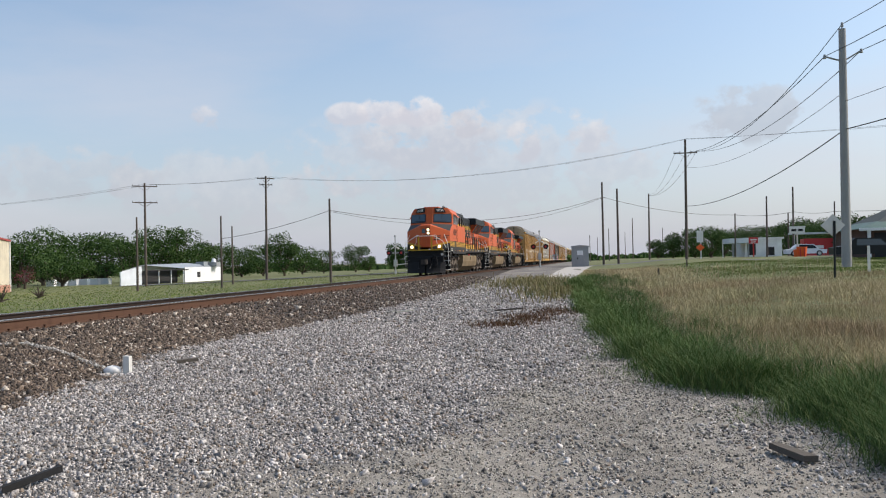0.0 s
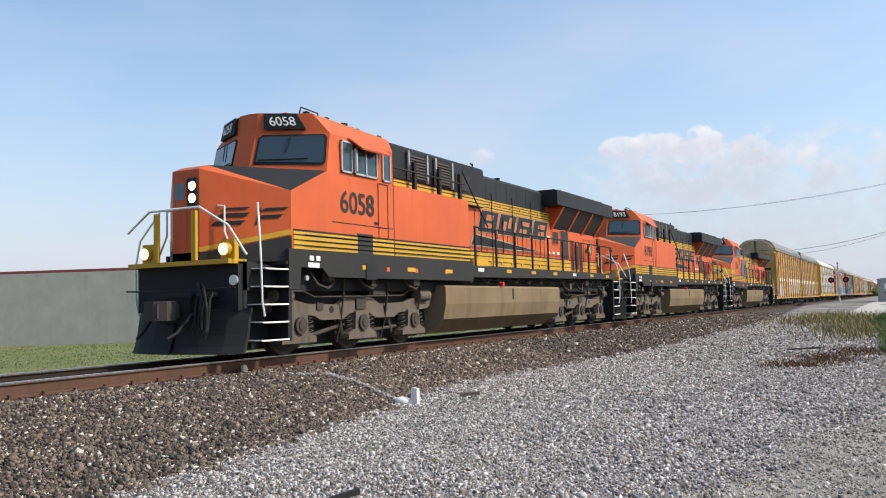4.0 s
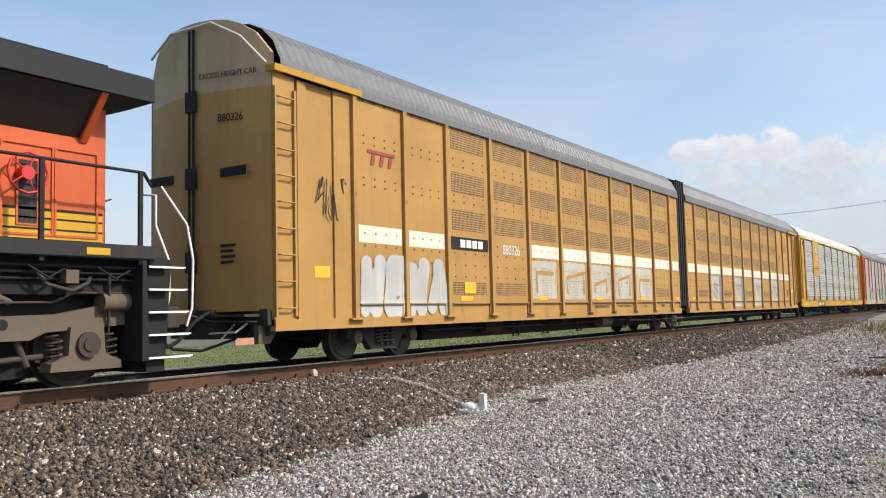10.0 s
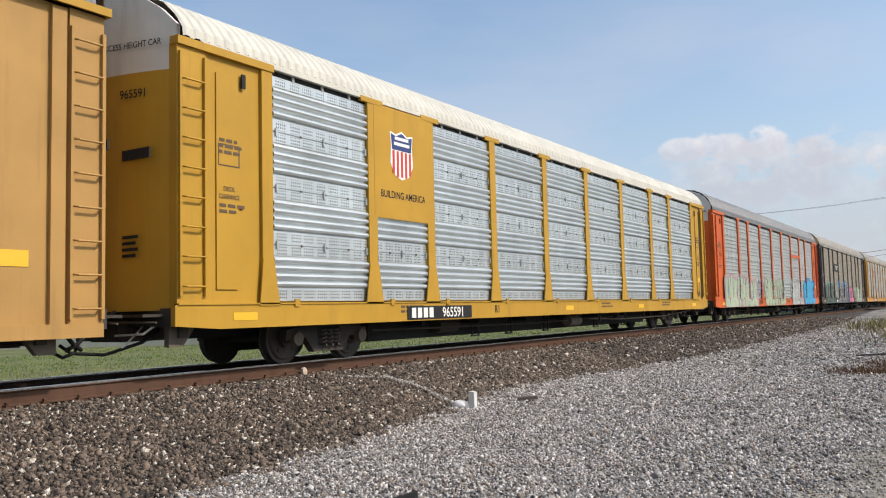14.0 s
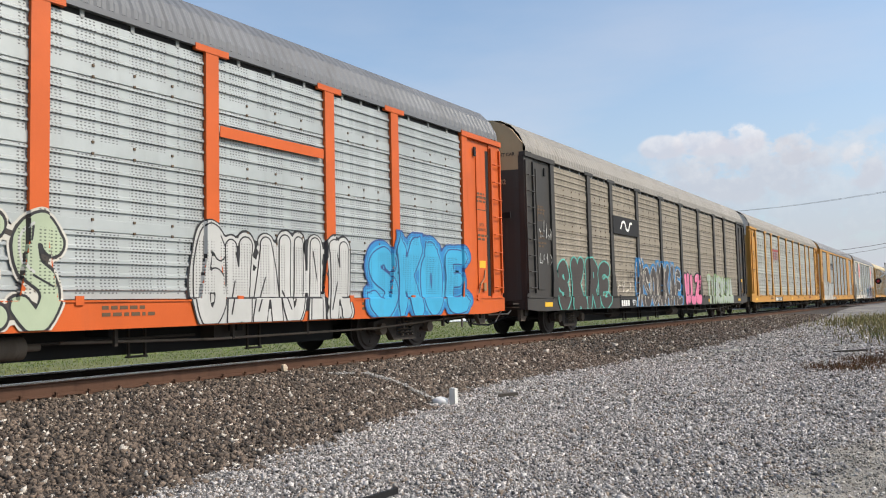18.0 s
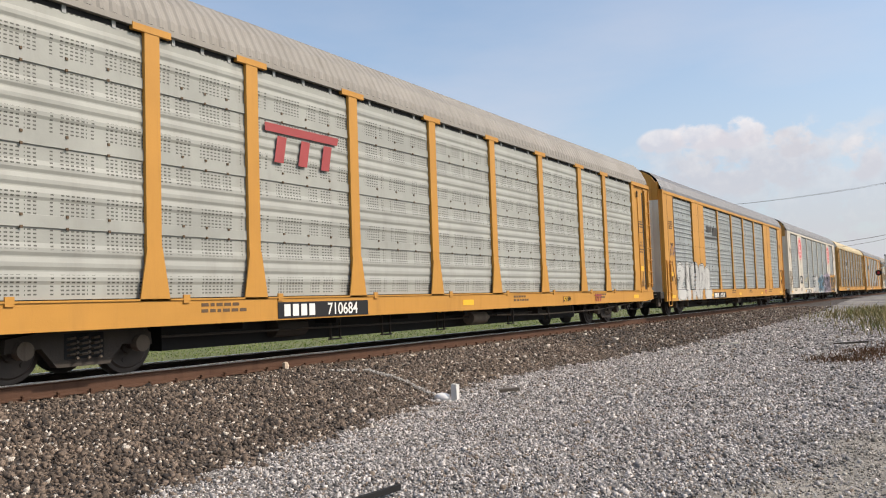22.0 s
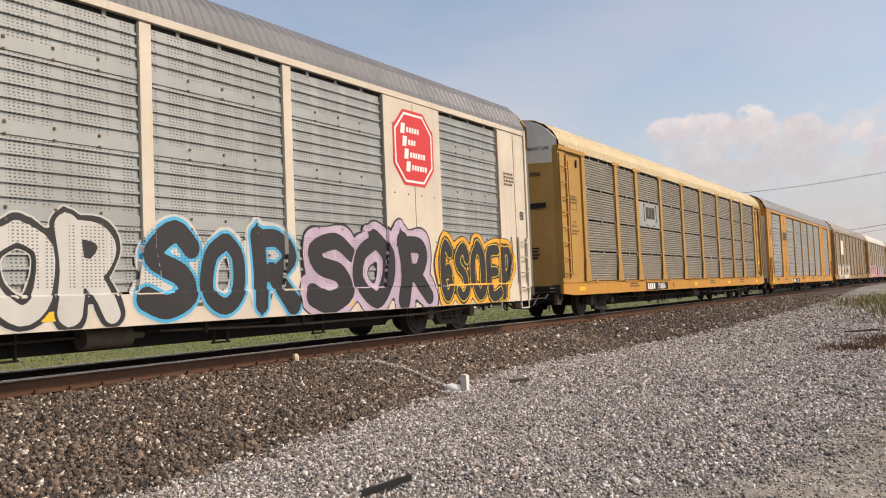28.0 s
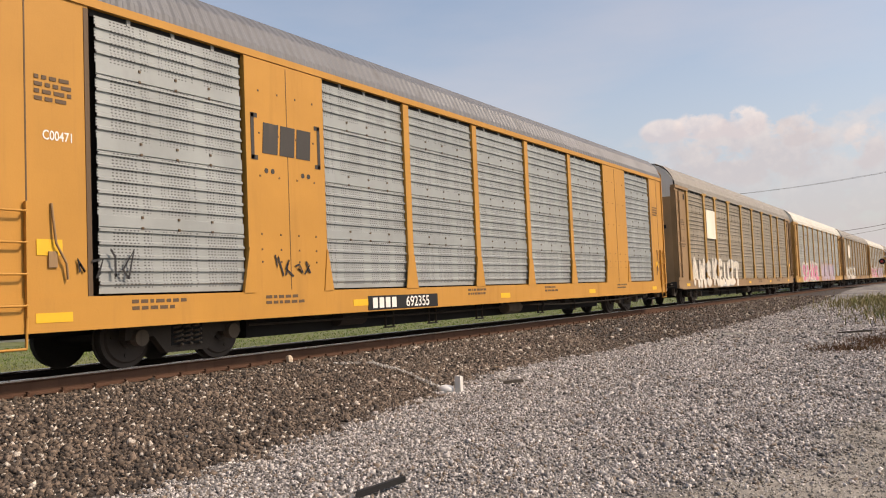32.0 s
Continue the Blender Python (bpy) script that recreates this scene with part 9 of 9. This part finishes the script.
def white_shed():
    z = -1.15
    L, C, R = Vector(polar(30.85, 119)), Vector(polar(26.95, 133)), Vector(polar(24.6, 147))
    w = tagged(empty("roadside_shed"), "low white metal shed with an open porch", "shed")
    up = Vector((0, 0, 1))

    def quad(p, q, z0, z1, out=0.0, z1b=None):
        n = Vector((p.y - q.y, q.x - p.x)).normalized()
        if n.dot(-p) < 0:
            n = -n
        o = n * out
        zb = z1 if z1b is None else z1b
        f = [(p.x + o.x, p.y + o.y, z + z0), (q.x + o.x, q.y + o.y, z + z0), (q.x + o.x, q.y + o.y, z + zb), (p.x + o.x, p.y + o.y, z + z1)]
        bk = [(x - n.x * 0.15, y - n.y * 0.15, zz) for x, y, zz in f]
        return Mb().add(f + bk, [(0, 1, 2, 3), (4, 5, 6, 7), (0, 1, 5, 4), (1, 2, 6, 5), (2, 3, 7, 6), (3, 0, 4, 7)])
    P1 = L.lerp(C, 0.30)
    part("wall", quad(L, P1, 0, 2.3, 0, 3.0), PALE_WALL, w, "pale corrugated wall")
    part("wall", quad(P1, C, 0, 2.6, -1.5), PALE_WALL, w)
    part("porch_opening", quad(P1, C, 0.05, 2.4, -1.3), DARK_IN, w, "dark porch")
    part("wall", quad(C, R, 0, 2.75), WHITE_WALL, w, "white painted wall")
    n = (R - C)
    roof = Mb()
    a, b, c2, d = L, C, R, L + n
    roof.add([(L.x, L.y, z + 2.4), (P1.x, P1.y, z + 3.2), (C.x, C.y, z + 2.6), (R.x, R.y, z + 2.8), (P1.x + n.x, P1.y + n.y, z + 3.4), (d.x, d.y, z + 2.4)], [(0, 1, 4, 5), (1, 2, 3, 4)])
    part("roof", roof, SHED_ROOF, w, "grey metal roof")
    part("porch_fascia", quad(L.lerp(C, 0.3), C, 2.35, 2.5, 0.6), DARK_IN, w)
    for k in (0.36, 0.56, 0.76, 0.97):
        q = L.lerp(C, k)
        part("porch_post", Mb().cyl((q.x, q.y, z), (q.x, q.y, z + 2.4), 0.07, 8), WHITE_WALL, w)
    q = C.lerp(R, 0.3)
    part("window", quad(q, C.lerp(R, 0.38), 1.2, 2.0, 0.03), DARK_IN, w)
    q = C.lerp(R, 0.75)
    ac = part("roof_unit", Mb().box(q.x - 0.9, q.x + 0.9, q.y - 0.9, q.y + 0.9, z + 2.8, z + 3.5), GREYBOX, w, "grey rooftop unit")
    part("unit_dome", Mb().cyl((q.x, q.y, z + 3.5), (q.x, q.y, z + 4.1), 0.4, 12, 0.25), WHITE_WALL, ac)
    q = C.lerp(R, 0.35) + Vector((-1, 3))
    part("roof_unit", Mb().box(q.x - 0.7, q.x + 0.7, q.y - 0.7, q.y + 0.7, z + 2.9, z + 3.6), SHED_ROOF, w)
    # white low wall segments beside it
    for k in range(6):
        x, y = polar(34.8 - k * 0.62, 150)
        s = solid("white_bin", Mb().box(x - 0.7, x + 0.7, y - 0.5, y + 0.5, gz(x, y), gz(x, y) + 0.9).box(x - 0.75, x + 0.75, y - 0.55, y + 0.55, gz(x, y) + 0.9, gz(x, y) + 1.0), WHITE_WALL, "white box standing by the trees", "box", group="white boxes by the trees")


white_shed()


def signal_hut():
    x, y, z = -1.25, 95, gz(-1.25, 95) + 0.05
    h = solid("signal_hut", Mb().box(x - 0.93, x + 0.93, y - 0.9, y + 0.9, z, z + 2.15), HUT_GREY, "grey aluminium railway signal hut", "signal hut")
    part("roof", Mb().prism([(x - 1.02, z + 2.15), (x + 1.02, z + 2.15), (x + 0.95, z + 2.25), (x, z + 2.36), (x - 0.95, z + 2.25)], "y", y - 1.0, y + 1.0), HUT_GREY, h)
    d = part("door", Mb().box(x - 0.45, x + 0.45, y - 0.93, y - 0.9, z + 0.1, z + 2.0), HUT_GREY, h, "grey steel door")
    part("notice", Mb().box(x - 0.32, x + 0.32, y - 0.945, y - 0.93, z + 1.25, z + 1.75), WHITE_WALL, d, "pale notice")
    part("door_handle", Mb().box(x - 0.33, x - 0.22, y - 0.95, y - 0.93, z + 0.8, z + 1.0), BLACK, d)
    part("base", Mb().box(x - 1.0, x + 1.0, y - 1.0, y + 1.0, z - 0.3, z), GREYBOX, h)


signal_hut()


def crossing_signal(x, y, h, arm):
    z = gz(x, y)
    s = solid("crossing_signal", Mb().cyl((x, y, z), (x, y, z + h), 0.07, 10).cyl((x, y, z), (x, y, z + 0.5), 0.14, 10, 0.1), SILVER, "railroad crossing signal with flashing lamps", "crossing signal", group="crossing signals")
    for k in (-0.75, 0.75):
        l = part("lamp", Mb().cyl((x + k, y - 0.05, z + 2.5), (x + k, y + 0.05, z + 2.5), 0.32, 16).cyl((x + k, y - 0.3, z + 2.5), (x + k, y, z + 2.5), 0.16, 12), BLACK, s, "round black lamp shield")
        part("lens", Mb().cyl((x + k, y - 0.32, z + 2.5), (x + k, y - 0.3, z + 2.5), 0.14, 12), RED, l)
    part("lamp_arm", Mb().tube([(x - 0.75, y, z + 2.5), (x + 0.75, y, z + 2.5)], 0.04), SILVER, s)
    for a in (35, -35):
        dx, dz = 0.6 * math.cos(radians(a)), 0.6 * math.sin(radians(a))
        part("crossbuck_blade", Mb().tube([(x - dx, y - 0.1, z + 3.3 - dz), (x + dx, y - 0.1, z + 3.3 + dz)], 0.09, 4), WHITE, s)
    part("bell", Mb().cyl((x, y, z + h), (x, y, z + h + 0.2), 0.14, 12, 0.08), GREYBOX, s)
    part("case", Mb().box(x - 0.2, x + 0.2, y - 0.15, y + 0.15, z + 0.9, z + 1.7), SILVER, s)
    if arm:
        part("gate_arm", Mb().tube([(x, y, z + 1.1), (x - arm, y - 0.5, z + 1.3)], 0.05, 5), WHITE, s)


crossing_signal(-6.3, 104.8, 4.3, 0)
crossing_signal(-22.8, 97.3, 4.4, -3.5)


def tree(x, y, h, w, seed, leaf=None, trunk=0.25, n=900):
    rng = random.Random(seed)
    z = gz(x, y)
    t = tagged(empty("tree", pose(x, y, z)), "broad green shade tree with dense dark crown" if leaf is None else "pink flowering crape myrtle", "tree", "trees round the railway")
    mb = Mb()
    k = h * 0.02 + 0.08
    mb.cyl((0, 0, -0.2), (rng.uniform(-0.2, 0.2), 0, h * trunk), k * 1.3, 9, k)
    lobes = []
    for i in range(17):
        a = 6.283 * i * 0.382 + rng.uniform(-0.3, 0.3)
        up = rng.uniform(0.16, 0.84) if leaf is None else rng.uniform(trunk + 0.12, 0.84)
        r = w * 0.5 * rng.uniform(0.35, 0.85) * math.sqrt(max(0.04, 1 - ((up - 0.38) / 0.55) ** 2)) * (0.2 if i == 0 else 1)
        c = (r * math.cos(a), r * math.sin(a), h * up)
        lobes.append((c, w * rng.uniform(0.16, 0.30), h * rng.uniform(0.13, 0.22)))
        mb.cyl((0, 0, h * trunk * rng.uniform(0.7, 1.0)), c, k * 0.6, 6, k * 0.15)
    part("trunk", mb, BARK, t, "forked trunk with limbs")
    g = np.random.default_rng(seed)
    lb = np.array([(*c, rw, rh) for c, rw, rh in lobes])[g.integers(0, len(lobes), n)]
    d = g.normal(size=(n, 3))
    d /= np.linalg.norm(d, axis=1)[:, None]
    d *= g.uniform(0.3, 1.0, (n, 1)) ** 0.5 * (1 + 0.12 * np.sin(d[:, :1] * 9 + seed) * np.sin(d[:, 2:] * 8))
    p = lb[:, :3] + d * lb[:, [3, 3, 4]]
    p[:, 2] = np.maximum(p[:, 2], h * 0.05)
    size = g.uniform(0.010, 0.026, (n, 1)) * h ** 0.8 * 1.5
    u = g.normal(size=(n, 3)) * (1, 1, 0.6)
    u *= size / np.linalg.norm(u, axis=1)[:, None]
    q = np.cross(u, g.normal(size=(n, 3)))
    q *= size * g.uniform(0.5, 0.9, (n, 1)) / np.linalg.norm(q, axis=1)[:, None]
    v = np.stack([p - u, p + q * 0.8, p + u, p - q], 1).reshape(-1, 3)
    f = np.arange(n * 4).reshape(-1, 4).tolist()
    me = bpy.data.meshes.new("crown")
    me.from_pydata(v.tolist(), [], f)
    me.materials.append(leaf or LEAF)
    part("crown", me, None, t, "uneven crown of leaf clumps" if leaf is None else "pink blossom crown")
    return t


def build_trees():
    i = 0
    for az, d, h, w in ((36.6, 150, 8.5, 11), (35.3, 165, 10.5, 13), (34.2, 140, 6.5, 8), (33.2, 170, 10.2, 13), (31.8, 172, 10.2, 13), (30.4, 150, 7.5, 9), (28.8, 168, 10.3, 12), (27.5, 170, 10.6, 12), (26.2, 180, 7.8, 10), (25.0, 190, 8.0, 10), (23.4, 195, 7.6, 10), (22.0, 205, 7.8, 11),
                        (20.6, 190, 9.6, 9), (19.4, 215, 7.4, 10), (18.0, 230, 6.5, 11), (15.9, 230, 7.6, 8.5), (15.0, 235, 5.0, 5), (13.2, 225, 7.4, 6), (12.3, 225, 6.8, 7), (37.6, 150, 8.0, 10), (40.0, 170, 8, 12), (43.5, 190, 8, 12),
                        (-4.3, 165, 3.9, 4), (-5.3, 160, 4.9, 5), (-6.6, 160, 5.5, 7), (-7.6, 165, 6.0, 8), (-8.4, 175, 5.6, 6), (-10.0, 215, 7.6, 12), (-11.2, 220, 7.8, 13), (-12.4, 185, 7.6, 10), (-13.4, 190, 7.8, 11), (-14.6, 185, 7.4, 10), (-9.2, 230, 7.0, 11), (-16.3, 120, 5.6, 6), (-12.9, 200, 8.2, 11), (-14.0, 175, 7.0, 9)):
        x, y = polar(az, d)
        tree(x, y, h, w, 100 + i, trunk=0.07, n=6500)
        i += 1
    x, y = polar(36.3, 128)
    tree(x, y, 3.4, 3.0, 300, LEAF_PINK, 0.25, 350)
    # far woods along the horizon
    rng = np.random.default_rng(3)
    n = 9000
    az = np.radians(rng.uniform(-18, 62, n))
    d = rng.uniform(330, 420, n)
    x, y = -np.sin(az) * d, np.cos(az) * d
    hs = (3.0 + 2.2 * np.sin(az * 40) + 1.6 * np.sin(az * 97 + 1)) * np.where(np.degrees(az) > 9, 1.0, 0.6)
    hs = np.clip(hs, 1.2, 9)
    z = rng.uniform(0, 1, n) * hs
    s = rng.uniform(0.5, 1.4, n)
    a = rng.uniform(0, 6.283, n)
    c = np.stack([x, y, z + ground_z(x, y)], -1)
    u = np.stack([np.cos(a) * s, np.sin(a) * s, 0 * s], -1)
    w = np.stack([0 * s, 0 * s, s], -1) * 0.8
    v = np.stack([c - u, c - w, c + u, c + w], 1).reshape(-1, 3)
    me = bpy.data.meshes.new("far_woods")
    me.from_pydata(v.tolist(), [], np.arange(n * 4).reshape(-1, 4).tolist())
    me.materials.append(LEAF)
    tagged(new("far_woods", me), "distant band of green woods on the horizon", "woods", kind="stuff")
    # scrub bushes by the warehouse
    for az, d, h in ((42.3, 60, 0.9), (39.2, 62, 0.7), (37.6, 66, 0.9), (35.5, 75, 0.8)):
        x, y = polar(az, d)
        tree(x, y, h * 1.6, 1.8, int(az * 10), None, 0.08, 260)


build_trees()


def right_side():
    # white filling station with canopy and red sign
    x0, y0 = polar(-8.75, 150)
    x1, y1 = polar(-12.0, 150)
    z = gz(x0, y0)
    s = solid("filling_station", Mb().box(x0 + 2.5, x1, y0, y0 + 9, z - 0.3, z + 2.9).box(x0 + 2.3, x1 + 0.3, y0 - 0.3, y0 + 9, z + 2.9, z + 3.2), WHITE_WALL, "white roadside filling station building", "building")
    part("canopy", Mb().box(x0 - 0.5, x0 + 3.2, y0 - 3, y0 + 4, z + 2.3, z + 3.1), PALE_WALL, s, "pale canopy")
    for k in (0.2, 2.6):
        part("canopy_post", Mb().box(x0 + k - 0.12, x0 + k + 0.12, y0 - 2.6, y0 - 2.3, z, z + 2.3), GREYBOX, s)
    part("shop_window", Mb().box(x0 + 3.0, x0 + 4.2, y0 - 0.05, y0, z + 0.3, z + 2.2).box(x1 - 2.4, x1 - 1.2, y0 - 0.05, y0, z + 0.2, z + 1.6), DARK_IN, s)
    x, y = polar(-10.2, 135)
    z = gz(x, y)
    sg = solid("roadside_sign", Mb().box(x - 0.65, x + 0.65, y - 0.1, y + 0.1, z + 2.0, z + 2.9).box(x - 0.08, x + 0.08, y - 0.08, y + 0.08, z, z + 2.0), RED, "red roadside sign with white bars", "sign")
    part("sign_bars", Mb().box(x - 0.45, x + 0.45, y - 0.13, y - 0.1, z + 2.45, z + 2.65).box(x - 0.35, x + 0.3, y - 0.13, y - 0.1, z + 2.15, z + 2.28), WHITE, sg)
    # orange barrier drum
    x, y = polar(-13.0, 90)
    z = gz(x, y) + 0.05
    b = solid("traffic_barrier", Mb().cyl((x, y, z), (x + 0.05, y, z + 0.95), 0.42, 12, 0.5).cyl((x - 0.45, y, z), (x - 0.5, y, z + 0.7), 0.25, 10), ORANGE_MESH, "bundle of orange safety fencing", "barrier")
    part("fold", Mb().box(x - 0.25, x - 0.18, y - 0.52, y - 0.40, z, z + 0.8).box(x + 0.15, x + 0.22, y - 0.52, y - 0.40, z, z + 0.85), RED, b)
    # speed camera style white twin sign on a post
    x, y = polar(-12.78, 100)
    z = gz(x, y)
    t = solid("street_sign", Mb().cyl((x, y, z), (x, y, z + 3.0), 0.08, 8), SILVER, "white sign board on a steel post", "sign")
    part("sign_face", Mb().box(x - 0.8, x + 0.8, y - 0.06, y, z + 2.5, z + 3.3), WHITE, t)
    part("sign_bars", Mb().box(x - 0.6, x - 0.1, y - 0.08, y - 0.06, z + 2.75, z + 3.0).box(x + 0.1, x + 0.6, y - 0.08, y - 0.06, z + 2.75, z + 3.0), BLACK, t)
    # red stall, parked car
    x, y = polar(-14.0, 120)
    z = gz(x, y)
    r = solid("red_stall", Mb().box(x - 1.8, x + 1.8, y, y + 2, z, z + 2.3), RED, "low red roadside stall", "stall")
    part("pale_banner", Mb().box(x - 1.2, x + 0.6, y - 0.05, y, z + 1.0, z + 1.4), WHITE, r)
    part("roof", Mb().box(x - 3.2, x + 2.2, y - 0.4, y + 2.4, z + 2.9, z + 3.1).box(x - 3.0, x - 2.9, y, y + 0.1, z, z + 2.9), PALE_WALL, r)
    for az, d, mat, label in ((-13.2, 108, WHITE_WALL, "white parked pickup by the road"), (-16.6, 66, BLACKP, "dark parked car under the house's carport")):
        x, y = polar(az, d)
        z = gz(x, y) + 0.04
        c = tagged(empty("parked_car", pose(x, y, z)), label, "car")
        part("body", Mb().prism([(-2.2, 0.3), (2.2, 0.3), (2.25, 0.75), (1.4, 0.85), (0.8, 1.4), (-0.9, 1.42), (-1.5, 0.9), (-2.25, 0.8)], "y", -0.85, 0.85), mat, c)
        part("window", Mb().prism([(-0.85, 0.9), (1.15, 0.9), (0.7, 1.32), (-0.8, 1.34)], "y", -0.87, -0.85), GLASS_M, c)
        for k in (-1.4, 1.4):
            w = part("wheel", Mb().cyl((k, -0.9, 0.33), (k, -0.68, 0.33), 0.33, 16), BLACK, c)
            part("rim", Mb().cyl((k, -0.92, 0.33), (k, -0.9, 0.33), 0.2, 12), SILVER, w)
    # house with dark roof
    x, y = polar(-16.62, 72)
    z = gz(x, y)
    h = tagged(empty("house", pose(x, y, z)), "brick house with dark hipped roof and carport", "house")
    part("wall", Mb().box(0, 14, 0, 9, -0.2, 2.2), paint("dark_brick_wall", (0.10, 0.06, 0.05), 0.9, dirty=0.3), h, "dark brick wall")
    part("roof", Mb().add([(-0.6, -0.6, 2.2), (14.5, -0.6, 2.2), (14.5, 9.6, 2.2), (-0.6, 9.6, 2.2), (4.2, 4.5, 3.7), (10, 4.5, 3.7)], [(0, 1, 5, 4), (1, 2, 5), (2, 3, 4, 5), (3, 0, 4), (0, 3, 2, 1)]), GREEN_ROOF, h, "green-grey hipped roof")
    part("upper_roof", Mb().add([(1.2, 1.2, 2.7), (13, 1.2, 2.7), (13, 9, 2.7), (1.2, 9, 2.7), (4.4, 5, 4.45), (11, 5, 4.45)], [(0, 1, 5, 4), (1, 2, 5), (2, 3, 4, 5), (3, 0, 4), (0, 3, 2, 1)]), DARK_ROOF, h, "dark shingle roof")
    part("fascia", Mb().box(-0.65, 14.5, -0.66, -0.6, 2.05, 2.25), WHITE_WALL, h)
    for k in (0.1, 5.0):
        part("porch_post", Mb().box(k - 0.1, k + 0.1, -0.55, -0.35, -0.2, 2.1), WHITE_WALL, h)
    part("window", Mb().box(1.2, 2.6, -0.04, 0, 0.8, 1.8), GLASS_M, h)
    part("carport_opening", Mb().box(0.6, 4.8, -0.06, 0, 0, 1.9), DARK_IN, h)
    # warning sign seen from behind
    x, y = polar(-14.85, 37)
    z = gz(x, y)
    d = solid("warning_sign", Mb().cyl((x, y, z - 0.2), (x + 0.05, y, 2.9), 0.045, 8), BLACKP, "diamond road sign seen from its bare back", "sign")
    c = Vector((x, y + 0.06, 2.72))
    part("sign_face", Mb().prism([(c.x - 0.46, c.z), (c.x, c.z - 0.46), (c.x + 0.46, c.z), (c.x, c.z + 0.46)], "y", c.y, c.y + 0.02), SILVER, d, "bare aluminium diamond plate")
    # marker posts in the grass
    for az, dd, h in ((-16.75, 40, 1.15), (-7.0, 84, 2.9), (-8.35, 120, 2.4), (-6.1, 62, 0.5), (-4.3, 50, 0.45)):
        x, y = polar(az, dd)
        z = gz(x, y)
        solid("marker_post", Mb().box(x - 0.05, x + 0.05, y - 0.03, y + 0.03, z, z + h), WHITE if h > 1 else WOODPOLE, "slim marker post standing in the grass", "post", group="marker posts in the field")
    x, y = polar(-6.95, 84)
    z = gz(x, y)
    m = solid("object_marker", Mb().prism([(x - 0.4, z + 1.1), (x, z + 0.75), (x + 0.4, z + 1.1), (x, z + 1.45)], "y", y - 0.1, y - 0.07), ORANGE_MESH, "small orange diamond marker plate", "sign")
    part("white_board", Mb().box(x - 0.3, x + 0.3, y - 0.1, y - 0.07, z + 1.6, z + 2.7), WHITE, m)


right_side()


def small_things():
    # stub post and pale stone at the foot of the bank
    x, y = -7.06, 11.97
    z = gz(x, y)
    p = Mb().prism([(x - 0.055, z - 0.05), (x + 0.055, z - 0.05), (x + 0.05, z + 0.27), (x - 0.05, z + 0.275)], "y", y - 0.045, y + 0.045)
    solid("marker_stub", p, plain("weathered_white_plastic", (0.62, 0.61, 0.58), 0.6, var=0.12), "short whitish marker stub in the gravel", "post")
    rng = random.Random(4)
    rings = []
    for k in range(6):
        a = k / 5 * math.pi
        r = 0.105 * math.sin(a) + 0.012
        rings.append([(-7.27 + r * 1.25 * math.cos(q * 0.785) * rng.uniform(0.92, 1.08), 11.9 + r * math.sin(q * 0.785) * rng.uniform(0.92, 1.08), gz(-7.27, 11.9) + 0.055 - 0.075 * math.cos(a)) for q in range(8)])
    solid("pale_stone", Mb().loft(rings), plain("chalky_stone", (0.74, 0.73, 0.71), 0.85, var=0.12, scale=20), "rounded chalky white stone by the marker stub", "stone")
    # lump of pale foam on the rail's foot
    rings = []
    for k in range(5):
        a = k / 4 * math.pi
        r = 0.06 * math.sin(a) + 0.01
        rings.append([(-10.22 + r * math.cos(q * 1.047) * rng.uniform(0.7, 1.3), 11.45 + r * math.sin(q * 1.047) * rng.uniform(0.8, 1.4), 0.565 - 0.07 * math.cos(a)) for q in range(6)])
    solid("pale_lump", Mb().loft(rings, smooth=False), plain("pale_clay", (0.58, 0.47, 0.36), 0.9, var=0.2), "pale clay lump lying against the rail foot", "stone")
    # scraps of timber and rubber in the gravel
    for x, y, l, w, ang, mat, label in ((1.52, 7.05, 0.42, 0.12, 118, TIE, "short dark plank scrap on the gravel"), (-4.15, 5.70, 0.55, 0.04, 78, BLACK, "strip of dark rubber lying on the gravel"), (-2.6, 26.5, 0.9, 0.05, 10, TIE, "weathered stick lying on the gravel"), (-5.9, 26.0, 0.7, 0.05, 20, CREAM, "pale stick lying on the gravel"), (-6.6, 13.0, 0.35, 0.12, 40, TIE, "dark rotten wood chunk on the gravel")):
        z = gz(x, y)
        m = Mb().prism([(-l / 2, -w / 2), (l / 2, -w * 0.4), (l * 0.52, w * 0.4), (-l * 0.45, w / 2)], "z", 0, 0.05)
        ob = solid("wood_scrap" if mat is not BLACK else "rubber_strip", m, mat, label, "debris")
        ob.matrix_basis = pose(x, y, z + 0.03, 2, -3, ang)


small_things()

# ---- motion ----
SPEED = 11.4


def motions():
    for ob, y0 in TRAIN:
        rows = [(t, pose(TRACK_X, y0 - SPEED * t, RAIL_Z)) for t in (0, 8, 16, 24, 32)]
        walk(ob, rows)
    starts = {ob: y0 for ob, y0 in TRAIN}
    for w, thing, y, r in SPIN:
        t0 = max(0.0, (starts[thing] + y - 45) / SPEED)
        t1 = min(32.0, (starts[thing] + y - 1) / SPEED)
        if t1 <= t0 or t0 >= 32:
            continue
        step = 2 if r > 0.5 else 1
        times = sorted({0.0, 32.0} | {f / FPS for f in range(math.ceil(t0 * FPS), math.floor(t1 * FPS) + 1, step)})
        walk(w, [(t, Matrix.Translation(w.location) @ Matrix.Rotation((min(max(t, t0), t1) - t0) * SPEED / r, 4, "X")) for t in times])


motions()
